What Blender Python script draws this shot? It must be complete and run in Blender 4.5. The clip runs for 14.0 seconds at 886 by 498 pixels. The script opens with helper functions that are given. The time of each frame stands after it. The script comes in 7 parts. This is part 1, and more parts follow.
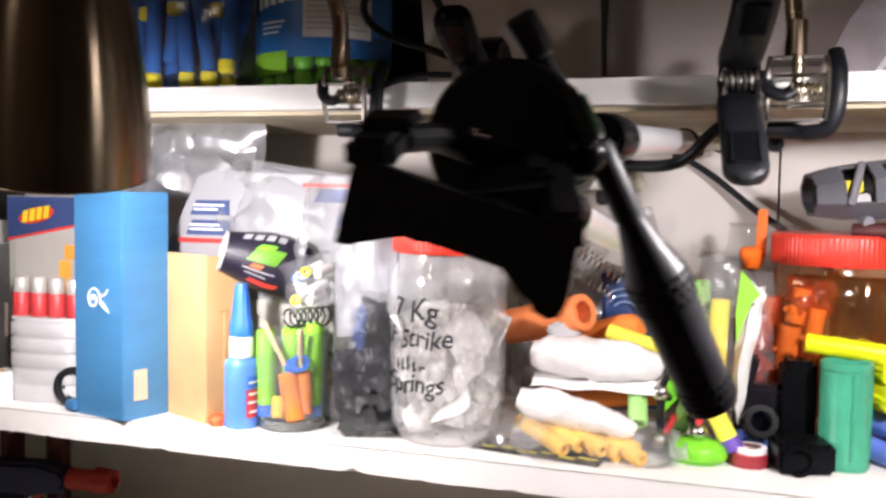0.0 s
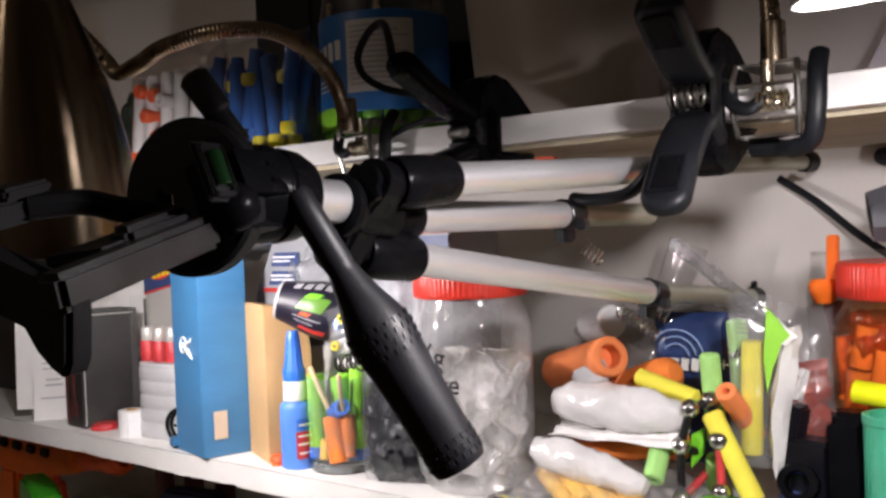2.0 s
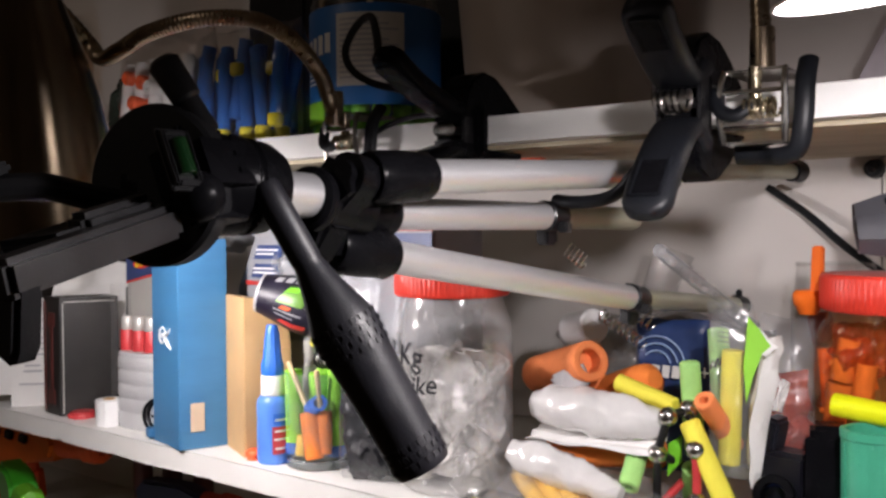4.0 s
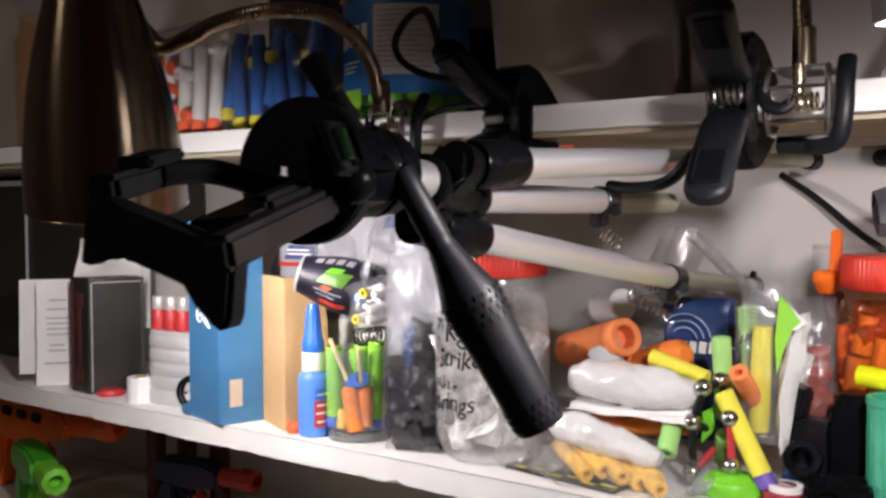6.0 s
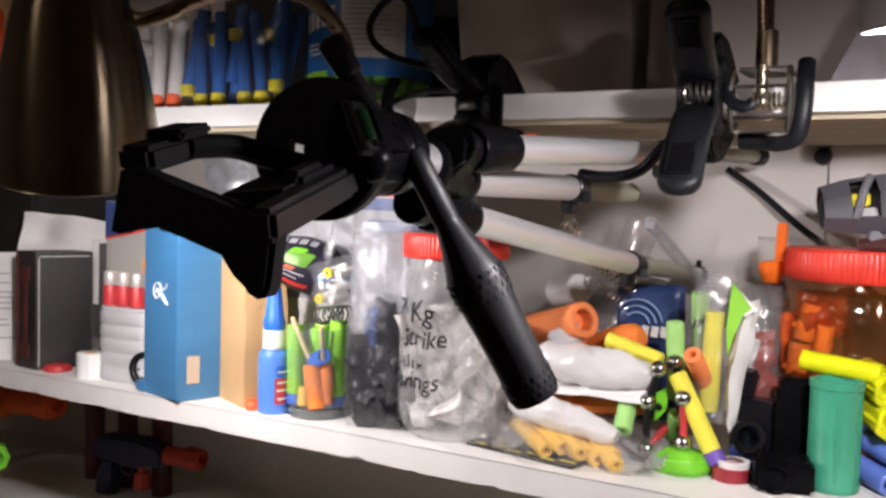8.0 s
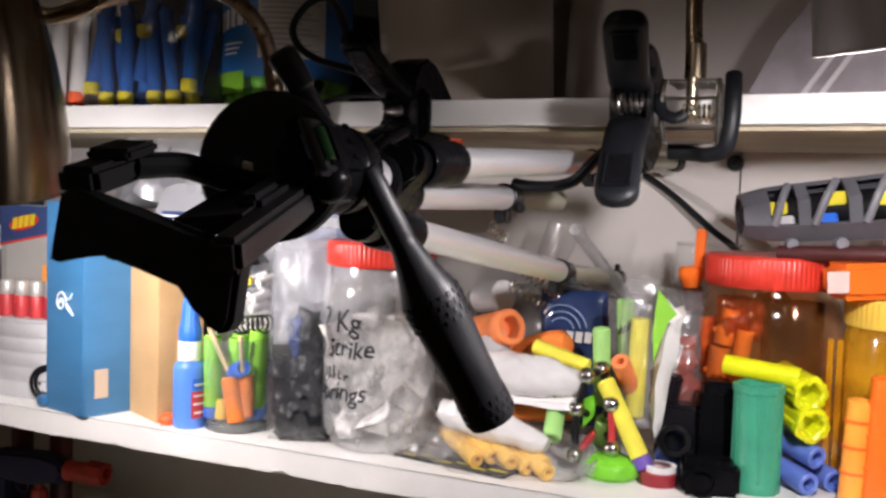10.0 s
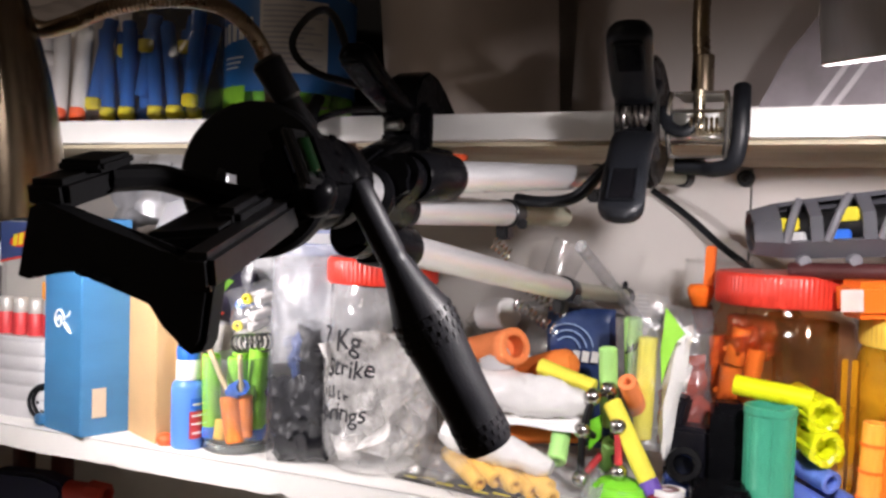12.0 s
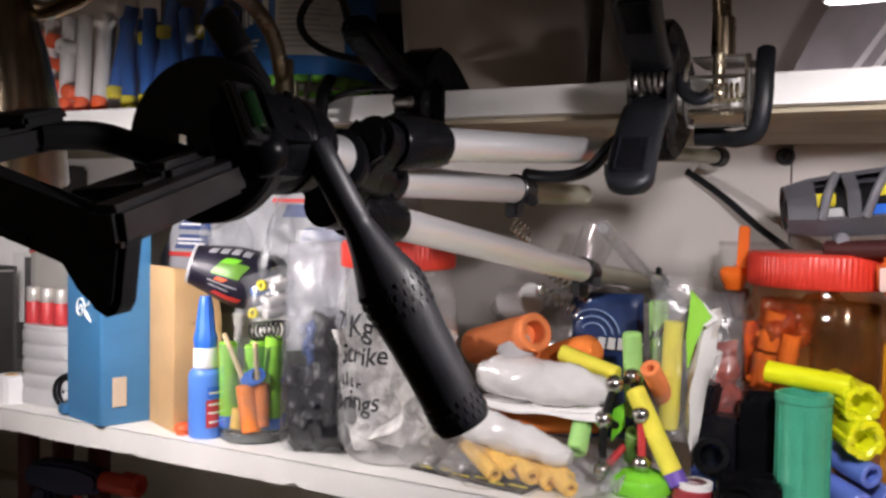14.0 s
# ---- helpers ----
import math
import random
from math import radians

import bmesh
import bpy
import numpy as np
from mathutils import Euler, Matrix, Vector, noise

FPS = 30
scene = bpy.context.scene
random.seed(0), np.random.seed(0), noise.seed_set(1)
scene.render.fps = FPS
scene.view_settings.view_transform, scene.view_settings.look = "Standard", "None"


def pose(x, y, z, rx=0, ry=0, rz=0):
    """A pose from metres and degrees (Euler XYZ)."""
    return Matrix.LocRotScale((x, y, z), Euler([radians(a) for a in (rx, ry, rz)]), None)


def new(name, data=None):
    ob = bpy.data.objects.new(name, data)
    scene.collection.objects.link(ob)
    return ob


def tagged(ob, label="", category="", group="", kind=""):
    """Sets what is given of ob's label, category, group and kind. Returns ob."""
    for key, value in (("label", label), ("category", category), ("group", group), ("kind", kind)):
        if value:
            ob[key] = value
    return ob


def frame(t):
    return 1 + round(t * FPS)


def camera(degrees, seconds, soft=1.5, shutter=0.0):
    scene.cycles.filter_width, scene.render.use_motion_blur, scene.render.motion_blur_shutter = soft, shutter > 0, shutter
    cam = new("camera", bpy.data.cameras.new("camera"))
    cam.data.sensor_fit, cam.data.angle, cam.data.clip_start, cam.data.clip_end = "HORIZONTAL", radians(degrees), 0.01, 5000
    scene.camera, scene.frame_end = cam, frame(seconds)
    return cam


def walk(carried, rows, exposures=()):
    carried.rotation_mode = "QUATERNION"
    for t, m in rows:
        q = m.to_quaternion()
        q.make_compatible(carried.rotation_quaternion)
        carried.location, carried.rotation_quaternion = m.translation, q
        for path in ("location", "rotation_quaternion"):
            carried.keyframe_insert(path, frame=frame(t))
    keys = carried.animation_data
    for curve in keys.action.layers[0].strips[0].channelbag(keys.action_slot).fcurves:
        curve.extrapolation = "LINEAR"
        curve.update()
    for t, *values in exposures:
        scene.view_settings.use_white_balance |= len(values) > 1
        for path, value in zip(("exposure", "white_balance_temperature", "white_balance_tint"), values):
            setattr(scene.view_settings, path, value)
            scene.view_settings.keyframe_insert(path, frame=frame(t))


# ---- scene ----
cam = camera(52.1, 14.0, soft=2.7, shutter=0.6)
METRES, EYE, TILT, LEAN, TURN = 0.5, 1.3786, -3.7, -0.87, 18.15
ROWS = [
    (0.0, 0.0, 0.0, 0.0, 0.0, 0.0, -0.0),
    (0.5, 0.1688, 0.0253, -0.0027, 5.63, 1.02, -0.8),
    (1.0, 0.3255, 0.0502, 0.0022, 13.17, 1.44, 0.22),
    (1.5, 0.3939, 0.0906, -0.0013, 18.67, 1.22, 1.18),
    (2.0, 0.4135, 0.084, 0.0028, 20.0, 2.68, 1.85),
    (2.5, 0.4219, 0.0887, 0.0024, 19.66, 3.39, 0.65),
    (5.0, 0.4205, 0.1045, 0.0034, 19.09, 1.94, -0.33),
    (5.5, 0.379, 0.0645, 0.0036, 18.07, 1.63, -0.89),
    (6.0, 0.3369, 0.0015, -0.0031, 17.19, 1.59, -0.12),
    (6.5, 0.3275, -0.0409, -0.0112, 16.33, 1.47, -0.95),
    (7.0, 0.3265, -0.0436, -0.0114, 15.77, 1.49, -0.93),
    (9.5, 0.2027, -0.0475, 0.0015, 6.25, 0.15, -1.88),
    (10.0, 0.2314, -0.0321, 0.0101, 5.57, 0.5, -1.16),
    (10.5, 0.2338, -0.0157, 0.0101, 4.93, 0.86, -1.5),
    (11.0, 0.2303, -0.0112, 0.0112, 5.48, 1.02, -1.48),
    (11.5, 0.2306, -0.0164, 0.0112, 6.11, 1.45, -1.52),
    (12.0, 0.2437, -0.0021, 0.0098, 6.4, 1.6, -1.21),
    (12.5, 0.2564, 0.0323, 0.0007, 7.86, 1.26, -0.47),
    (13.0, 0.2667, 0.044, -0.0076, 8.86, 1.57, -0.15),
    (13.5, 0.2733, 0.0437, -0.0081, 8.96, 1.83, -0.62),
    (14.0, 0.3024, 0.0538, -0.0123, 10.36, 1.55, -0.79),
]
walk(cam, [(t, pose(0, 0, EYE, TILT, LEAN, TURN) @ pose(METRES * x, METRES * y, METRES * z, 90 + pitch, roll, yaw)) for t, x, y, z, yaw, pitch, roll in ROWS],
     exposures=[(0.0, 0.44), (0.8, 0.12), (2.0, -0.12), (5.0, -0.26), (5.5, -0.26), (6.5, -0.05), (9.5, -0.17), (10.5, -0.04), (12.2, 0.08), (13.0, -0.1), (14.0, -0.38)])


# ---- world and lamps ----
world = bpy.data.worlds.new("room_air")
scene.world = world
world.use_nodes = True
world.node_tree.nodes["Background"].inputs[0].default_value = (1.0, 0.9, 0.8, 1)
world.node_tree.nodes["Background"].inputs[1].default_value = 0.045


def bulb_light(name, place, watts, size, color):
    data = bpy.data.lights.new(name, "POINT")
    data.energy, data.shadow_soft_size, data.color = watts, size, color
    ob = new(name, data)
    ob.location = place
    return ob


LAMP_L = Vector((-0.3495, 0.400, 1.421))
AXIS_L = Vector((-0.17, 0.19, -0.966)).normalized()
LAMP_R = Vector((0.148, 0.378, 1.482))
AXIS_R = Vector((0.10, 0.15, -0.98)).normalized()
bulb_light("lamp_light_left", LAMP_L + AXIS_L * 0.0420, 3.8, 0.012, (1.0, 0.92, 0.94))
bulb_light("lamp_light_right", LAMP_R + AXIS_R * 0.0330, 4.8, 0.012, (1.0, 0.925, 0.955))
bulb_light("room_light", (-0.8, -0.9, 2.1), 4.6, 0.12, (1.0, 0.87, 0.78))


# ---- materials ----
def mat(name, color, rough=0.5, metal=0.0, vary=0.12, scale=40.0, bump=0.15, fine=600.0, coat=0.0, trans=0.0, emit=0.0,
        stain=None, stain_at=0.62, stretch=(1, 1, 1), sss=0.0, spec=0.5):
    m = bpy.data.materials.new(name)
    m.use_nodes = True
    nt = m.node_tree
    b = nt.nodes["Principled BSDF"]
    b.inputs["Roughness"].default_value = rough
    b.inputs["Metallic"].default_value = metal
    b.inputs["Coat Weight"].default_value = coat
    b.inputs["Specular IOR Level"].default_value = spec
    b.inputs["Transmission Weight"].default_value = trans
    if sss:
        b.inputs["Subsurface Weight"].default_value = sss
        b.inputs["Subsurface Radius"].default_value = (0.004, 0.004, 0.004)
    tc = nt.nodes.new("ShaderNodeTexCoord")
    mp = nt.nodes.new("ShaderNodeMapping")
    mp.inputs["Scale"].default_value = stretch
    nt.links.new(tc.outputs["Object"], mp.inputs["Vector"])
    n1 = nt.nodes.new("ShaderNodeTexNoise")
    n1.inputs["Scale"].default_value, n1.inputs["Detail"].default_value = scale, 5
    n2 = nt.nodes.new("ShaderNodeTexNoise")
    n2.inputs["Scale"].default_value, n2.inputs["Detail"].default_value = fine, 3
    for n in (n1, n2):
        nt.links.new(mp.outputs[0], n.inputs["Vector"])
    ramp = nt.nodes.new("ShaderNodeMapRange")
    ramp.inputs["From Min"].default_value, ramp.inputs["From Max"].default_value = 0.3, 0.7
    ramp.inputs["To Min"].default_value, ramp.inputs["To Max"].default_value = 1 - vary, 1 + vary
    nt.links.new(n1.outputs["Fac"], ramp.inputs["Value"])
    mul = nt.nodes.new("ShaderNodeVectorMath")
    mul.operation = "SCALE"
    mul.inputs[0].default_value = color
    nt.links.new(ramp.outputs[0], mul.inputs["Scale"])
    out = mul.outputs[0]
    if stain:
        n3 = nt.nodes.new("ShaderNodeTexNoise")
        n3.inputs["Scale"].default_value, n3.inputs["Detail"].default_value = scale * 0.45, 8
        nt.links.new(tc.outputs["Object"], n3.inputs["Vector"])
        step = nt.nodes.new("ShaderNodeMapRange")
        step.inputs["From Min"].default_value, step.inputs["From Max"].default_value = stain_at, stain_at + 0.05
        nt.links.new(n3.outputs["Fac"], step.inputs["Value"])
        mix = nt.nodes.new("ShaderNodeMix")
        mix.data_type = "RGBA"
        mix.inputs["B"].default_value = (*stain, 1)
        for k in mix.inputs:
            if k.name == "A" and k.type == "RGBA":
                nt.links.new(out, k)
            if k.name == "B" and k.type == "RGBA":
                k.default_value = (*stain, 1)
        nt.links.new(step.outputs[0], mix.inputs["Factor"])
        out = [o for o in mix.outputs if o.type == "RGBA"][0]
    nt.links.new(out, b.inputs["Base Color"])
    if bump:
        bp = nt.nodes.new("ShaderNodeBump")
        bp.inputs["Strength"].default_value, bp.inputs["Distance"].default_value = bump, 0.0006
        nt.links.new(n2.outputs["Fac"], bp.inputs["Height"])
        nt.links.new(bp.outputs[0], b.inputs["Normal"])
    rr = nt.nodes.new("ShaderNodeMapRange")
    rr.inputs["To Min"].default_value, rr.inputs["To Max"].default_value = max(0.02, rough - 0.08), min(1, rough + 0.1)
    nt.links.new(n1.outputs["Fac"], rr.inputs["Value"])
    nt.links.new(rr.outputs[0], b.inputs["Roughness"])
    if emit:
        b.inputs["Emission Color"].default_value = (1.0, 0.95, 0.88, 1)
        b.inputs["Emission Strength"].default_value = emit
    return m


def clear(name, color, solid=0.15, rough=0.12, tint=(1, 1, 1), crumple=0.0, scale=90.0, uneven=0.4):
    """A thin see-through plastic: mostly transparent, partly a glossy surface of its own colour."""
    m = bpy.data.materials.new(name)
    m.use_nodes = True
    nt = m.node_tree
    b, o = nt.nodes["Principled BSDF"], nt.nodes["Material Output"]
    b.inputs["Base Color"].default_value = (*color, 1)
    b.inputs["Roughness"].default_value = rough
    tr = nt.nodes.new("ShaderNodeBsdfTransparent")
    tr.inputs[0].default_value = (*tint, 1)
    gl = nt.nodes.new("ShaderNodeBsdfGlossy")
    gl.inputs["Roughness"].default_value = rough
    fr = nt.nodes.new("ShaderNodeLayerWeight")
    fr.inputs["Blend"].default_value = 0.5
    pw = nt.nodes.new("ShaderNodeMath")
    pw.operation = "POWER"
    pw.inputs[1].default_value = 4.0
    nt.links.new(fr.outputs["Facing"], pw.inputs[0])
    ma = nt.nodes.new("ShaderNodeMath")
    ma.operation = "MULTIPLY_ADD"
    ma.inputs[1].default_value, ma.inputs[2].default_value = 0.55, 0.045
    nt.links.new(pw.outputs[0], ma.inputs[0])
    m1, m2 = nt.nodes.new("ShaderNodeMixShader"), nt.nodes.new("ShaderNodeMixShader")
    n = nt.nodes.new("ShaderNodeTexNoise")
    n.inputs["Scale"].default_value, n.inputs["Detail"].default_value = scale, 6
    tc = nt.nodes.new("ShaderNodeTexCoord")
    nt.links.new(tc.outputs["Object"], n.inputs["Vector"])
    r = nt.nodes.new("ShaderNodeMapRange")
    r.inputs["From Min"].default_value, r.inputs["From Max"].default_value = 0.35, 0.7
    r.inputs["To Min"].default_value, r.inputs["To Max"].default_value = solid * (1 - uneven), min(1, solid * (1 + uneven))
    nt.links.new(n.outputs["Fac"], r.inputs["Value"])
    nt.links.new(r.outputs[0], m1.inputs[0])
    nt.links.new(tr.outputs[0], m1.inputs[1])
    nt.links.new(b.outputs[0], m1.inputs[2])
    nt.links.new(ma.outputs[0], m2.inputs[0])
    nt.links.new(m1.outputs[0], m2.inputs[1])
    nt.links.new(gl.outputs[0], m2.inputs[2])
    nt.links.new(m2.outputs[0], o.inputs["Surface"])
    if crumple:
        bp = nt.nodes.new("ShaderNodeBump")
        bp.inputs["Strength"].default_value, bp.inputs["Distance"].default_value = crumple, 0.004
        nt.links.new(n.outputs["Fac"], bp.inputs["Height"])
        for node in (b, gl, fr):
            nt.links.new(bp.outputs[0], node.inputs["Normal"])
    return m


PAINT = mat("white_shelf_paint", (0.80, 0.79, 0.76), 0.42, vary=0.06, scale=14, bump=0.3, fine=160, stain=(0.55, 0.46, 0.33), stain_at=0.70)
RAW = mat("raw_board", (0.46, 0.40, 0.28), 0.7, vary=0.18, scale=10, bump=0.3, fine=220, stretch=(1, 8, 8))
WALL = mat("wall_paint", (0.75, 0.71, 0.67), 0.65, vary=0.07, scale=5, bump=0.2, fine=140, stain=(0.66, 0.61, 0.55), stain_at=0.66)
ROOM = mat("room_paint", (0.42, 0.36, 0.30), 0.8, vary=0.1, scale=3)
FLOOR = mat("floor_wood", (0.18, 0.11, 0.06), 0.5, vary=0.2, scale=4, stretch=(1, 9, 1))
BLACK = mat("black_plastic", (0.008, 0.008, 0.009), 0.32, spec=0.4, vary=0.2, scale=60, bump=0.12, fine=900)
BLACK_MATTE = mat("matte_black_plastic", (0.010, 0.010, 0.011), 0.5, spec=0.12, vary=0.2, scale=60, bump=0.2, fine=700)
RUBBER = mat("dark_rubber", (0.006, 0.0068, 0.009), 0.45, spec=0.28, vary=0.2, scale=50)
ALU = mat("brushed_aluminium", (0.74, 0.74, 0.75), 0.38, 0.75, vary=0.06, scale=50, bump=0.15, fine=500, stretch=(1, 0.1, 1))
OLIVE = mat("dull_inner_tube", (0.42, 0.43, 0.33), 0.4, 0.45, vary=0.1, scale=50, stretch=(1, 0.1, 1))
STEEL = mat("steel", (0.72, 0.70, 0.66), 0.22, 1.0, vary=0.1, scale=80, bump=0.05)
DULL_STEEL = mat("dull_dark_steel", (0.30, 0.28, 0.26), 0.3, 1.0, vary=0.1, scale=80, bump=0.05)
BRASSY = mat("brassy_steel", (0.58, 0.50, 0.36), 0.25, 1.0, vary=0.15, scale=80, bump=0.05)
BRONZE = mat("brushed_bronze", (0.20, 0.155, 0.105), 0.20, 1.0, vary=0.12, scale=30, bump=0.08, fine=300, stretch=(6, 6, 0.15))
def brushed(m, amount, rough):
    """Brush marks round the axis, which draw highlights out along it."""
    nt = m.node_tree
    b = nt.nodes["Principled BSDF"]
    for link in list(nt.links):
        if link.to_node == b and link.to_socket.name == "Roughness":
            nt.links.remove(link)
    b.inputs["Roughness"].default_value = rough
    b.inputs["Anisotropic"].default_value = amount
    b.inputs["Anisotropic Rotation"].default_value = 0.25
    tn = nt.nodes.new("ShaderNodeTangent")
    tn.direction_type, tn.axis = "RADIAL", "Z"
    nt.links.new(tn.outputs[0], b.inputs["Tangent"])


brushed(BRONZE, 0.88, 0.21)
GOOSE = mat("bronze_gooseneck", (0.34, 0.27, 0.19), 0.28, 1.0, vary=0.1, scale=80)
NICKEL = mat("pale_nickel", (0.62, 0.60, 0.60), 0.35, 0.6, vary=0.08, scale=30, bump=0.08, fine=300, stretch=(6, 6, 0.15))
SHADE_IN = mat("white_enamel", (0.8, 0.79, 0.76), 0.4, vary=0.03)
BULB = mat("glowing_bulb", (0.9, 0.9, 0.85), 0.4, vary=0.0, emit=14.0)
BLUE_CARD = mat("blue_card", (0.045, 0.17, 0.34), 0.42, vary=0.07, scale=25, bump=0.3, fine=420, stretch=(1, 1, 4))
WHITE_INK = mat("white_print", (0.82, 0.82, 0.80), 0.45, vary=0.04)
TAN_LABEL = mat("tan_sticker", (0.60, 0.48, 0.36), 0.6, vary=0.08)
CARDBOARD = mat("beige_card", (0.56, 0.36, 0.17), 0.6, vary=0.08, scale=30, bump=0.25, fine=500, stain=(0.50, 0.31, 0.14), stain_at=0.66)
GREY_CARD = mat("grey_card", (0.42, 0.41, 0.38), 0.65, vary=0.08, scale=20)
PAPER = mat("white_paper", (0.78, 0.77, 0.75), 0.7, vary=0.05, scale=30, bump=0.3, fine=90)
INK = mat("grey_ink", (0.42, 0.42, 0.45), 0.7, vary=0.1)
NAVY_INK = mat("navy_print", (0.035, 0.06, 0.17), 0.45, vary=0.1)
RED_INK = mat("red_print", (0.52, 0.035, 0.03), 0.45, vary=0.1)
BLACK_CARD = mat("black_card", (0.020, 0.018, 0.017), 0.45, vary=0.25, scale=30)
BROWN_INK = mat("dark_red_print", (0.10, 0.022, 0.018), 0.45, vary=0.3)
GREY_PL = mat("grey_plastic", (0.52, 0.52, 0.53), 0.4, vary=0.06, scale=40)
SILVER_PL = mat("silver_plastic", (0.55, 0.54, 0.51), 0.35, 0.3, vary=0.06)
RED_PL = mat("red_plastic", (0.66, 0.040, 0.022), 0.35, vary=0.08, sss=0.05)
RED_DULL = mat("dull_red_plastic", (0.50, 0.04, 0.045), 0.4, vary=0.1)
BLUE_GLUE = mat("blue_soft_plastic", (0.10, 0.26, 0.74), 0.35, vary=0.05, sss=0.15)
BLUE_CAP = mat("blue_cap_plastic", (0.03, 0.16, 0.66), 0.35, vary=0.05, sss=0.1)
WHITE_PL = mat("white_plastic", (0.80, 0.80, 0.80), 0.4, vary=0.04)
FOAM_G = mat("lime_foam", (0.27, 0.62, 0.05), 0.8, vary=0.08, scale=60, bump=0.4, fine=900)
FOAM_PALE = mat("pale_green_foam", (0.38, 0.70, 0.22), 0.8, vary=0.08, scale=60, bump=0.4, fine=900)
FOAM_O = mat("orange_foam", (0.86, 0.25, 0.08), 0.8, vary=0.08, scale=60, bump=0.4, fine=900)
FOAM_DO = mat("deep_orange_foam", (0.76, 0.20, 0.03), 0.8, vary=0.08, scale=60, bump=0.4, fine=900)
FOAM_Y = mat("yellow_foam", (0.80, 0.72, 0.07), 0.8, vary=0.06, scale=60, bump=0.4, fine=900)
FOAM_AMBER = mat("amber_foam", (0.86, 0.52, 0.08), 0.8, vary=0.1, scale=60, bump=0.4, fine=900)
FOAM_W = mat("white_foam", (0.74, 0.72, 0.70), 0.8, vary=0.05, scale=60, bump=0.3, fine=900)
FOAM_B = mat("blue_foam", (0.016, 0.125, 0.46), 0.8, vary=0.12, scale=60, bump=0.4, fine=900)
TIP_Y = mat("yellow_tip", (0.72, 0.62, 0.03), 0.5, vary=0.1)
TIP_O = mat("orange_tip", (0.86, 0.12, 0.03), 0.5, vary=0.1)
WOOD = mat("toothpick_wood", (0.70, 0.52, 0.30), 0.6, vary=0.1, scale=60, stretch=(1, 1, 0.1))
PURPLE = mat("purple_plastic", (0.13, 0.07, 0.36), 0.4, vary=0.08)
LIME_PL = mat("lime_plastic", (0.18, 0.58, 0.03), 0.35, vary=0.06, sss=0.1)
TEAL = mat("green_translucent_plastic", (0.05, 0.31, 0.19), 0.35, vary=0.1, scale=40, sss=0.1)
NEON = mat("neon_yellow_plastic", (0.72, 0.76, 0.01), 0.3, vary=0.06, sss=0.15)
CORN = mat("cornflower_plastic", (0.12, 0.20, 0.62), 0.35, vary=0.1)
ORANGE_PL = mat("orange_plastic", (0.88, 0.17, 0.015), 0.35, vary=0.08, sss=0.1)
ORANGE_SOFT = mat("pale_orange_plastic", (0.88, 0.36, 0.05), 0.35, vary=0.06, sss=0.1)
YELLOW_LID = mat("yellow_lid_plastic", (0.82, 0.55, 0.08), 0.4, vary=0.06)
SLATE = mat("slate_grey_plastic", (0.10, 0.10, 0.115), 0.42, vary=0.08, scale=40)
SLATE_LT = mat("light_slate_plastic", (0.17, 0.17, 0.19), 0.42, vary=0.08, scale=40)
TUB = mat("grey_tub_plastic", (0.50, 0.43, 0.37), 0.5, vary=0.06, scale=8)
DEEP_BLACK = mat("deep_black_plastic", (0.0038, 0.0038, 0.0046), 0.26, spec=0.05, vary=0.2, scale=60, bump=0.12, fine=900)
PANEL = mat("pale_grey_panel", (0.66, 0.60, 0.57), 0.35, vary=0.05, scale=6)
LABEL_BLUE = mat("blue_label", (0.025, 0.15, 0.44), 0.4, vary=0.12, scale=20)
LABEL_GREEN = mat("lime_label", (0.24, 0.55, 0.04), 0.4, vary=0.15, scale=40)
MINT = mat("green_candy", (0.18, 0.58, 0.03), 0.35, vary=0.2, scale=60)
NAVY_PL = mat("blackish_plastic", (0.007, 0.007, 0.012), 0.4, vary=0.2)
LEVEL = mat("green_spirit_level", (0.004, 0.022, 0.006), 0.2, vary=0.1, coat=0.6)
DARK_STUFF = mat("black_crumpled_plastic", (0.006, 0.006, 0.009), 0.42, vary=0.3, scale=60, bump=0.5, fine=120, spec=0.2)
CHROME_BALL = mat("dull_steel_ball", (0.50, 0.49, 0.47), 0.22, 1.0, vary=0.08)

C_JAR = clear("clear_jar_plastic", (0.80, 0.80, 0.80), 0.035, 0.06, (0.985, 0.985, 0.985), 0.06, 25)
C_MILKY = clear("milky_jar_plastic", (0.95, 0.95, 0.95), 0.24, 0.05, (0.995, 0.995, 0.995), 0.10, 45)
C_GLASS = clear("clear_glass", (0.8, 0.85, 0.85), 0.05, 0.03, (0.96, 0.98, 0.98))
C_BAG = clear("clear_bag_film", (0.72, 0.74, 0.78), 0.10, 0.20, (0.99, 0.99, 0.99), 0.5, 45)
C_ZIP = clear("zip_bag_film", (0.72, 0.74, 0.77), 0.06, 0.34, (0.985, 0.985, 0.99), 0.22, 26, 0.5)
C_FOG = clear("cloudy_bag_film", (0.66, 0.68, 0.72), 0.22, 0.48, (0.97, 0.97, 0.98), 0.2, 30, 0.35)
C_WHITE = clear("white_bag_film", (0.88, 0.87, 0.86), 0.82, 0.14, (1, 1, 1), 0.25, 30, 0.12)
C_ORANGE = clear("orange_jar_plastic", (0.90, 0.28, 0.05), 0.07, 0.05, (0.98, 0.84, 0.70), 0.06, 25)
C_AMBER = clear("amber_plastic", (0.80, 0.42, 0.02), 0.45, 0.08, (1.0, 0.70, 0.25), 0.05, 25)
C_THIN = clear("thin_clear_film", (0.72, 0.74, 0.78), 0.03, 0.12, (0.99, 0.99, 0.99), 0.5, 45)
C_SOFT = clear("dull_clear_film", (0.66, 0.68, 0.72), 0.09, 0.45, (0.985, 0.985, 0.985), 0.3, 40)
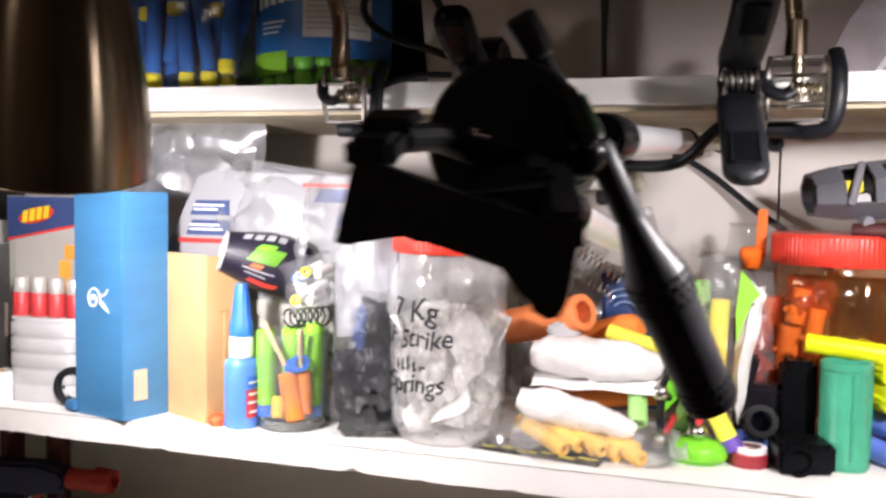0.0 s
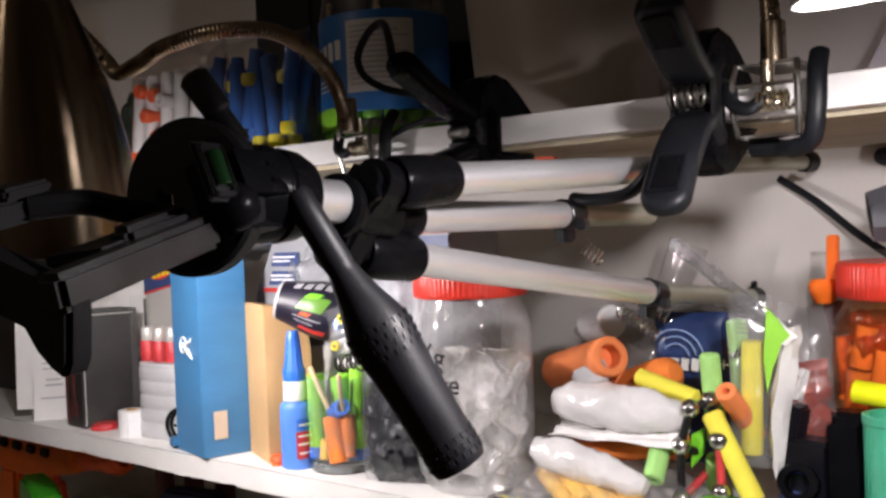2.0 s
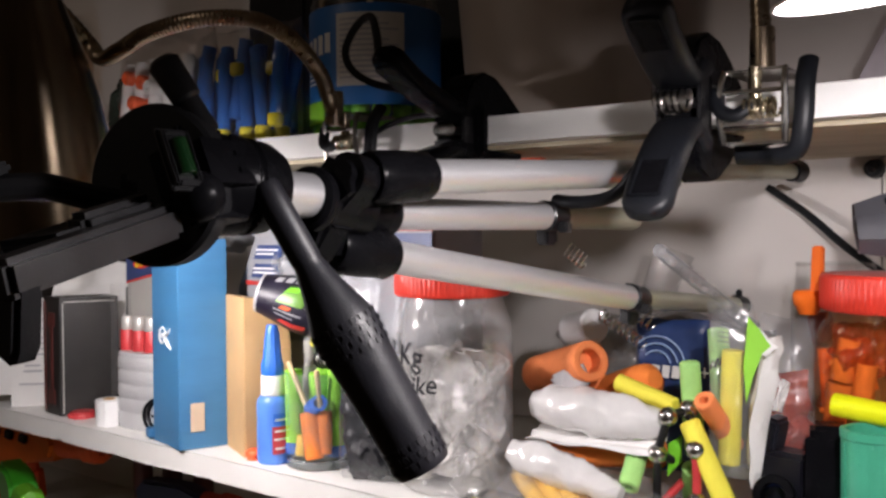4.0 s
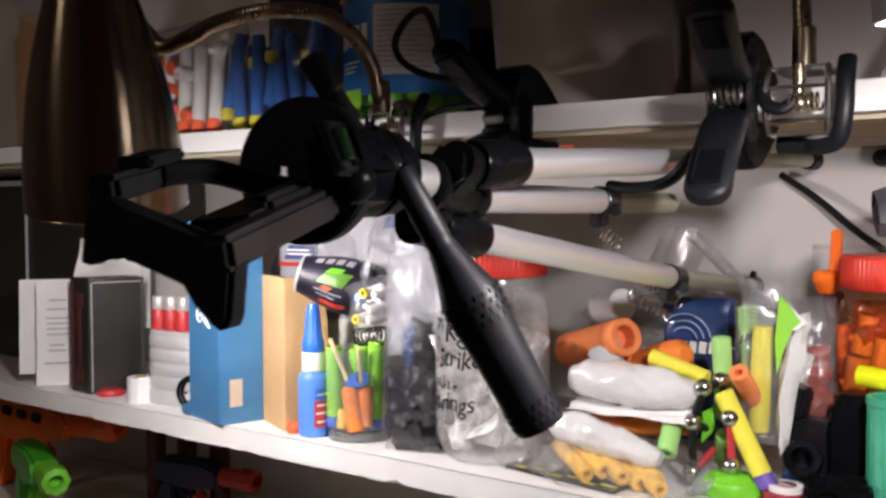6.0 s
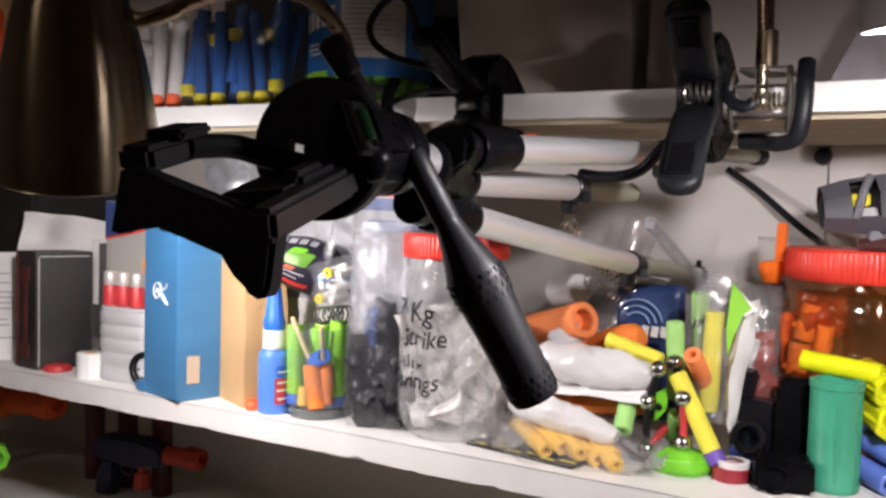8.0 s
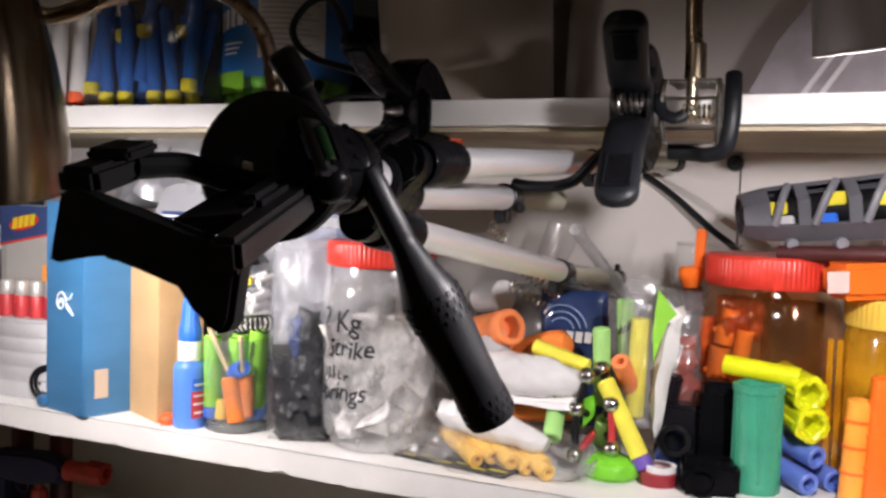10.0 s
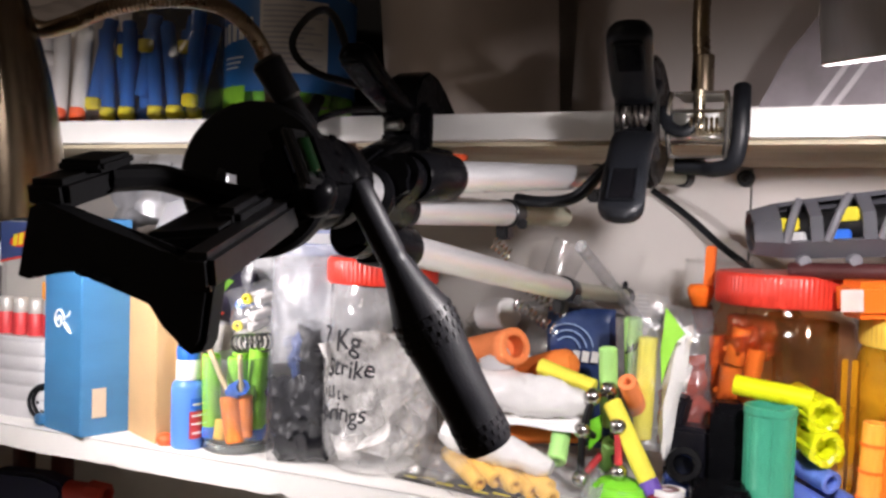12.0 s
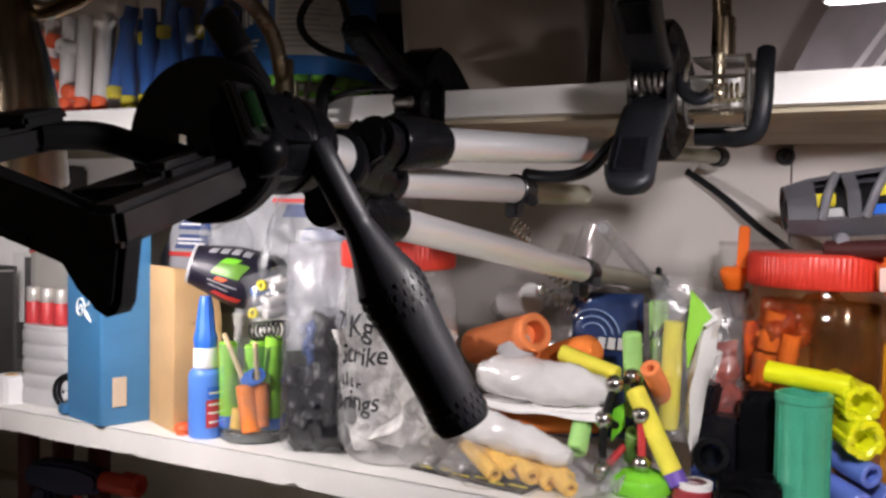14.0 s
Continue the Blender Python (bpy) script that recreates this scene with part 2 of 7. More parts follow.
C_SMOKE = clear("smoky_tube_plastic", (0.04, 0.04, 0.035), 0.60, 0.08, (0.34, 0.34, 0.30), 0.05, 25)
C_CRUMPLE = clear("crumpled_clear_film", (0.92, 0.90, 0.87), 0.12, 0.10, (0.995, 0.995, 0.995), 0.7, 40)
C_WAD = clear("wadded_clear_film", (0.97, 0.95, 0.92), 0.46, 0.12, (0.995, 0.995, 0.995), 1.0, 60, 0.8)
GRIP = mat("satin_black_grip", (0.010, 0.010, 0.013), 0.46, spec=0.32, vary=0.2, scale=60, bump=0.15, fine=900)


# ---- building helpers ----
ORIGIN = {}


def thing(name, place, label, category, group="", kind=""):
    ob = new(name)
    ob.empty_display_size = 0.02
    ob.location = place
    ORIGIN[ob.name] = Vector(place)
    return tagged(ob, label, category, group, kind)


def finish(name, bm, material, angle=35):
    me = bpy.data.meshes.new(name)
    bmesh.ops.recalc_face_normals(bm, faces=bm.faces)
    bm.to_mesh(me)
    bm.free()
    me.polygons.foreach_set("use_smooth", [True] * len(me.polygons))
    me.set_sharp_from_angle(angle=radians(angle))
    me.materials.append(material)
    return me


def part(name, bm, material, parent, label=""):
    o = ORIGIN[parent.name]
    bmesh.ops.translate(bm, verts=bm.verts, vec=-o)
    ob = new(name, finish(name, bm, material))
    ob.parent = parent
    ORIGIN[ob.name] = o
    return tagged(ob, label)


def solid(name, bm, material, place, label, category, group="", kind=""):
    bmesh.ops.translate(bm, verts=bm.verts, vec=-Vector(place))
    ob = new(name, finish(name, bm, material))
    ob.location = place
    ORIGIN[ob.name] = Vector(place)
    return tagged(ob, label, category, group, kind)


def box(bm, size, m=None, bevel=0.0, seg=2):
    r = bmesh.ops.create_cube(bm, size=1)
    vs = r["verts"]
    bmesh.ops.scale(bm, vec=size, verts=vs)
    if bevel:
        es = list({e for v in vs for e in v.link_edges})
        r = bmesh.ops.bevel(bm, geom=es, offset=bevel, segments=seg, affect="EDGES", clamp_overlap=True)
        vs = list({v for f in r["faces"] for v in f.verts} | {v for v in vs if v.is_valid})
    if m is not None:
        bmesh.ops.transform(bm, matrix=m, verts=vs)
    return vs


def along(p0, p1):
    """A pose at p0 whose z axis points to p1."""
    p0, p1 = Vector(p0), Vector(p1)
    return Matrix.Translation(p0) @ (p1 - p0).to_track_quat("Z", "Y").to_matrix().to_4x4()


def lathe(bm, profile, m=None, seg=32, close=False):
    """Turns rows of (radius, height) round z."""
    rings = []
    for r, z in profile:
        if r < 1e-5:
            rings.append([bm.verts.new((0, 0, z))])
        else:
            rings.append([bm.verts.new((r * math.cos(2 * math.pi * i / seg), r * math.sin(2 * math.pi * i / seg), z)) for i in range(seg)])
    for a, b in zip(rings, rings[1:]):
        for i in range(seg):
            j = (i + 1) % seg
            if len(a) == 1 and len(b) > 1:
                bm.faces.new((a[0], b[i], b[j]))
            elif len(b) == 1 and len(a) > 1:
                bm.faces.new((a[i], a[j], b[0]))
            elif len(a) > 1:
                bm.faces.new((a[i], a[j], b[j], b[i]))
    if close:
        for ring in (rings[0], rings[-1]):
            if len(ring) > 1:
                bm.faces.new(ring)
    vs = [v for ring in rings for v in ring]
    if m is not None:
        bmesh.ops.transform(bm, matrix=m, verts=vs)
    return vs


def ribbed(bm, profile, ribs, depth, z0, z1, m=None):
    """A turned shape with upright ribs between two heights."""
    vs = lathe(bm, profile, None, ribs * 4)
    for v in vs:
        if z0 <= v.co.z <= z1 and v.co.xy.length > 1e-4:
            k = round(math.atan2(v.co.y, v.co.x) / (2 * math.pi) * ribs * 4) % 4
            v.co.xy *= 1 + (depth / v.co.xy.length if k < 2 else 0.0)
    if m is not None:
        bmesh.ops.transform(bm, matrix=m, verts=vs)


def rod(bm, p0, p1, r0, r1=None, seg=20, edge=0.0):
    r1 = r0 if r1 is None else r1
    n = (Vector(p1) - Vector(p0)).length
    e = edge or min(r0, r1, n) * 0.12
    return lathe(bm, [(0, 0), (r0 - e, 0), (r0, e), (r1, n - e), (r1 - e, n), (0, n)], along(p0, p1), seg)


def pipe(bm, p0, p1, ro, ri, deep=None, seg=20):
    """A hollow tube, open at p1 to a depth."""
    n = (Vector(p1) - Vector(p0)).length
    d = n if deep is None else deep
    e = (ro - ri) * 0.2
    return lathe(bm, [(0, 0), (ro - e, 0), (ro, e), (ro, n - e), (ro - e, n), (ri + e, n), (ri, n - e), (ri, n - d * 0.95), (0, n - d * 0.95)], along(p0, p1), seg)


def smooth_line(points, per=8):
    pts = [Vector(p) for p in points]
    pts = [pts[0] * 2 - pts[1]] + pts + [pts[-1] * 2 - pts[-2]]
    out = []
    for i in range(1, len(pts) - 2):
        a, b, c, d = pts[i - 1:i + 3]
        for k in range(per):
            t = k / per
            out.append(0.5 * (2 * b + (c - a) * t + (2 * a - 5 * b + 4 * c - d) * t * t + (3 * b - a - 3 * c + d) * t ** 3))
    out.append(pts[-2])
    return out


def sweep(bm, line, r, seg=10, flat=1.0, ridges=0.0):
    """A rod along a line of points. flat: its height to its width; ridges: depth of rings round it."""
    rings = []
    up = Vector((0, 0, 1))
    for i, p in enumerate(line):
        d = (line[min(i + 1, len(line) - 1)] - line[max(i - 1, 0)]).normalized()
        side = d.cross(up)
        if side.length < 0.05:
            side = d.cross(Vector((1, 0, 0)))
        side.normalize()
        up = side.cross(d).normalized()
        rr = r(i / (len(line) - 1)) if callable(r) else r
        rr *= 1 - (ridges if i % 2 else 0)
        rings.append([bm.verts.new(p + side * (rr * math.cos(2 * math.pi * k / seg)) + up * (rr * flat * math.sin(2 * math.pi * k / seg))) for k in range(seg)])
    for a, b in zip(rings, rings[1:]):
        for k in range(seg):
            bm.faces.new((a[k], a[(k + 1) % seg], b[(k + 1) % seg], b[k]))
    bm.faces.new(rings[0])
    bm.faces.new(rings[-1])


def slab(bm, outline, thick, m=None, bevel=0.0):
    """Extrudes an outline in the x-y plane by a thickness along z, centred."""
    bot = [bm.verts.new((x, y, -thick / 2)) for x, y in outline]
    top = [bm.verts.new((x, y, thick / 2)) for x, y in outline]
    n = len(outline)
    faces = [bm.faces.new(bot[::-1]), bm.faces.new(top)]
    for i in range(n):
        faces.append(bm.faces.new((bot[i], bot[(i + 1) % n], top[(i + 1) % n], top[i])))
    vs = bot + top
    if bevel:
        es = list({e for f in faces[:2] for e in f.edges})
        r = bmesh.ops.bevel(bm, geom=es, offset=bevel, segments=2, affect="EDGES", clamp_overlap=True)
        vs = list({v for f in r["faces"] for v in f.verts} | {v for v in vs if v.is_valid})
    if m is not None:
        bmesh.ops.transform(bm, matrix=m, verts=vs)
    return vs


def frame3(o, u, v):
    """A pose at o with x along u and y along v, made square."""
    u, v = Vector(u).normalized(), Vector(v)
    w = u.cross(v).normalized()
    v = w.cross(u)
    return Matrix.Translation(o) @ Matrix((u, v, w)).transposed().to_4x4()


def pillow(bm, w, h, d, m, seed=0, rough=0.004, nx=22, ny=22, taper=0.5, freq=45.0, point=0.0):
    """A filled bag: two crumpled sheets joined round the rim, w by h in x-y, d thick in z."""
    sheets = []
    for s in (1, -1):
        grid = []
        for j in range(ny + 1):
            row = []
            for i in range(nx + 1):
                u, v = 2 * i / nx - 1, 2 * j / ny - 1
                f = max(0.0, (1 - abs(u) ** 3) * (1 - abs(v) ** 3)) ** taper
                k0 = 1 - point * (0.35 * u * u + 0.65 * max(0.0, u) ** 2)
                p = Vector((u * w / 2, v * h / 2 * k0, s * d / 2 * f * k0))
                k = noise.noise_vector(p * freq + Vector((seed * 3.1, seed * 1.7, 0)))
                k2 = noise.noise_vector(p * freq * 2.7 + Vector((seed, 9, 0)))
                p += k * rough + k2 * rough * 0.45
                row.append(bm.verts.new(p))
            grid.append(row)
        sheets.append(grid)
        for j in range(ny):
            for i in range(nx):
                bm.faces.new((grid[j][i], grid[j][i + 1], grid[j + 1][i + 1], grid[j + 1][i]))
    vs = [v for g in sheets for r in g for v in r]
    bmesh.ops.transform(bm, matrix=m, verts=vs)
    bmesh.ops.remove_doubles(bm, verts=vs, dist=0.0008)


def sheet(bm, w, h, m, seed=0, rough=0.003, n=14, thick=0.0006, bend=0.0):
    """A thin bent leaf of paper or film with two faces."""
    grids = []
    for s in (0, 1):
        grid = []
        for j in range(n + 1):
            row = []
            for i in range(n + 1):
                u, v = i / n - 0.5, j / n - 0.5
                p = Vector((u * w, v * h, bend * (u * u * 4) + s * thick))
                p.z += noise.noise(Vector((u * 3, v * 3, seed * 2.3))) * rough
                row.append(bm.verts.new(p))
            grid.append(row)
        grids.append(grid)
        for j in range(n):
            for i in range(n):
                bm.faces.new((grid[j][i], grid[j][i + 1], grid[j + 1][i + 1], grid[j + 1][i]))
    a, b = grids
    rim = [(0, i) for i in range(n)] + [(j, n) for j in range(n)] + [(n, i) for i in range(n, 0, -1)] + [(j, 0) for j in range(n, 0, -1)]
    for k in range(len(rim)):
        (j0, i0), (j1, i1) = rim[k], rim[(k + 1) % len(rim)]
        bm.faces.new((a[j0][i0], a[j1][i1], b[j1][i1], b[j0][i0]))
    bmesh.ops.transform(bm, matrix=m, verts=[v for g in grids for r in g for v in r])


def ball(bm, c, r, seg=20, squash=(1, 1, 1)):
    bmesh.ops.create_uvsphere(bm, u_segments=seg, v_segments=seg // 2, radius=r, matrix=Matrix.Translation(c) @ Matrix.Diagonal((*squash, 1)))


def coil(bm, p0, p1, r, wire, turns, seg=6, per=14):
    m = along(p0, p1)
    n = (Vector(p1) - Vector(p0)).length
    pts = [m @ Vector((r * math.cos(2 * math.pi * k / per), r * math.sin(2 * math.pi * k / per), n * k / (per * turns))) for k in range(int(per * turns) + 1)]
    sweep(bm, pts, wire, seg)


def B():
    return bmesh.new()


# ---- the setting ----
def slab_room(name, x0, x1, y0, y1, z0, z1, material, label, category):
    bm = B()
    box(bm, (x1 - x0, y1 - y0, z1 - z0), Matrix.Translation(((x0 + x1) / 2, (y0 + y1) / 2, (z0 + z1) / 2)))
    return solid(name, bm, material, ((x0 + x1) / 2, (y0 + y1) / 2, z0), label, category, kind="structure")


slab_room("floor", -2.2, 2.0, -2.0, 0.85, -0.05, 0.0, FLOOR, "dark brown wooden floor", "floor")
slab_room("ceiling", -2.2, 2.0, -2.0, 0.85, 2.4, 2.45, ROOM, "plain dull ceiling", "ceiling")
slab_room("wall_left", -2.25, -2.2, -2.0, 0.9, -0.05, 2.45, ROOM, "plain dull side wall", "wall")
slab_room("wall_right", 2.0, 2.05, -2.0, 0.9, -0.05, 2.45, ROOM, "plain dull side wall", "wall")
slab_room("wall_front", -2.2, 2.0, -2.05, -2.0, -0.05, 2.45, ROOM, "plain dull wall behind the viewer", "wall")
slab_room("wall_back", -2.2, 0.031, 0.85, 0.9, -0.05, 2.45, WALL, "warm white painted back wall", "wall")
slab_room("wall_panel", 0.033, 2.0, 0.847, 0.9, -0.05, 2.45, WALL, "warm white wall panel beside a seam", "wall")


def shelf_board(name, y0, z0, z1, sag, chips, label):
    """A painted board whose front edge is nicked along its length."""
    bm = B()
    x0, x1, n = -1.5, 0.9, 480
    prof = [(0.0, 0.0), (0.0, 1.0), (0.002, 1.0), (1.0, 1.0), (1.0, 0.0), (0.004, 0.0)]
    rows = []
    for i in range(n + 1):
        x = x0 + (x1 - x0) * i / n
        q = noise.noise(Vector((x * 70, 3.7, z0)))
        q2 = noise.noise(Vector((x * 18, 8.1, z0)))
        dip = chips * max(0.0, q - 0.25) * 2 + chips * 0.35 * q2
        s = -sag * max(0.0, 1 - ((x + 0.12) / 0.5) ** 2)
        row = []
        for k, (a, b) in enumerate(prof):
            y = y0 + a * (0.85 - y0)
            z = z0 + b * (z1 - z0) + s
            if k == 0:
                y += max(0.0, dip) * 0.6
                z += max(-0.0006, dip)
            if k == 1:
                y += 0.0012 + abs(q2) * 0.0006
                z -= 0.0004
            if k == 5:
                y += max(0.0, dip) * 0.8
            row.append(bm.verts.new((x, y, z)))
        rows.append(row)
    for a, b in zip(rows, rows[1:]):
        for k in range(6):
            bm.faces.new((a[k], a[(k + 1) % 6], b[(k + 1) % 6], b[k]))
    bm.faces.new(rows[0])
    bm.faces.new(rows[-1][::-1])
    return solid(name, bm, PAINT, (0, y0, z0), label, "shelf", kind="structure")


shelf_low = shelf_board("shelf_lower", 0.570, 1.1815, 1.2, 0.0, 0.0030, "white painted wooden shelf with a chipped front edge")
shelf_up = shelf_board("shelf_upper", 0.600, 1.4375, 1.4552, 0.0016, 0.0012, "white painted wooden upper shelf with clamps on its edge")
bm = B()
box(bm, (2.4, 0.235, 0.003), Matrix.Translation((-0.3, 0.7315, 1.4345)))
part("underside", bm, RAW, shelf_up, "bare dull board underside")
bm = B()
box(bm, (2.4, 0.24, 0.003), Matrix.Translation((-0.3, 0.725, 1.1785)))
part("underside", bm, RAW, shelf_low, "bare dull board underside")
shelf_bot = shelf_board("shelf_bottom", 0.56, 1.0, 1.018, 0.0, 0.001, "white painted lowest shelf in shade")
shelf_top = shelf_board("shelf_top", 0.62, 1.78, 1.80, 0.0, 0.001, "white painted top shelf")


# ---- tripod held out from the shelf ----
def tripod():
    t = thing("tripod", (-0.062, 0.39, 1.37), "black and silver tripod lying level with a phone holder", "tripod")
    starts = [(-0.0522, 0.4188, 1.4028), (-0.0790, 0.425, 1.3875), (-0.0731, 0.4179, 1.3679)]
    clips = [(-0.0345, 0.606, 1.4120), (-0.0745, 0.551, 1.3872), (-0.0600, 0.625, 1.3372)]
    ends = [(-0.0175, 0.800, 1.4212), (-0.0700, 0.6416, 1.3863), (-0.0675, 0.822, 1.3187)]
    inner = [0.0056, 0.0069, 0.0064]
    for k in range(3):
        s, c, e = Vector(starts[k]), Vector(clips[k]), Vector(ends[k])
        d = (c - s).normalized()
        bm = B()
        rod(bm, s - d * 0.030, c, 0.0074, seg=28)
        leg = part("leg", bm, ALU, t, "brushed silver leg tube")
        bm = B()
        rod(bm, c, e, inner[k], seg=24)
        part("inner_tube", bm, OLIVE, leg, "dull olive inner leg tube")
        bm = B()
        rod(bm, c - d * 0.009, c + d * 0.008, 0.0088, 0.0080, seg=24)
        box(bm, (0.008, 0.014, 0.012), along(c, c + d) @ pose(0.004, -0.009, 0.001), 0.0015)
        box(bm, (0.006, 0.006, 0.014), along(c, c + d) @ pose(-0.007, -0.006, 0.002, 0, 20, 0), 0.001)
        part("leg_lock", bm, BLACK, leg, "black leg lock")
        bm = B()
        e2 = (e - c).normalized()
        if k == 1:
            rod(bm, e - e2 * 0.002, e + e2 * 0.0015, 0.0071, 0.0066, seg=20)
            part("end_cap", bm, OLIVE, leg)
        else:
            rod(bm, e - e2 * 0.006, e + e2 * 0.010, 0.0072, 0.0082, seg=20)
            box(bm, (0.004, 0.010, 0.006), along(e, e + e2) @ pose(0, 0.008, 0.004), 0.001)
            part("foot", bm, RUBBER, leg, "black rubber foot")
        bm = B()
        lathe(bm, [(0, 0), (0.0102, 0), (0.0110, 0.002), (0.0110, 0.016), (0.0104, 0.024), (0.0104, 0.031), (0.0096, 0.033), (0, 0.033)], along(s - d * 0.040, s), 32)
        part("collar", bm, DEEP_BLACK, t)
    # hub: a lobed plate round the column, one lobe to a leg
    bm = B()
    a, b = Vector((-0.0650, 0.3450, 1.3935)), Vector((-0.0700, 0.389, 1.3885))
    hubm = along(a, b)
    lathe(bm, [(0, 0.010), (0.0108, 0.010), (0.0128, 0.0115), (0.0132, 0.014), (0.0122, 0.0165), (0.0115, 0.020), (0.0115, 0.044), (0, 0.046)], hubm, 36)
    part("hub", bm, DEEP_BLACK, t, "black plastic leg hub")
    for s, c in zip(starts, clips):
        q = hubm.inverted() @ (Vector(s) - (Vector(c) - Vector(s)).normalized() * 0.046)
        r0, a0 = math.hypot(q.x, q.y), math.atan2(q.y, q.x)
        lobe = [(-0.006, -0.0110), (r0, -0.0092)] + [(r0 + 0.0092 * math.cos(w), 0.0092 * math.sin(w)) for w in [radians(-72 + 18 * i) for i in range(9)]] + [(r0, 0.0092), (-0.006, 0.0110)]
        bm = B()
        slab(bm, lobe, 0.018, hubm @ pose(0, 0, 0.025, 0, 0, math.degrees(a0)), 0.0035)
        part("hub_lobe", bm, DEEP_BLACK, t)
    for s in starts:
        bm = B()
        rod(bm, Vector(s) + Vector((-0.0125, -0.030, 0.0)), Vector(s) + Vector((0.0050, -0.030, 0.0)), 0.0052, 0.0050, 20, 0.001)
        part("leg_joint", bm, BLACK, t)
    bm = B()
    rod(bm, (-0.0610, 0.322, 1.3945), (-0.0660, 0.366, 1.3930), 0.0086, seg=28)
    part("centre_column", bm, ALU, t, "bright silver centre column")
    # head, rolled to one side
    hm = Matrix.Translation((-0.0635, 0.2990, 1.3960)) @ pose(0, 0, 0, 0, -24, 4)
    bm = B()
    box(bm, (0.024, 0.036, 0.033), hm @ pose(0.005, 0.005, 0.000), 0.0085, 4)
    ball(bm, hm @ Vector((0.0105, -0.006, -0.010)), 0.0082, 24)
    for k in range(3):
        box(bm, (0.0012, 0.004, 0.002), hm @ pose(0.0172, 0.010, 0.009 - 0.006 * k), 0.0004)
    part("head", bm, DEEP_BLACK, t, "glossy black pan head")
    bm = B()
    lathe(bm, [(0, 0), (0.0150, 0.0), (0.0170, 0.003), (0.0176, 0.010), (0.0174, 0.018), (0.0165, 0.0192), (0.0165, 0.0200), (0.0172, 0.0212), (0.0162, 0.028), (0.0132, 0.0335), (0.0100, 0.0350), (0, 0.0350)], along((-0.0668, 0.302, 1.3963), (-0.0600, 0.340, 1.3950)), 40)
    part("pan_base", bm, DEEP_BLACK, t, "rounded black pan base with a seam")
    # round tilt plate with a curved slot through it
    dm = frame3((-0.0745, 0.2975, 1.3955), Vector((0.966, 0.259, 0)), Vector((0, 0, 1)))
    bm = B()
    rings, turns, thick = [0.0, 0.0030, 0.0062, 0.0085, 0.0108, 0.0135, 0.0175, 0.0220, 0.0258, 0.0272], 60, 0.0085
    grid = []
    for side in (0.5, -0.5):
        layer = []
        for i, r in enumerate(rings):
            z = side * thick * (1.0 if i < len(rings) - 1 else 0.72)
            layer.append([bm.verts.new(dm @ Vector((r * math.cos(2 * math.pi * k / turns), r * math.sin(2 * math.pi * k / turns), z))) for k in range(turns)])
        grid.append(layer)

    def slot(i, k):
        return 0 <= i < len(rings) and 2 <= i <= 4 and (27 if i == 4 else 28) <= k % turns <= (36 if i == 2 else 34)

    for i in range(len(rings) - 1):
        for k in range(turns):
            j = (k + 1) % turns
            if slot(i, k):
                for (i0, k0), (i1, k1), nb in (((i, k), (i, j), (i - 1, k)), ((i + 1, k), (i + 1, j), (i + 1, k)), ((i, k), (i + 1, k), (i, k - 1)), ((i, j), (i + 1, j), (i, k + 1))):
                    if not slot(*nb):
                        bm.faces.new((grid[0][i0][k0], grid[0][i1][k1], grid[1][i1][k1], grid[1][i0][k0]))
                continue
            for layer in grid:
                if i == 0:
                    bm.faces.new((layer[0][k], layer[1][k], layer[1][j]))
                else:
                    bm.faces.new((layer[i][k], layer[i + 1][k], layer[i + 1][j], layer[i][j]))
    for k in range(turns):
        j = (k + 1) % turns
        bm.faces.new((grid[0][-1][k], grid[0][-1][j], grid[1][-1][j], grid[1][-1][k]))
    part("tilt_disc", bm, BLACK_MATTE, t, "round black tilt plate with a slot")
    bm = B()
    rod(bm, hm @ Vector((0.0165, -0.014, 0.006)), hm @ Vector((0.0165, -0.014, -0.006)), 0.0032, seg=16)
    part("spirit_level", bm, LEVEL, t, "green spirit level vial")
    bm = B()
    for y in (-0.0185, -0.0095):
        box(bm, (0.0022, 0.0016, 0.019), hm @ pose(0.0165, y, 0.000), 0.0006)
    for z in (-0.0085, 0.0085):
        box(bm, (0.0022, 0.0085, 0.0020), hm @ pose(0.0165, -0.014, z), 0.0006)
    box(bm, (0.0020, 0.012, 0.021), hm @ pose(0.0148, -0.014, 0.0), 0.0006)
    part("level_frame", bm, BLACK, t)
    bm = B()
    p0, p1 = Vector((-0.0595, 0.306, 1.4130)), Vector((-0.0720, 0.2965, 1.4370))
    rod(bm, p0, p0.lerp(p1, 0.45), 0.0038, seg=18)
    rod(bm, p0.lerp(p1, 0.42), p1, 0.0050, 0.0056, seg=18, edge=0.0015)
    part("lock_knob", bm, BLACK, t, "black locking knob on a stem")
    # handle: a thin stem that widens at a shoulder into a long grip
    h0, h1 = Vector((-0.0470, 0.3205, 1.3925)), Vector((-0.0070, 0.3535, 1.2985))
    n = (h1 - h0).length
    prof = [(0, -0.004), (0.0044, -0.004), (0.0052, -0.002), (0.0053, 0.004), (0.0054, n * 0.235), (0.0050, n * 0.245), (0.0057, n * 0.27), (0.0074, n * 0.34), (0.0096, n * 0.405), (0.0112, n * 0.45), (0.0118, n * 0.485), (0.0118, n * 0.515),
            (0.0113, n * 0.57), (0.0107, n * 0.66), (0.0103, n * 0.78), (0.0102, n * 0.90), (0.0102, n * 0.972), (0.0095, n * 0.99), (0.0055, n), (0, n)]
    bm = B()
    lathe(bm, prof, along(h0, h1), 48)
    m = along(h0, h1)
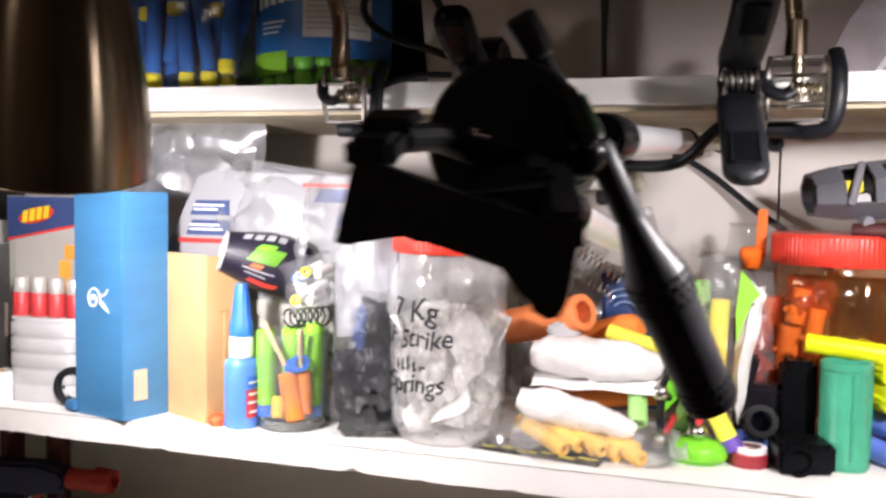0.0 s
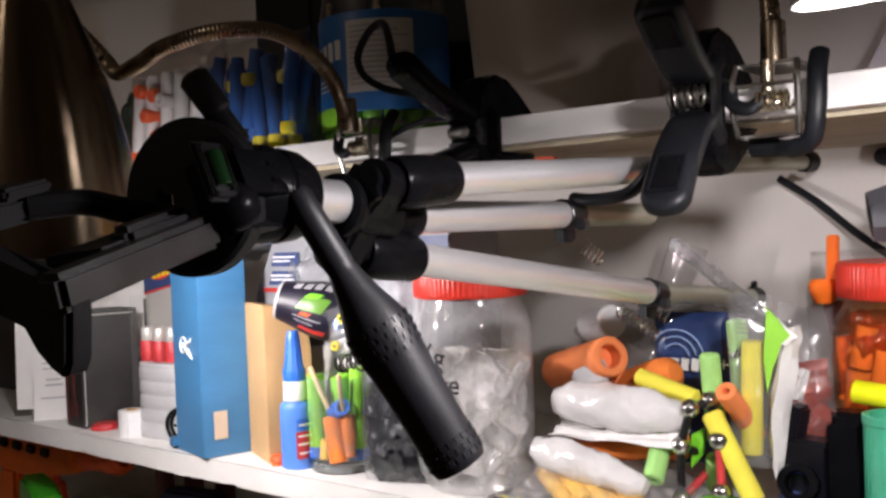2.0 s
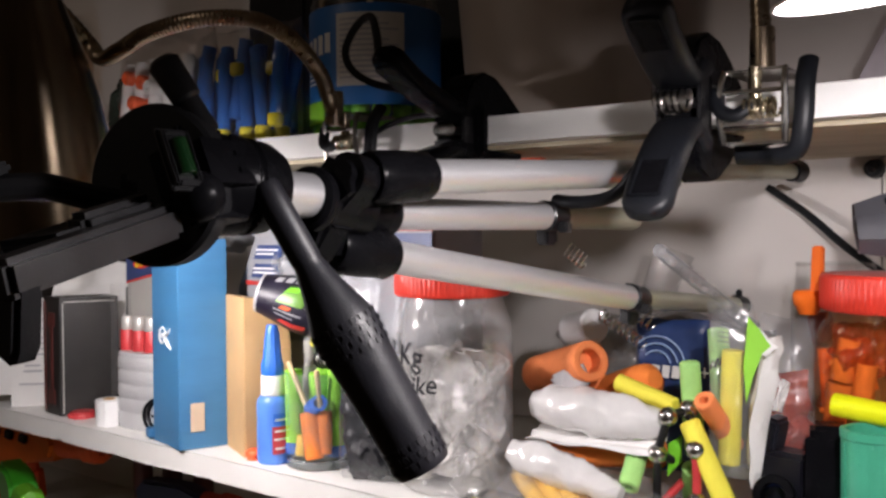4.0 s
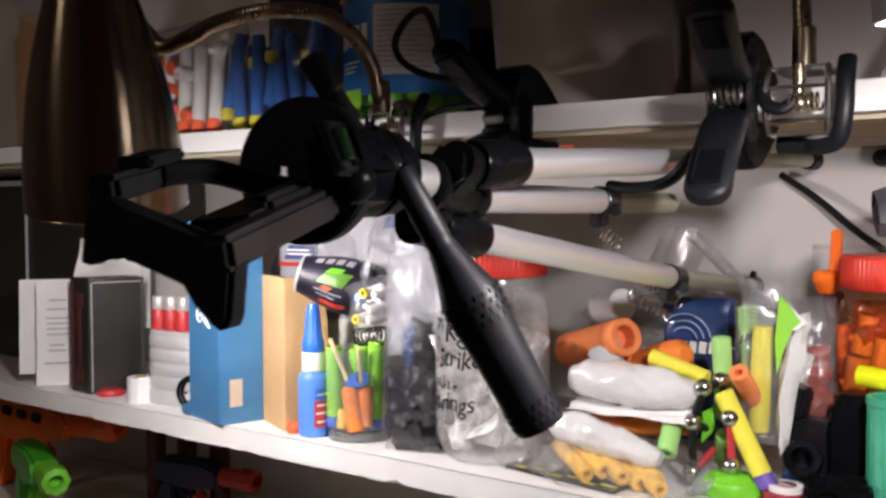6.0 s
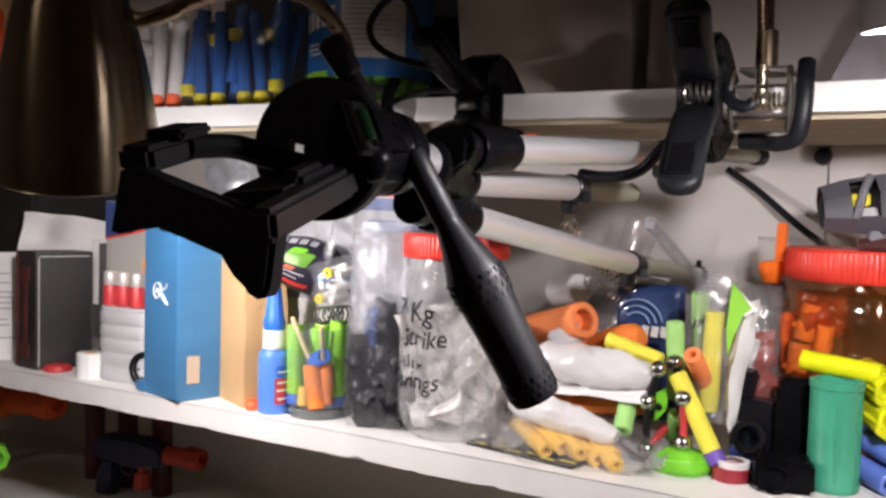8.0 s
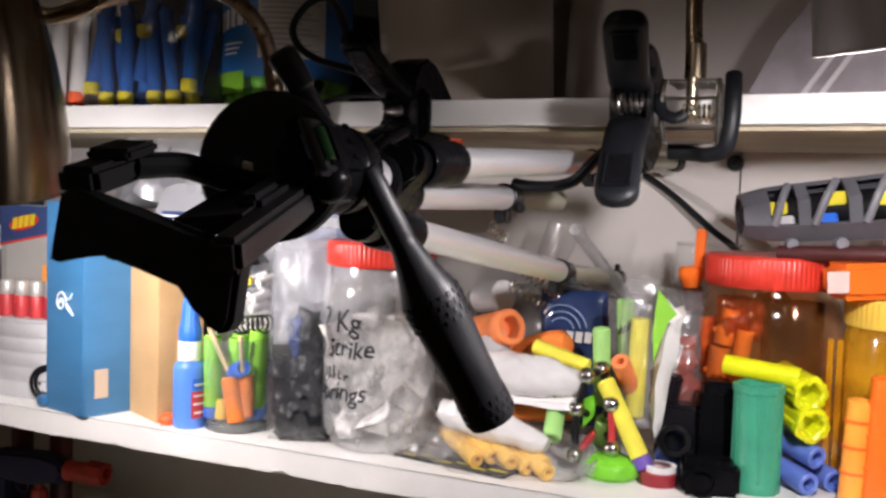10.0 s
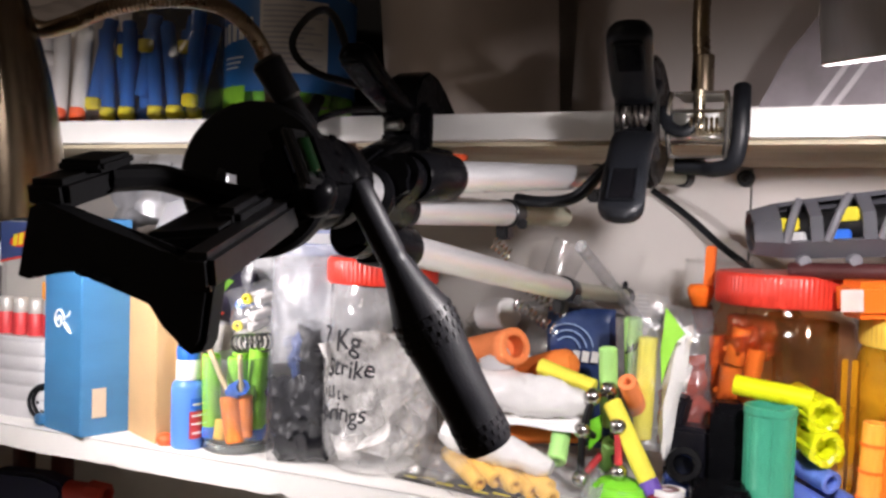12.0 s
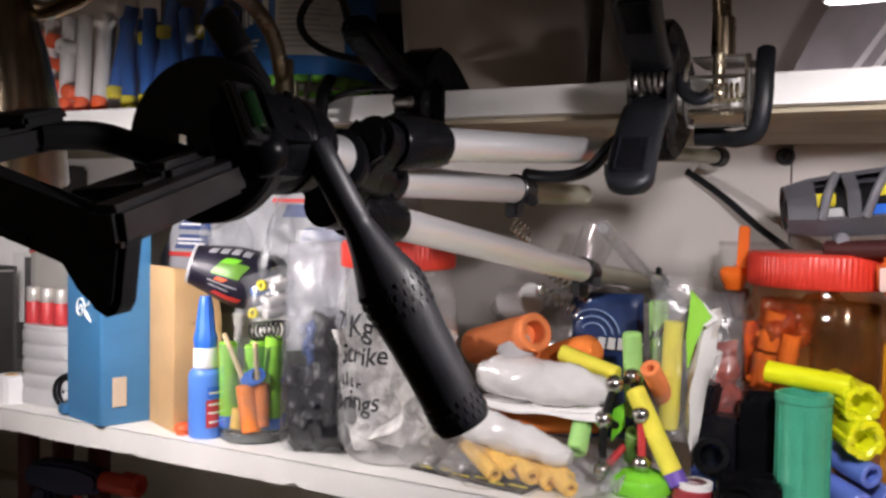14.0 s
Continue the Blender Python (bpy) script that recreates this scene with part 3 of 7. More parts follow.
    for ring, rr in ((0.470, 0.0116), (0.500, 0.01185), (0.530, 0.0117), (0.560, 0.0114), (0.895, 0.0102), (0.925, 0.0102), (0.955, 0.0102)):
        for k in range(22):
            a = 2 * math.pi * (k + 0.5 * (int(ring * 1000) // 30 % 2)) / 22
            box(bm, (0.0007, 0.0018, 0.0020), m @ pose(rr * math.cos(a), rr * math.sin(a), n * ring, 0, 0, math.degrees(a)))
    part("handle", bm, GRIP, t, "long black pan handle with a dimpled grip")
    bm = B()
    box(bm, (0.018, 0.014, 0.011), Matrix.Translation(h0) @ pose(-0.008, 0.002, -0.003, 0, 24, 10), 0.004, 3)
    part("handle_socket", bm, BLACK, t)
    # phone holder
    tl, bl, br, el = Vector((-0.1028, 0.2215, 1.3872)), Vector((-0.1043, 0.2230, 1.3642)), Vector((-0.0480, 0.2365, 1.3475)), Vector((-0.0387, 0.2292, 1.3708))
    m = frame3(bl, el - tl, tl - bl)
    inv = m.inverted()
    q = [inv @ p for p in (bl, tl, el, br)]
    right = q[2].x
    outline = [(0, 0), (0.0, 0.0205), (0.004, 0.0238), (right * 0.35, 0.0225), (right * 0.75, 0.020), (right - 0.002, q[2].y + 0.001), (right + 0.001, q[2].y - 0.002),
               (right + 0.0025, 0.0010), (right + 0.0014, -0.0024), (right - 0.0014, -0.0040), (right - 0.0056, -0.0030), (right - 0.0094, 0.0022), (right - 0.0158, 0.0076), (right * 0.50, 0.0085),
               (right * 0.42, 0.0070), (right * 0.34, 0.0062), (right * 0.24, 0.0072), (right * 0.13, 0.0040), (right * 0.06, 0.0)]
    bm = B()
    slab(bm, outline, 0.0085, m @ pose(0, 0, -0.004), 0.0016)
    jaw = part("phone_jaw", bm, BLACK_MATTE, t, "matte black phone jaw with a hooked end")
    bm = B()
    for k in range(3):
        box(bm, (0.004, 0.0014, 0.0016), m @ pose(right * (0.40 + 0.06 * k), 0.0090, 0.001), 0.0004)
    part("pad", bm, RUBBER, jaw)
    hump = Vector((-0.0935, 0.2545, 1.3945))
    bm = B()
    box(bm, (0.014, (hump - tl).length * 0.9, 0.009), frame3(tl.lerp(hump, 0.55), Vector((1, 0.2, 0)), hump - tl), 0.002)
    box(bm, (0.0155, 0.018, 0.004), frame3(tl.lerp(hump, 0.72) + Vector((0, 0, 0.006)), Vector((1, 0.2, 0)), hump - tl), 0.0012)
    sweep(bm, smooth_line([hump + Vector((-0.001, -0.006, -0.001)), (-0.0880, 0.264, 1.3945), (-0.0800, 0.276, 1.3910), (-0.070, 0.288, 1.388)], 5), 0.0050, 10, 0.9)
    part("upper_arm", bm, BLACK_MATTE, t)
    bm = B()
    inner = Vector((-0.0520, 0.2860, 1.3850))
    mid = el.lerp(inner, 0.5)
    box(bm, (0.010, (inner - el).length + 0.008, 0.011), frame3(mid + Vector((-0.004, 0.0, -0.002)), Vector((1, 0.25, 0)), inner - el), 0.002)
    box(bm, (0.009, 0.030, 0.010), frame3(mid + Vector((-0.0135, 0.012, 0.006)), Vector((1, 0.25, 0)), inner - el), 0.002)
    part("lower_arm", bm, BLACK, t)
    bm = B()
    box(bm, (0.026, 0.040, 0.006), frame3(Vector((-0.066, 0.262, 1.3800)), Vector((1, 0.25, 0.1)), inner - el), 0.002)
    ball(bm, (-0.060, 0.262, 1.3745), 0.007, 16, (1.2, 1.2, 0.8))
    part("back_plate", bm, BLACK_MATTE, t)
    return t


tripod()


# ---- spring clamps on the upper shelf ----
def spring_clamp(pivot, up_end, low_end, jaw_back, turn, label, wide=0.0165, grip=None):
    t = thing("spring_clamp", pivot, label, "clamp", "spring clamps on the shelf edge")
    pv = Vector(pivot)
    ux = Vector((math.cos(radians(turn)), math.sin(radians(turn)), 0))
    for end, s in ((up_end, 1), (low_end, -1)):
        e = Vector(end)
        line = smooth_line([e, e.lerp(pv, 0.45) + Vector((0, -0.004, s * 0.003)), pv + Vector((0, -0.004, s * 0.013)), pv + Vector((0, 0.012, s * 0.020))], 12)
        bm = B()
        rings, run = [], 0.0
        for i, p in enumerate(line):
            d = (line[min(i + 1, len(line) - 1)] - line[max(i - 1, 0)]).normalized()
            v = ux.cross(d).normalized()
            if i:
                run += (p - line[i - 1]).length
            q = 1 - min(1.0, (run + 0.0006) / 0.011)
            w, h = 0.0122 * math.sqrt(1 - q * q), 0.0056 * math.sqrt(1 - q ** 4)
            rings.append([bm.verts.new(p + ux * (w * math.copysign(abs(math.cos(a)) ** 0.6, math.cos(a))) + v * (h * math.copysign(abs(math.sin(a)) ** 0.6, math.sin(a)))) for a in [2 * math.pi * k / 20 for k in range(20)]])
        for a, b in zip(rings, rings[1:]):
            for k in range(20):
                bm.faces.new((a[k], a[(k + 1) % 20], b[(k + 1) % 20], b[k]))
        bm.faces.new(rings[0])
        bm.faces.new(rings[-1])
        hnd = part("handle", bm, grip or RUBBER, t, "dark rubbery clamp handle")
        c0, c1 = line[4], line[13]
        d = (c1 - c0).normalized()
        v = ux.cross(d).normalized()
        mm = frame3(line[8] - v * 0.0056 * s, ux, d)
        bm = B()
        for x in (-0.0072, 0.0072):
            box(bm, (0.0016, (c1 - c0).length, 0.0016), mm @ pose(x, 0, 0), 0.0005)
        box(bm, (0.013, 0.0016, 0.0016), mm @ pose(0, -(c1 - c0).length / 2, 0), 0.0005)
        part("grip_rim", bm, RUBBER, hnd)
        bm = B()
        box(bm, (0.0126, (c1 - c0).length * 0.94, 0.0010), mm, 0.0003)
        part("grip_hollow", bm, DEEP_BLACK, hnd, "black hollow of the handle")
        bm = B()
        k = jaw_back / 0.072
        dome = [(-0.006, 0.006), (-0.003, 0.022), (0.006 * k, 0.034), (0.020 * k, 0.0395), (0.034 * k, 0.0375), (0.050 * k, 0.029), (0.066 * k, 0.0155), (0.070 * k, 0.0125), (0.046 * k, 0.0125), (0.020 * k, 0.0130), (0.006, 0.0085)]
        slab(bm, [(y, z * s) for y, z in dome], wide, Matrix.Translation(pv) @ Matrix(((0, 0, 1, 0), (1, 0, 0, 0), (0, 1, 0, 0), (0, 0, 0, 1))), 0.003)
        part("jaw", bm, DEEP_BLACK, t)
        bm = B()
        box(bm, (0.012, 0.012, 0.004), Matrix.Translation(pv + Vector((0, jaw_back, s * 0.0118))), 0.0012)
        part("jaw_pad", bm, RUBBER, t)
    bm = B()
    for s in (-1, 1):
        box(bm, (0.0025, 0.016, 0.030), Matrix.Translation(pv + ux * 0.0105 * s + Vector((0, 0.004, 0))), 0.001)
    part("cheek", bm, BLACK, t)
    bm = B()
    for s in (-1, 1):
        box(bm, (wide * 0.9, 0.010, 0.015), Matrix.Translation(pv + Vector((0, 0.006, s * 0.0135))), 0.003)
    box(bm, (wide * 1.1, 0.010, 0.034), Matrix.Translation(pv + Vector((wide * 0.16, 0.0105, 0))), 0.003)
    part("body", bm, DEEP_BLACK, t)
    bm = B()
    sp = 0.0034 if grip else 0.0050
    coil(bm, pv - ux * sp * 1.9 + Vector((0, -0.0105, 0)), pv + ux * sp * 1.9 + Vector((0, -0.0105, 0)), sp, sp * 0.22, 5.5, 8, 18)
    part("spring", bm, DULL_STEEL, t, "dull steel coil spring")
    bm = B()
    rod(bm, pv - ux * 0.0125, pv + ux * 0.0125, 0.0026, seg=14)
    part("pin", bm, BLACK, t)
    return t


spring_clamp((-0.003, 0.560, 1.4440), (0.006, 0.496, 1.4850), (0.003, 0.503, 1.3850), 0.072, 6, "large black spring clamp biting the shelf edge")
spring_clamp((-0.169, 0.586, 1.4440), (-0.166, 0.512, 1.4850), (-0.166, 0.520, 1.4060), 0.066, -4, "black spring clamp behind the tripod hub, on the shelf edge", 0.026, DEEP_BLACK)

bm = B()
sweep(bm, smooth_line([(-0.168, 0.513, 1.480), (-0.186, 0.530, 1.503), (-0.207, 0.548, 1.517), (-0.226, 0.556, 1.515), (-0.240, 0.560, 1.502), (-0.237, 0.562, 1.489), (-0.222, 0.566, 1.4785), (-0.200, 0.575, 1.472), (-0.185, 0.60, 1.466), (-0.19, 0.64, 1.4585)], 8), 0.0026, 10)
solid("cable_loop", bm, RUBBER, (-0.19, 0.64, 1.4552), "black cable loop hanging by the clamp", "cable")
bm = B()
sweep(bm, smooth_line([(-0.250, 0.592, 1.446), (-0.232, 0.594, 1.4535), (-0.21, 0.594, 1.4575), (-0.19, 0.594, 1.457)], 6), 0.0022, 8)
solid("cord", bm, RUBBER, (-0.22, 0.594, 1.4552), "short black cord along the shelf edge", "cable")
bm = B()
sweep(bm, smooth_line([(-0.0700, 0.548, 1.3960), (-0.0560, 0.546, 1.3945), (-0.0400, 0.545, 1.3955), (-0.0295, 0.545, 1.4000), (-0.0200, 0.546, 1.4105), (-0.0110, 0.548, 1.4185), (-0.0030, 0.552, 1.4215)], 6), 0.0044, 12, 0.8)
solid("hook_strap", bm, RUBBER, (-0.02, 0.505, 1.39), "bent black rubber strap between clamp and tripod leg", "strap")


# ---- gooseneck lamps ----
def shade_profile(k=1.0):
    return [(0.0500, -0.035), (0.0497, -0.02), (0.0480, 0.0), (0.0452, 0.02), (0.0418, 0.04), (0.0370, 0.06), (0.0318, 0.078), (0.0255, 0.098), (0.0180, 0.118), (0.0120, 0.135), (0.0095, 0.150), (0, 0.152)]


def lamp(name, centre, axis, neck, clamp_at, label, material):
    c, ax = Vector(centre), Vector(axis).normalized()
    t = thing(name, clamp_at, label, "lamp", "clip-on gooseneck lamps")
    m = along(c, c - ax)
    p = shade_profile()
    inner = [(max(0.0, r - 0.0012), z + (0.0 if z < -0.03 else -0.0008)) for r, z in p[:-1]] + [(0, 0.1495)]
    bm = B()
    lathe(bm, [(r, z) for r, z in p], m, 64)
    sh = part("shade", bm, material, t, "brushed metal bell shade")
    bm = B()
    lathe(bm, inner, m, 48)
    part("shade_lining", bm, SHADE_IN, sh, "white lining of the shade")
    bm = B()
    ring = [(0.0500, -0.0350), (0.0504, -0.0356), (0.0494, -0.0362), (0.0487, -0.0350)]
    lathe(bm, ring + [ring[0]], m, 64)
    part("rim", bm, material, sh)
    bm = B()
    lathe(bm, [(0, 0.040), (0.010, 0.042), (0.012, 0.055), (0.012, 0.150)], m, 24)
    part("socket", bm, WHITE_PL, sh)
    bm = B()
    line = smooth_line(neck, 26)
    sweep(bm, line, 0.0054, 14, 1.0, 0.12)
    part("gooseneck", bm, GOOSE, t, "ribbed metal gooseneck")
    bm = B()
    e = Vector(neck[-1])
    rod(bm, e + Vector((0, 0, 0.020)), e - Vector((0, 0, 0.004)), 0.0064, 0.0067, 18)
    part("ferrule", bm, GOOSE, t)
    return t


def lamp_clip(t, c, w, dark):
    """A sprung metal clip: bent plates with a coil between."""
    c = Vector(c)
    for z, y in ((0.019, 0.0), (-0.018, -0.002)):
        bm = B()
        box(bm, (w, 0.040, 0.0016), Matrix.Translation(c + Vector((0, 0.012 + y, z))), 0.0006)
        part("clip_plate", bm, DULL_STEEL if dark else STEEL, t)
    bm = B()
    for x in (-w / 2, w / 2):
        sweep(bm, smooth_line([c + Vector((x, -0.008, 0.019)), c + Vector((x * 1.06, -0.012, 0.010)), c + Vector((x * 1.06, -0.011, -0.006)), c + Vector((x, -0.008, -0.018))], 5), 0.0017, 8)
    for z in (0.008, -0.010):
        rod(bm, c + Vector((-w / 2, -0.010, z)), c + Vector((w / 2, -0.010, z)), 0.0012, seg=8)
    part("clip_wire", bm, DULL_STEEL if dark else STEEL, t, "bent clip wire")
    bm = B()
    coil(bm, c + Vector((-0.004, -0.011, -0.001)), c + Vector((w * 0.42, -0.011, -0.001)), 0.0046, 0.0010, 6)
    part("clip_spring", bm, BRASSY, t, "brassy coil spring")
    bm = B()
    rod(bm, c + Vector((0, -0.006, 0.021)), c + Vector((0, -0.006, 0.004)), 0.0035, seg=14)
    part("clip_bolt", bm, BRASSY, t)
    bm = B()
    sweep(bm, smooth_line([c + Vector((w * 0.70, 0.010, 0.024)), c + Vector((w * 0.74, 0.0, 0.012)), c + Vector((w * 0.74, -0.003, -0.006)), c + Vector((w * 0.62, 0.0, -0.021)), c + Vector((w * 0.30, 0.004, -0.0245)), c + Vector((0, 0.010, -0.0235)), c + Vector((-w * 0.5, 0.012, -0.0225))], 6), 0.0050, 12, 0.75)
    sweep(bm, smooth_line([c + Vector((-w * 0.60, -0.009, 0.010)), c + Vector((-w * 0.52, -0.013, 0.0)), c + Vector((-w * 0.25, -0.014, -0.004)), c + Vector((w * 0.02, -0.012, 0.001))], 6), 0.0040, 12, 0.8)
    part("clip_cover", bm, RUBBER, t, "dark rubber clip cover")


left = lamp("gooseneck_lamp", LAMP_L, AXIS_L,
            [LAMP_L - AXIS_L * 0.148, LAMP_L - AXIS_L * 0.158 + Vector((-0.012, 0.012, 0.0)), (-0.376, 0.400, 1.558), (-0.384, 0.456, 1.512), (-0.352, 0.448, 1.4935), (-0.316, 0.4400, 1.4935), (-0.2900, 0.4420, 1.5005), (-0.2650, 0.4600, 1.5080), (-0.2480, 0.4900, 1.5100), (-0.2450, 0.520, 1.5000), (-0.2520, 0.548, 1.4850), (-0.2600, 0.565, 1.4680), (-0.2620, 0.571, 1.4570)],
            (-0.262, 0.580, 1.4552), "bronze gooseneck lamp clipped to the shelf, shade hanging down", BRONZE)
lamp_clip(left, (-0.2620, 0.588, 1.4430), 0.028, True)
right = lamp("gooseneck_lamp", LAMP_R, AXIS_R,
             [LAMP_R - AXIS_R * 0.15, LAMP_R - AXIS_R * 0.18 + Vector((-0.01, 0.02, 0.0)), (0.17, 0.40, 1.66), (0.10, 0.50, 1.665), (0.040, 0.575, 1.60), (0.0265, 0.594, 1.52), (0.0290, 0.590, 1.4640)],
             (0.029, 0.60, 1.4552), "lit pale nickel gooseneck lamp on a steel spring clip", NICKEL)
lamp_clip(right, (0.0295, 0.583, 1.4410), 0.031, False)
for t, c, ax in ((left, LAMP_L, AXIS_L), (right, LAMP_R, AXIS_R)):
    bm = B()
    ball(bm, c + ax * 0.008, 0.017, 24)
    rod(bm, c + ax * -0.002, c - ax * 0.045, 0.012, 0.010, 20)
    part("bulb", bm, BULB, t, "glowing bulb")


# ---- lower shelf, from its far end ----
Z = 1.2


def upright_box(name, l, c, r, h, material, label, category, tape=None):
    """A standing carton from three corners of its base: the left, the near and the right one."""
    l, c, r = Vector((*l, Z)), Vector((*c, Z)), Vector((*r, Z))
    t = thing(name, (l + r) / 2, label, category)
    b = l + r - c
    bm = B()
    lo = [bm.verts.new(p) for p in (l, c, r, b)]
    hi = [bm.verts.new(p + Vector((0, 0, h))) for p in (l, c, r, b)]
    bm.faces.new(lo)
    bm.faces.new(hi)
    for i in range(4):
        bm.faces.new((lo[i], lo[(i + 1) % 4], hi[(i + 1) % 4], hi[i]))
    bmesh.ops.bevel(bm, geom=list(bm.edges), offset=0.0008, segments=2, affect="EDGES")
    part("carton", bm, material, t)
    return t, l, c, r


def patch(bm, o, u, size, at, lift=0.0006):
    """A thin plate on an upright face that starts at o and runs along u: at (along, height), size (width, height)."""
    u = Vector(u).normalized()
    n = u.cross(Vector((0, 0, 1))).normalized()
    p = Vector(o) + u * at[0] + Vector((0, 0, at[1])) + n * lift
    box(bm, (size[0], size[1], 0.0008), frame3(p, u, Vector((0, 0, 1))))


# black case at the far end
bm = B()
box(bm, (0.42, 0.17, 0.222), Matrix.Translation((-0.985, 0.755, Z + 0.111)), 0.004)
case = thing("black_case", (-0.985, 0.755, Z), "large matt black case standing at the end of the shelf", "case")
part("body", bm, BLACK_CARD, case)
bm = B()
box(bm, (0.425, 0.004, 0.006), Matrix.Translation((-0.985, 0.668, Z + 0.219)), 0.001)
box(bm, (0.003, 0.003, 0.20), Matrix.Translation((-0.905, 0.668, Z + 0.104)), 0.0008)
part("trim", bm, GREY_PL, case, "thin grey metal trim")

# papers leaning at the end
for k, (x0, x1, y, z0, z1, sd) in enumerate(((-0.752, -0.690, 0.606, 0.001, 0.106, 3), (-0.772, -0.712, 0.598, 0.012, 0.110, 5))):
    m = frame3(((x0 + x1) / 2, y, Z + (z0 + z1) / 2), Vector((0.62, 0.74, 0.0)), Vector((-0.06, 0.05, 1)))
    bm = B()
    sheet(bm, x1 - x0, z1 - z0 + 0.002, m, sd, 0.0012, bend=0.0008)
    pp = solid("paper_sheet", bm, PAPER, ((x0 + x1) / 2, y, Z), "white printed leaflet leaning on the boxes", "paper", "leaflets")
    if k == 0:
        bm = B()
        for j, (w, s) in enumerate(((0.018, 0), (0.021, 1), (0.024, 2), (0.022, 2.6), (0.023, 3.2), (0.022, 3.8), (0.015, 5), (0.018, 5.6), (0.028, 7))):
            box(bm, (w, 0.0016, 0.0004), m @ pose(-0.012 + w * 0.1, 0.036 - 0.0095 * s, 0.0030))
        part("print", bm, INK, pp, "lines of grey print")
bm = B()
sheet(bm, 0.120, 0.090, frame3((-0.690, 0.655, Z + 0.104), Vector((0.85, 0.5, -0.10)), Vector((0.05, 0.35, 0.9))), 8, 0.022, 16)
solid("crumpled_paper", bm, PAPER, (-0.690, 0.64, Z), "crumpled white paper behind a black box", "paper")

t, l, c, r = upright_box("black_box", (-0.684, 0.586), (-0.648, 0.583), (-0.628, 0.634), 0.1165, BLACK_CARD, "small black carton with a dark red wrench picture", "box")
bm = B()
u = c - l
patch(bm, l, u, (0.006, 0.070), (0.018, 0.055))
patch(bm, l, u, (0.014, 0.014), (0.018, 0.094))
patch(bm, l, u, (0.014, 0.014), (0.018, 0.018))
patch(bm, l, u, (0.004, 0.108), (0.0035, 0.058), 0.0004)
part("print", bm, BROWN_INK, t, "dark red wrench print")
bm = B()
patch(bm, c, r - c, (0.047, 0.0012), (0.027, 0.112))
patch(bm, c, r - c, (0.0012, 0.108), (0.0025, 0.057))
part("border", bm, GREY_CARD, t)
t, l, c, r = upright_box("black_box", (-0.640, 0.650), (-0.612, 0.640), (-0.602, 0.675), 0.124, BLACK_CARD, "taller black carton with a tan strip", "box")
bm = B()
patch(bm, l, c - l, (0.0045, 0.030), (0.024, 0.058))
part("tan_strip", bm, TAN_LABEL, t)

bm = B()
lathe(bm, [(0, 0.006), (0.0105, 0.006), (0.0120, 0.0045), (0.0130, 0.001), (0.0130, 0), (0.0115, 0)], Matrix.Translation((-0.632, 0.596, Z)), 24)
for k in range(21):
    a = 2 * math.pi * k / 21
    box(bm, (0.0012, 0.0016, 0.003), pose(-0.632 + 0.0130 * math.cos(a), 0.596 + 0.0130 * math.sin(a), Z + 0.0018, 0, 0, math.degrees(a)))
solid("bottle_cap", bm, RED_DULL, (-0.632, 0.596, Z), "red crimped bottle cap lying on the shelf", "bottle cap")

roll = thing("tape_roll", (-0.579, 0.590, Z), "small white roll of tape with a brown core", "tape roll")
bm = B()
lathe(bm, [(0.0055, 0.024), (0.0120, 0.024), (0.0126, 0.0232), (0.0126, 0.0008), (0.0120, 0), (0.0055, 0)], Matrix.Translation((-0.579, 0.592, Z)), 32)
part("tape", bm, WHITE_PL, roll)
bm = B()
lathe(bm, [(0.0042, 0.0246), (0.0056, 0.0246), (0.0056, -0.000), (0.0042, 0.0)], Matrix.Translation((-0.579, 0.592, Z)), 24)
part("core", bm, CARDBOARD, roll, "brown cardboard core")
bm = B()
box(bm, (0.0006, 0.012, 0.023), pose(-0.5665, 0.586, Z + 0.0117, 0, 0, -12))
part("loose_end", bm, WHITE_PL, roll)

# blister pack of missiles on a card
pk = thing("missile_pack", (-0.540, 0.608, Z), "grey toy missiles with red bands on a printed card", "toy pack")
bm = B()
n = 5
zz = [0.0, 0.0015]
prof = [(0.92, 0.0), (1.0, 0.002)]
for k in range(n):
    z0 = 0.004 + k * 0.0128
    prof += [(1.0, z0), (1.0, z0 + 0.0088), (0.945, z0 + 0.0100), (0.945, z0 + 0.0118)]
prof += [(0.97, 0.0685), (0.90, 0.0700), (0, 0.0700)]
vs = lathe(bm, prof, None, 40)
for v in vs:
    for ax, s in ((0, 0.033), (1, 0.013)):
        q = v.co[ax]
        v.co[ax] = math.copysign(abs(q) ** 0.75, q) * s if abs(q) > 1e-6 else 0
bmesh.ops.transform(bm, matrix=pose(-0.5395, 0.604, Z, 0, 0, 3), verts=bm.verts)
part("ribbed_holder", bm, GREY_PL, pk, "grey ribbed plastic holder")
for k in range(4):
    x, y = -0.5655 + 0.0172 * k, 0.604 + 0.0008 * k
    bm = B()
    lathe(bm, [(0, 0), (0.0068, 0), (0.0070, 0.001), (0.0070, 0.0185), (0.0066, 0.0192)], Matrix.Translation((x, y, Z + 0.0702)), 20)
    mis = part("missile", bm, RED_DULL, pk, "red band of a toy missile")
    bm = B()
    lathe(bm, [(0.0064, 0), (0.0066, 0.0005), (0.0062, 0.0115), (0.0052, 0.0130), (0, 0.0132)], Matrix.Translation((x, y, Z + 0.0892)), 20)
    part("missile_tip", bm, SILVER_PL, mis, "silver missile tip")
card_o, card_u = Vector((-0.599, 0.626, Z)), Vector((0.090, -0.004, 0))
bm = B()
patch(bm, card_o, card_u, (0.088, 0.168), (0.045, 0.0845), 0.0)
part("card", bm, GREY_CARD, pk, "pale grey backing card")
bm = B()
un = card_u.normalized()
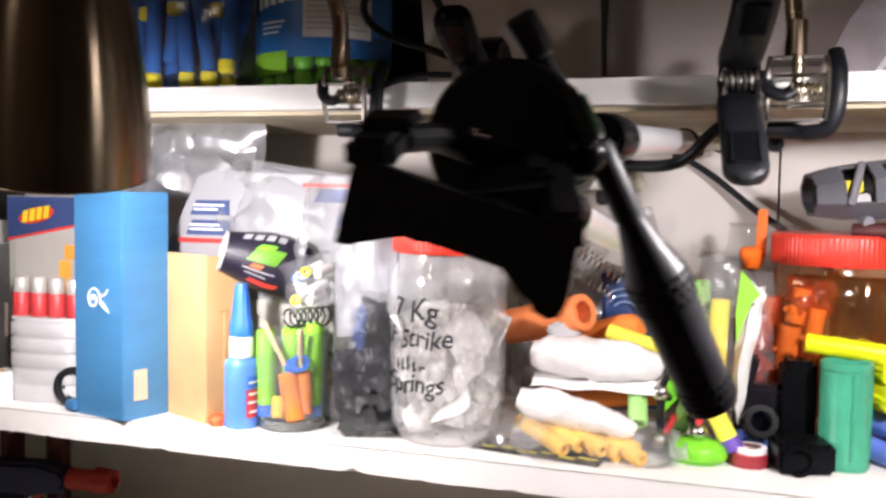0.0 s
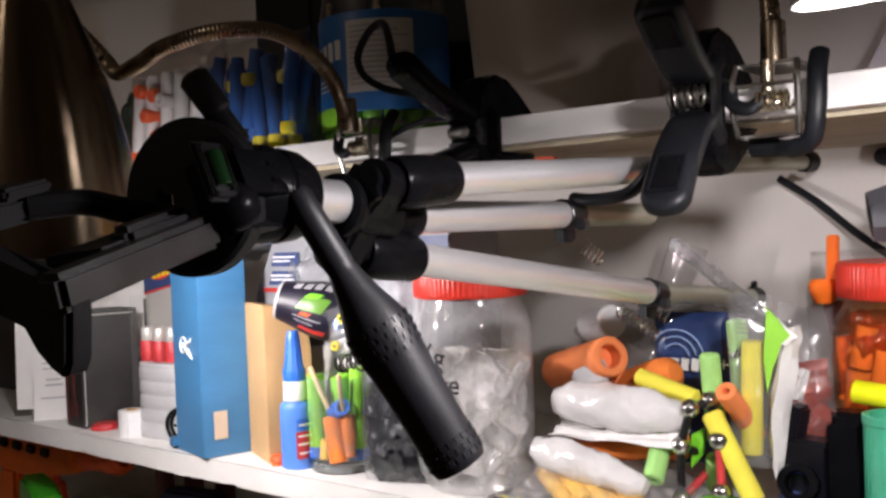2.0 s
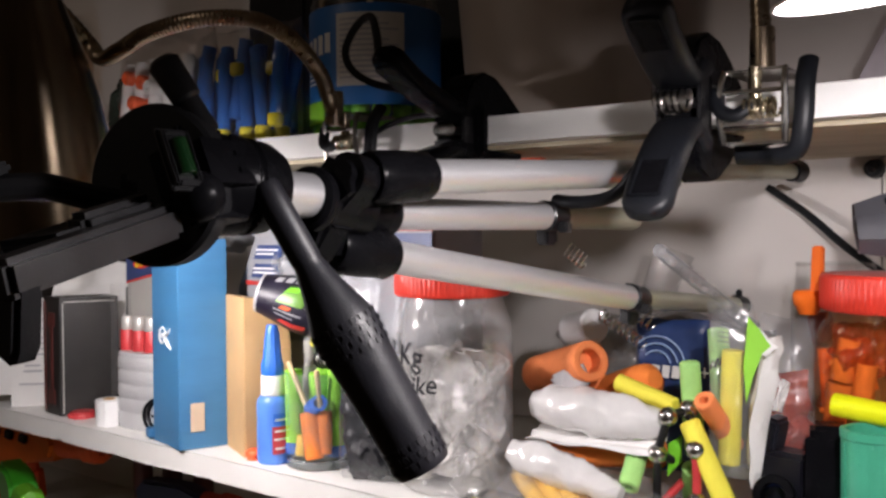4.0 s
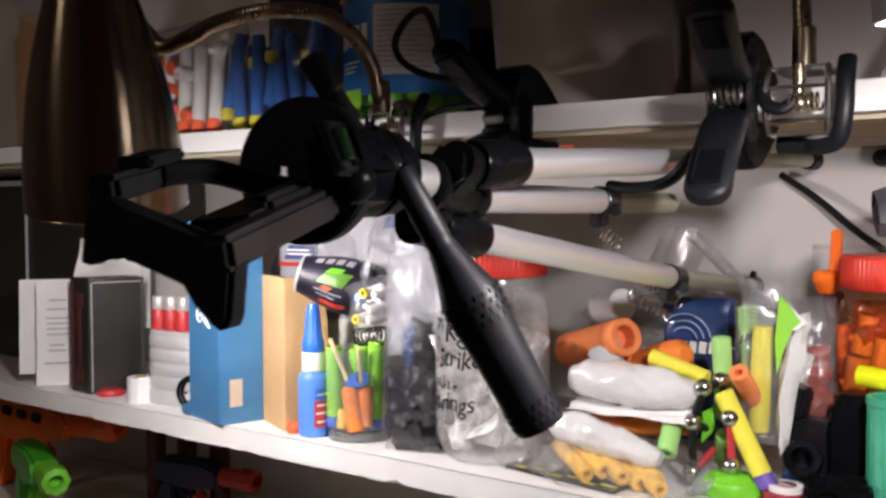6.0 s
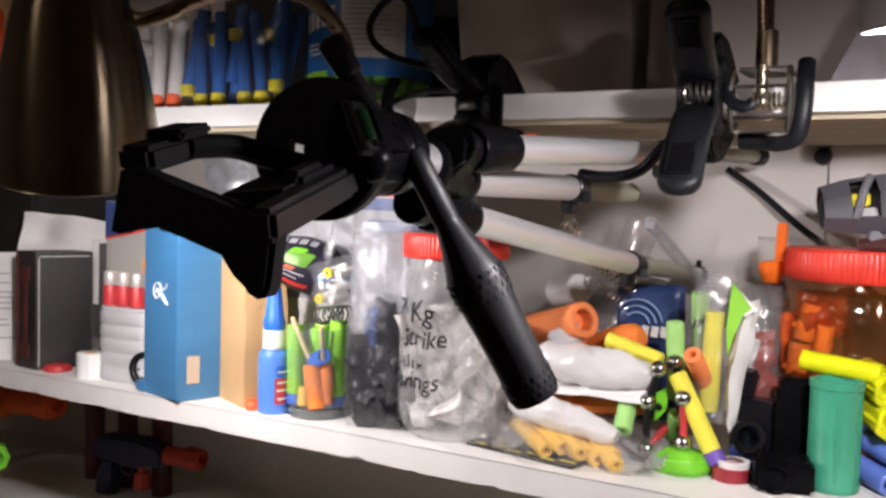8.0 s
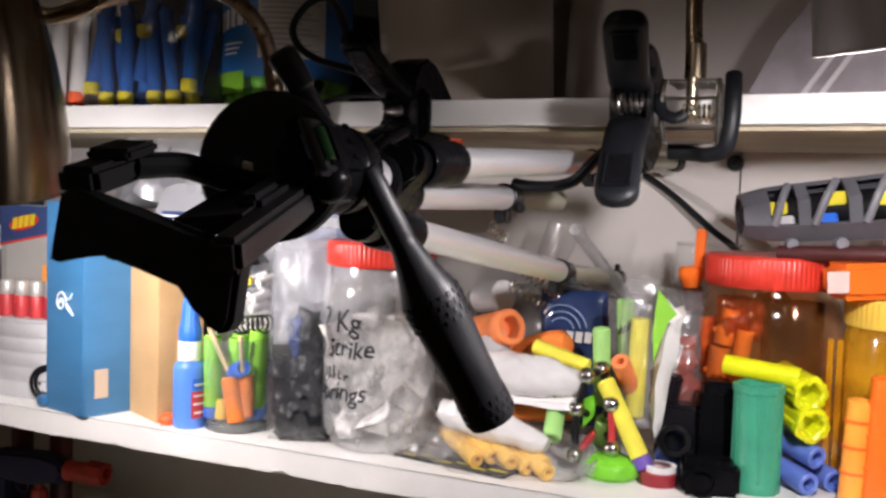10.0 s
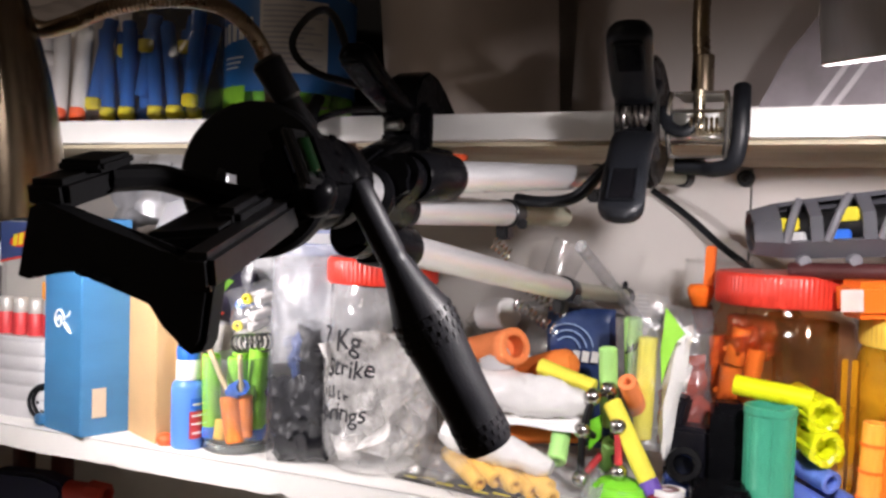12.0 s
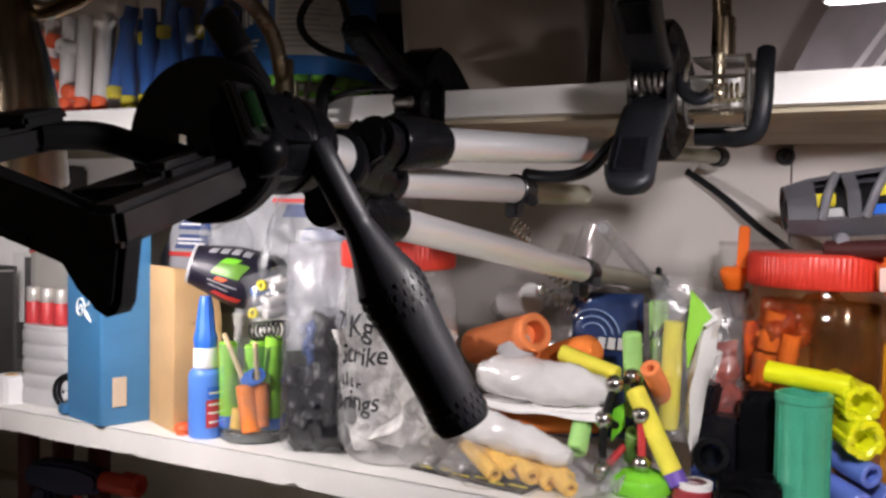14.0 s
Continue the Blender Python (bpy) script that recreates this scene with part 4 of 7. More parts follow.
o2 = card_o + un.cross(Vector((0, 0, 1))) * 0.001
slab(bm, [(0, 0.132), (0, 0.168), (0.088, 0.168), (0.088, 0.148)], 0.0006, frame3(o2, card_u, Vector((0, 0, 1))))
part("card_header", bm, NAVY_INK, pk, "dark blue slanted header")
bm = B()
slab(bm, [(0, 0.1300), (0, 0.1322), (0.088, 0.1482), (0.088, 0.1460)], 0.0007, frame3(o2, card_u, Vector((0, 0, 1))))
slab(bm, [(0.032 + 0.0195 * math.cos(a), 0.1525 + 0.0068 * math.sin(a) + 0.0035 * math.cos(a)) for a in [2 * math.pi * k / 20 for k in range(20)]], 0.0008, frame3(o2, card_u, Vector((0, 0, 1))))
part("badge", bm, RED_PL, pk, "red oval badge")
bm = B()
for k in range(4):
    x = 0.0165 + 0.0077 * k
    slab(bm, [(x, 0.1455 + 0.0014 * k), (x + 0.0056, 0.1463 + 0.0014 * k), (x + 0.0072, 0.1570 + 0.0014 * k), (x + 0.0016, 0.1562 + 0.0014 * k)], 0.0011, frame3(o2, card_u, Vector((0, 0, 1))))
part("badge_bars", bm, TIP_Y, pk, "yellow slanted bars")
bm = B()
box(bm, (0.016, 0.012, 0.0006), frame3(o2 + un * 0.070 + Vector((0, 0, 0.122)), card_u, Vector((0.25, 0, 1))))
box(bm, (0.012, 0.030, 0.0006), frame3(o2 + un * 0.062 + Vector((0, 0, 0.100)), card_u, Vector((0.25, 0, 1))))
part("picture", bm, ORANGE_SOFT, pk, "orange picture on the card")
for x in (-0.5905, -0.5015):
    bm = B()
    box(bm, (0.0012, 0.022, 0.130), Matrix.Translation((x, 0.613, Z + 0.066)), 0.0004)
    part("blister_edge", bm, C_JAR, pk, "clear blister edge")

bm = B()
for k in range(4):
    line = [Vector((-0.503 + 0.0155 * math.cos(a) * (1 - 0.06 * k), 0.592 + 0.004 * k + 0.004 * math.cos(a), Z + 0.0165 + 0.0150 * math.sin(a) * (1 - 0.05 * k))) for a in [2 * math.pi * i / 28 for i in range(29)]]
    sweep(bm, line, 0.0016, 8)
solid("cable_coil", bm, RUBBER, (-0.503, 0.595, Z), "small black coil of cable standing by a blue box", "cable")

# blue box
t, l, c, r = upright_box("blue_box", (-0.491, 0.579), (-0.4370, 0.5665), (-0.4235, 0.606), 0.1738, BLUE_CARD, "tall blue carton with a white spiral mark", "box")
u = (c - l).normalized()
nrm = u.cross(Vector((0, 0, 1)))
bm = B()
mm = frame3(l + u * 0.0235 + Vector((0, 0, 0.0915)) + nrm * 0.0008, u, Vector((0, 0, 1)))
line = [mm @ Vector((0.0080 * (1 - 0.09 * a) * math.cos(a), 0.0095 * (1 - 0.09 * a) * math.sin(a), 0)) for a in [0.24 * i for i in range(42)]]
sweep(bm, line, 0.0008, 6)
for p, q in (((0.008, 0.002), (0.0165, 0.0085)), ((0.008, -0.001), (0.0175, -0.0095))):
    sweep(bm, smooth_line([mm @ Vector((*p, 0)), mm @ Vector(((p[0] + q[0]) / 2 + 0.001, (p[1] + q[1]) / 2 - 0.001, 0)), mm @ Vector((*q, 0))], 5), lambda s: 0.0008 + 0.0012 * math.sin(math.pi * min(1, s + 0.15)), 6, 0.4)
part("spiral_mark", bm, WHITE_INK, t, "white spiral mark")
bm = B()
patch(bm, c, r - c, (0.0115, 0.0235), (0.0150, 0.0265))
part("sticker", bm, TAN_LABEL, t, "tan sticker")
bm = B()
box(bm, (0.010, 0.008, 0.012), frame3(l + Vector((-0.002, 0.002, 0.0062)), u, Vector((0, 0, 1))), 0.001)
part("flap", bm, BLUE_CARD, t)

# beige carton with a raised flap
t = thing("beige_carton", (-0.388, 0.596, Z), "plain beige carton with an open slanted top", "box")
l, c, r = Vector((-0.4290, 0.5910, Z)), Vector((-0.3765, 0.5835, Z)), Vector((-0.3610, 0.6180, Z))
u, w = (c - l), (r - c)
bm = B()
m = frame3(c, w, Vector((0, 0, 1)))
dl = w.length
slab(bm, [(0, 0), (dl, 0), (dl, 0.086), (dl + 0.0015, 0.088), (dl * 0.95, 0.112), (dl * 0.35, 0.126), (0, 0.1275)], u.length, m @ pose(0, 0, -u.length / 2), 0.0006)
part("carton", bm, CARDBOARD, t)
bm = B()
box(bm, (dl * 0.72, 0.0015, 0.0016), m @ pose(dl * 0.66, 0.0855, 0.0010), 0.0004)
box(bm, (dl * 0.60, 0.0840, 0.0012), m @ pose(dl * 0.72, 0.043, 0.0008), 0.0003)
part("side_flap", bm, CARDBOARD, t)

# white mailer box with blue and red print
t = thing("mailer_box", (-0.345, 0.665, Z), "white mailing carton with dark blue and red stripes, wrapped in film", "box")
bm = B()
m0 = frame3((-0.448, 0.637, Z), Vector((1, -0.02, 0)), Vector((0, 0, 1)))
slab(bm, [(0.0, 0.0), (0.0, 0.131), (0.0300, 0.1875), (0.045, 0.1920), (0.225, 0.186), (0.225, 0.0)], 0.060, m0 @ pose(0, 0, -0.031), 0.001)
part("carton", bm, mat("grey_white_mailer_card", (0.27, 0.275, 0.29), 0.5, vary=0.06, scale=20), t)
for k, (x0, x1, z0, z1) in enumerate(((0.020, 0.060, 0.1560, 0.1680), (0.016, 0.060, 0.1400, 0.1520), (0.150, 0.224, 0.150, 0.160), (0.132, 0.224, 0.168, 0.178))):
    bm = B()
    slab(bm, [(x0 + 0.004, z0), (x1, z0), (x1, z1), (x0 + 0.004 + (z1 - z0) * 0.5, z1)], 0.0006, m0 @ pose(0, 0, 0.0006))
    part("blue_stripe", bm, NAVY_INK, t, "dark blue stripe")
for x0, x1, z0, z1 in ((0.012, 0.060, 0.1335, 0.1372), (0.126, 0.224, 0.1795, 0.1825)):
    bm = B()
    slab(bm, [(x0, z0), (x1, z0), (x1, z1), (x0, z1)], 0.0006, m0 @ pose(0, 0, 0.0006))
    part("red_stripe", bm, RED_INK, t, "red stripe")
bm = B()
for x0, x1, z in ((0.028, 0.056, 0.1640), (0.028, 0.050, 0.1605), (0.024, 0.052, 0.1480), (0.024, 0.055, 0.1445)):
    box(bm, (x1 - x0, 0.0016, 0.0004), m0 @ pose((x0 + x1) / 2, z, 0.0013))
part("print", bm, WHITE_INK, t, "lines of small white print")
bm = B()
sheet(bm, 0.09, 0.085, frame3((-0.350, 0.630, Z + 0.150), Vector((1, -0.1, 0)), Vector((0, 0.3, 1))), 4, 0.03, 20)
solid("film_scrap", bm, C_SOFT, (-0.35, 0.632, Z), "loose crumpled clear film over a carton", "plastic film")

# silver pouch on top, at the back
bm = B()
pillow(bm, 0.12, 0.075, 0.03, frame3((-0.455, 0.690, Z + 0.205), Vector((1, 0.2, 0.15)), Vector((0, 0.35, 1))), 12, 0.016, taper=0.4, freq=26)
solid("silver_pouch", bm, mat("dull_silver_film", (0.45, 0.46, 0.49), 0.3, 0.55, vary=0.15), (-0.45, 0.69, Z + 0.19), "crumpled dull silver pouch on top of the boxes", "pouch")

# grey card and packaged tube
bm = B()
sheet(bm, 0.110, 0.090, frame3((-0.340, 0.631, Z + 0.046), Vector((1, 0.03, 0.05)), Vector((0, 0.12, 1))), 2, 0.003)
solid("grey_card", bm, GREY_CARD, (-0.34, 0.634, Z), "plain grey cardboard sheet standing behind the glass", "cardboard")
t = thing("packaged_tube", (-0.330, 0.615, Z + 0.09), "dark printed tube with a clear open end", "toy pack")
a, b = Vector((-0.3700, 0.5960, 1.3310)), Vector((-0.3230, 0.6290, 1.3150))
n = (b - a).length
tube_m = along(a, b)


def flare(z):
    return 0.0150 + 0.0085 * min(1.0, z / 0.034)


bm = B()
lathe(bm, [(flare(n * k / 8), n * k / 8) for k in range(9)] + [(flare(n) - 0.001, n)] + [(flare(n * k / 8) - 0.0010, n * k / 8) for k in range(8, -1, -1)] + [(flare(0), 0)], tube_m, 36)
PALE_INK = mat("dull_pale_print", (0.40, 0.40, 0.42), 0.5, vary=0.1)
DARK_PRINT = mat("dark_print", (0.011, 0.009, 0.022), 0.45, vary=0.3)
part("sleeve", bm, DARK_PRINT, t, "dark navy printed sleeve")
bm = B()
lathe(bm, [(0.0138, -0.0006), (0.0153, -0.0006), (0.0156, 0.0006), (0.0153, 0.0022), (0.0138, 0.0022), (0.0138, -0.0006)], tube_m, 32)
part("end_ring", bm, GREY_PL, t, "pale rim of the open end")
bm = B()
lathe(bm, [(0, 0.030), (0.0135, 0.030), (0.0135, 0.012), (0, 0.012)], tube_m, 20)
part("inner_core", bm, BLACK_CARD, t)


def printed(name, material, label, q0, q1, z0, z1, skew=0.0):
    """A patch of print on the sleeve: q degrees round from its upper front, z along it."""
    bm = B()
    front = (tube_m.inverted().to_3x3() @ Vector((0.0, -1.0, 0.25))).normalized()
    base = math.atan2(front.y, front.x)
    turn = 1 if (tube_m.to_3x3() @ Vector((math.cos(base + 0.3), math.sin(base + 0.3), 0))).z > (tube_m.to_3x3() @ Vector((math.cos(base), math.sin(base), 0))).z else -1
    grid = []
    for i in range(7):
        row = []
        for k in range(7):
            q = base + turn * radians(q0 + (q1 - q0) * i / 6)
            z = z0 + (z1 - z0) * k / 6 + skew * (i / 6 - 0.5)
            r = flare(z) + 0.0005
            row.append(bm.verts.new(tube_m @ Vector((r * math.cos(q), r * math.sin(q), z))))
        grid.append(row)
    for i in range(6):
        for k in range(6):
            bm.faces.new((grid[i][k], grid[i][k + 1], grid[i + 1][k + 1], grid[i + 1][k]))
    part(name, bm, material, t, label)


printed("green_splash", mat("lime_print", (0.12, 0.30, 0.03), 0.4, vary=0.2), "lime splash print", -8, 22, 0.020, 0.042, 0.006)
printed("green_splash", LIME_PL, "lime splash print", 18, 30, 0.024, 0.036, 0.004)
for k in range(4):
    printed("print", PALE_INK, "white bar of print", 40, 58, 0.012 + 0.0085 * k, 0.018 + 0.0085 * k, 0.002)
printed("print", PALE_INK, "white bar of print", -26, -23, 0.016, 0.040)
printed("print", PALE_INK, "white bar of print", -36, -33, 0.018, 0.034)
printed("orange_print", TIP_O, "orange print", -20, -12, 0.022, 0.030, 0.003)
printed("red_bar", RED_INK, "red bar", -56, -44, 0.022, 0.044, 0.003)
bm = B()
pillow(bm, 0.118, 0.070, 0.050, frame3((-0.325, 0.648, 1.3500), Vector((1, 0.12, -0.15)), Vector((0, 0.1, 1))), 21, 0.007, taper=0.45, freq=30)
t = thing("clear_bag", (-0.33, 0.617, 1.30), "clear plastic bag round the printed tube", "bag", "clear bags")
part("film", bm, C_SOFT, t)
bm = B()
sheet(bm, 0.100, 0.012, frame3((-0.325, 0.652, 1.3880), Vector((1, 0.12, -0.15)), Vector((0, 0.1, 1))), 22, 0.004)
part("seal", bm, C_FOG, t)

# little bag of mixed darts
t = thing("dart_bag", (-0.312, 0.618, 1.30), "small clear bag of white, blue and yellow darts", "bag")
bm = B()
pillow(bm, 0.042, 0.040, 0.020, frame3((-0.2985, 0.6030, 1.3090), Vector((1, 0.2, 0.3)), Vector((-0.3, 0.1, 1))), 7, 0.004)
part("film", bm, C_BAG, t)
for k, (dx, dz, mt, tip) in enumerate(((-0.012, 0.004, FOAM_B, None), (0.0, 0.012, FOAM_W, TIP_Y), (-0.010, -0.016, FOAM_W, TIP_Y), (0.010, 0.010, FOAM_W, None), (0.004, -0.006, FOAM_W, None), (0.002, -0.017, FOAM_W, None))):
    bm = B()
    p = Vector((-0.2985 + dx * 0.8, 0.595, 1.309 + dz * 0.75))
    rod(bm, p + Vector((0.004, 0.016, 0.004)), p, 0.0037, seg=16)
    dd = part("dart", bm, mt, t)
    if tip:
        bm = B()
        lathe(bm, [(0.0020, 0), (0.0039, 0), (0.0039, 0.003), (0.0020, 0.003), (0.0020, 0)], along(p, p + Vector((0, -1, 0))), 18)
        part("tip", bm, tip, dd)

# glue bottle
t = thing("glue_bottle", (-0.3490, 0.5890, Z), "blue glue bottle with a pointed blue cap", "bottle")
g = pose(-0.3490, 0.5890, Z, 0, 0, 32)
bm = B()
vs = lathe(bm, [(0, 0), (0.011, 0), (0.0122, 0.0012), (0.0126, 0.004), (0.0126, 0.046), (0.0118, 0.0500), (0.0095, 0.0525), (0.0085, 0.0535), (0, 0.0535)], None, 40)
for v in vs:
    v.co.y *= 0.86
bmesh.ops.transform(bm, matrix=g, verts=bm.verts)
part("body", bm, BLUE_GLUE, t, "translucent blue bottle")
bm = B()
lathe(bm, [(0.0084, 0.0530), (0.0092, 0.0535), (0.0090, 0.0680), (0.0084, 0.0690), (0, 0.0690)], g, 32)
part("collar", bm, WHITE_PL, t, "white collar")
bm = B()
ribbed(bm, [(0.0086, 0.0685), (0.0088, 0.0695), (0.0086, 0.0760), (0.0070, 0.0810), (0.0052, 0.0990), (0.0044, 0.1065), (0.0040, 0.1075), (0, 0.1078)], 12, 0.0005, 0.070, 0.100, g)
part("cap", bm, BLUE_CAP, t, "pointed blue cap")
bm = B()
f0 = g @ Vector((0.0, -0.0112, 0.0))


def wrap(bm, c, r, a0, a1, z0, z1, k=8):
    rows = []
    for i in range(k + 1):
        a = radians(a0 + (a1 - a0) * i / k)
        p = Vector((c[0] + r * math.cos(a), c[1] + r * math.sin(a), 0))
        rows.append((bm.verts.new(p + Vector((0, 0, z0))), bm.verts.new(p + Vector((0, 0, z1)))))
    for p, q in zip(rows, rows[1:]):
        bm.faces.new((p[0], q[0], q[1], p[1]))


wrap(bm, (-0.349, 0.589), 0.01275, -44, 42, Z + 0.009, Z + 0.030)
lab = part("label", bm, RED_DULL, t, "red label")
bm = B()
wrap(bm, (-0.349, 0.589), 0.01276, -40, 36, Z + 0.0315, Z + 0.040)
part("label_top", bm, BLUE_CAP, t)
bm = B()
for z0, a0, a1 in ((0.0258, -36, 10), (0.0195, -38, 20), (0.0125, -34, 14), (0.0345, -34, 12)):
    wrap(bm, (-0.349, 0.589), 0.01295, a0, a1, Z + z0, Z + z0 + 0.0016)
part("label_print", bm, WHITE_INK, t, "bars of pale print")
bm = B()
ball(bm, (-0.3680, 0.5860, Z + 0.0045), 0.0072, 18, (1, 1, 0.65))
lathe(bm, [(0.0058, 0), (0.0062, 0.003), (0.0050, 0.008), (0, 0.0086)], Matrix.Translation((-0.368, 0.586, Z)), 18)
solid("dart_tip", bm, TIP_O, (-0.368, 0.586, Z), "loose orange-red dart tip beside the glue", "dart tip")

# glass of darts
gc = Vector((-0.3165, 0.6080, Z))
t = thing("drinking_glass", gc, "clear glass holding lime darts and toothpicks", "glass")
bm = B()
lathe(bm, [(0, 0.0), (0.0235, 0.0), (0.0250, 0.002), (0.0262, 0.020), (0.0272, 0.072), (0.0266, 0.0726), (0.0256, 0.072), (0.0246, 0.020), (0.0230, 0.009), (0, 0.008)], Matrix.Translation(gc), 48)
part("vessel", bm, C_GLASS, t)
bm = B()
lathe(bm, [(0.0236, 0.0005), (0.0256, 0.0015), (0.0260, 0.0060), (0.0240, 0.0072), (0.0236, 0.0005)], Matrix.Translation(gc), 48)
part("foot_ring", bm, mat("thick_glass_base", (0.80, 0.84, 0.84), 0.04, vary=0.05, trans=0.95), t, "thick dark glass base")


def foam_dart(p0, p1, r, material, label, hole=0.35, band=None, group="loose foam darts", tip=None, cat="foam dart"):
    """A foam dart from its closed end p0 to its open end p1."""
    p0, p1 = Vector(p0), Vector(p1)
    bm = B()
    pipe(bm, p0, p1, r, r * hole, min(0.014, (p1 - p0).length * 0.5), 22)
    ob = solid("foam_dart", bm, material, p0, label, cat, group)
    if band:
        bm = B()
        d = (p1 - p0).normalized()
        rod(bm, p0 - d * 0.008, p0 + d * 0.0015, r * 1.04, seg=20)
        part("tip", bm, band, ob)
    return ob


for (x, y, zt, lean) in ((-0.3320, 0.5960, 0.070, -0.001), (-0.3165, 0.606, 0.068, 0.0), (-0.3000, 0.6080, 0.0755, 0.002), (-0.306, 0.620, 0.071, 0.0), (-0.324, 0.621, 0.069, 0.0)):
    foam_dart((x, y, Z + 0.0165), (x + lean, y, Z + zt + 0.003), 0.0069, FOAM_G, "lime foam dart with a blue tip, upright in the glass", 0.3, BLUE_CAP, "darts in the glass")
foam_dart((-0.3045, 0.5905, Z + 0.0085), (-0.3130, 0.5925, Z + 0.0430), 0.0072, FOAM_DO, "short orange foam piece in the glass", 0.3, None, "darts in the glass")
foam_dart((-0.3010, 0.597, Z + 0.012), (-0.3030, 0.600, Z + 0.044), 0.0060, FOAM_DO, "short orange foam piece in the glass", 0.3, None, "darts in the glass")
foam_dart((-0.3200, 0.592, Z + 0.009), (-0.3195, 0.594, Z + 0.024), 0.0055, FOAM_AMBER, "amber foam stub in the glass", 0.3, None, "darts in the glass")
for p0, p1 in (((-0.3080, 0.5910, Z + 0.038), (-0.3300, 0.5880, Z + 0.0805)), ((-0.3045, 0.5975, Z + 0.040), (-0.3015, 0.5900, Z + 0.0760))):
    bm = B()
    rod(bm, p0, p1, 0.0022, 0.0020, 12, 0.0008)
    solid("wooden_stick", bm, WOOD, p0, "round wooden stick poking out of an orange foam piece", "stick", "wooden sticks")
bm = B()
for k in range(5):
    lathe(bm, [(0.0040, 0), (0.0062, 0.0002), (0.0062, 0.0016), (0.0040, 0.0018), (0.0040, 0)], along((-0.3110 + 0.0022 * k, 0.5935, Z + 0.0460 + 0.0012 * k), (-0.30, 0.59, Z + 0.052)), 18)
solid("blue_ring_stack", bm, BLUE_CAP, (-0.309, 0.594, Z + 0.045), "stack of small blue rings in the glass", "rings")
bm = B()
coil(bm, (-0.3260, 0.6180, Z + 0.0790), (-0.2860, 0.6040, Z + 0.0850), 0.0068, 0.0009, 6.5, 6, 16)
solid("coil_spring", bm, mat("dark_spring_steel", (0.12, 0.12, 0.12), 0.3, 1.0, vary=0.2), (-0.306, 0.611, Z + 0.073), "dark coil spring lying across the glass", "spring")

# zip bag with black things
t = thing("zip_bag", (-0.2600, 0.600, Z), "cloudy zip bag holding crumpled black plastic", "bag")
bm = B()
pillow(bm, 0.047, 0.152, 0.032, frame3((-0.2540, 0.600, Z + 0.0765), Vector((1, 0.26, 0.0)), Vector((0.05, 0.06, 1))), 31, 0.0030, 24, 40, 0.35, 24)
part("film", bm, C_ZIP, t)
bm = B()
pillow(bm, 0.044, 0.064, 0.027, frame3((-0.2545, 0.600, Z + 0.0330), Vector((1, 0.26, 0.22)), Vector((-0.16, 0.05, 1))), 33, 0.0050, 22, 24, 0.5, 85)
part("black_wad", bm, DARK_STUFF, t, "black crumpled plastic inside")
bm = B()
pillow(bm, 0.026, 0.082, 0.020, frame3((-0.2425, 0.605, Z + 0.0640), Vector((1, 0.26, 0.10)), Vector((-0.10, 0.05, 1))), 36, 0.0045, 16, 30, 0.5, 90)
part("black_wad", bm, DARK_STUFF, t, "black crumpled plastic inside")
bm = B()
pillow(bm, 0.024, 0.034, 0.012, frame3((-0.2530, 0.600, Z + 0.0800), Vector((1, 0.26, 0.4)), Vector((-0.3, 0.05, 1))), 38, 0.0040, 14, 16, 0.5, 90)
part("navy_scrap", bm, NAVY_INK, t, "dark blue scrap inside")
bm = B()
sheet(bm, 0.044, 0.078, frame3((-0.2530, 0.5990, Z + 0.1120), Vector((1, 0.26, 0.04)), Vector((0.05, 0.09, 1))), 39, 0.006, 18, 0.0005, 0.002)
part("inner_fold", bm, C_FOG, t, "milky fold of the empty bag top")
bm = B()
sheet(bm, 0.042, 0.016, frame3((-0.2515, 0.6045, Z + 0.152), Vector((1, 0.26, 0.06)), Vector((0.05, 0.12, 1))), 9, 0.002)
part("zip_strip", bm, C_FOG, t)

# big clear jar with a red lid
JC = Vector((-0.1990, 0.6230, Z))
t = thing("plastic_jar", JC, "clear plastic jar with red screw lid and black handwriting", "jar")
bm = B()
lathe(bm, [(0, 0.004), (0.020, 0.003), (0.030, 0.000), (0.036, 0.003), (0.0410, 0.012), (0.0425, 0.022), (0.0420, 0.026), (0.0425, 0.030), (0.0425, 0.102), (0.0418, 0.112), (0.0390, 0.123), (0.0362, 0.129), (0.0360, 0.142)], Matrix.Translation(JC), 64)
part("jar_body", bm, C_MILKY, t, "clear milky jar body")
bm = B()
ribbed(bm, [(0.0365, 0.1345), (0.0398, 0.1345), (0.0402, 0.1355), (0.0402, 0.1363), (0.0402, 0.1505), (0.0402, 0.1513), (0.0391, 0.1530), (0, 0.1530)], 72, 0.0006, 0.1361, 0.1507, Matrix.Translation(JC))
part("lid", bm, RED_PL, t, "red ribbed screw lid")
for k in range(7):
    a = k * 0.95 + 0.4
    bm = B()
    sheet(bm, 0.040 + 0.004 * (k % 3), 0.088 - 0.006 * (k % 4), Matrix.Translation(JC + Vector((0.019 * math.cos(a), 0.019 * math.sin(a), 0.050 + 0.003 * (k % 3)))) @ pose(0, 0, 0, 84 + 9 * math.sin(k * 2.1), 14 * math.cos(k * 1.7), 57 * k), 50 + k, 0.030, 26, 0.0004, 0.006)
    part("crumpled_bag", bm, C_WAD, t, "crumpled clear bag inside the jar")
bm = B()
for k in range(4):
    coil(bm, JC + Vector((-0.012 + 0.008 * k, -0.008, 0.020 + 0.008 * k)), JC + Vector((0.012 - 0.003 * k, 0.006 + 0.004 * k, 0.055 + 0.011 * k)), 0.0040, 0.0006, 9, 5, 10)
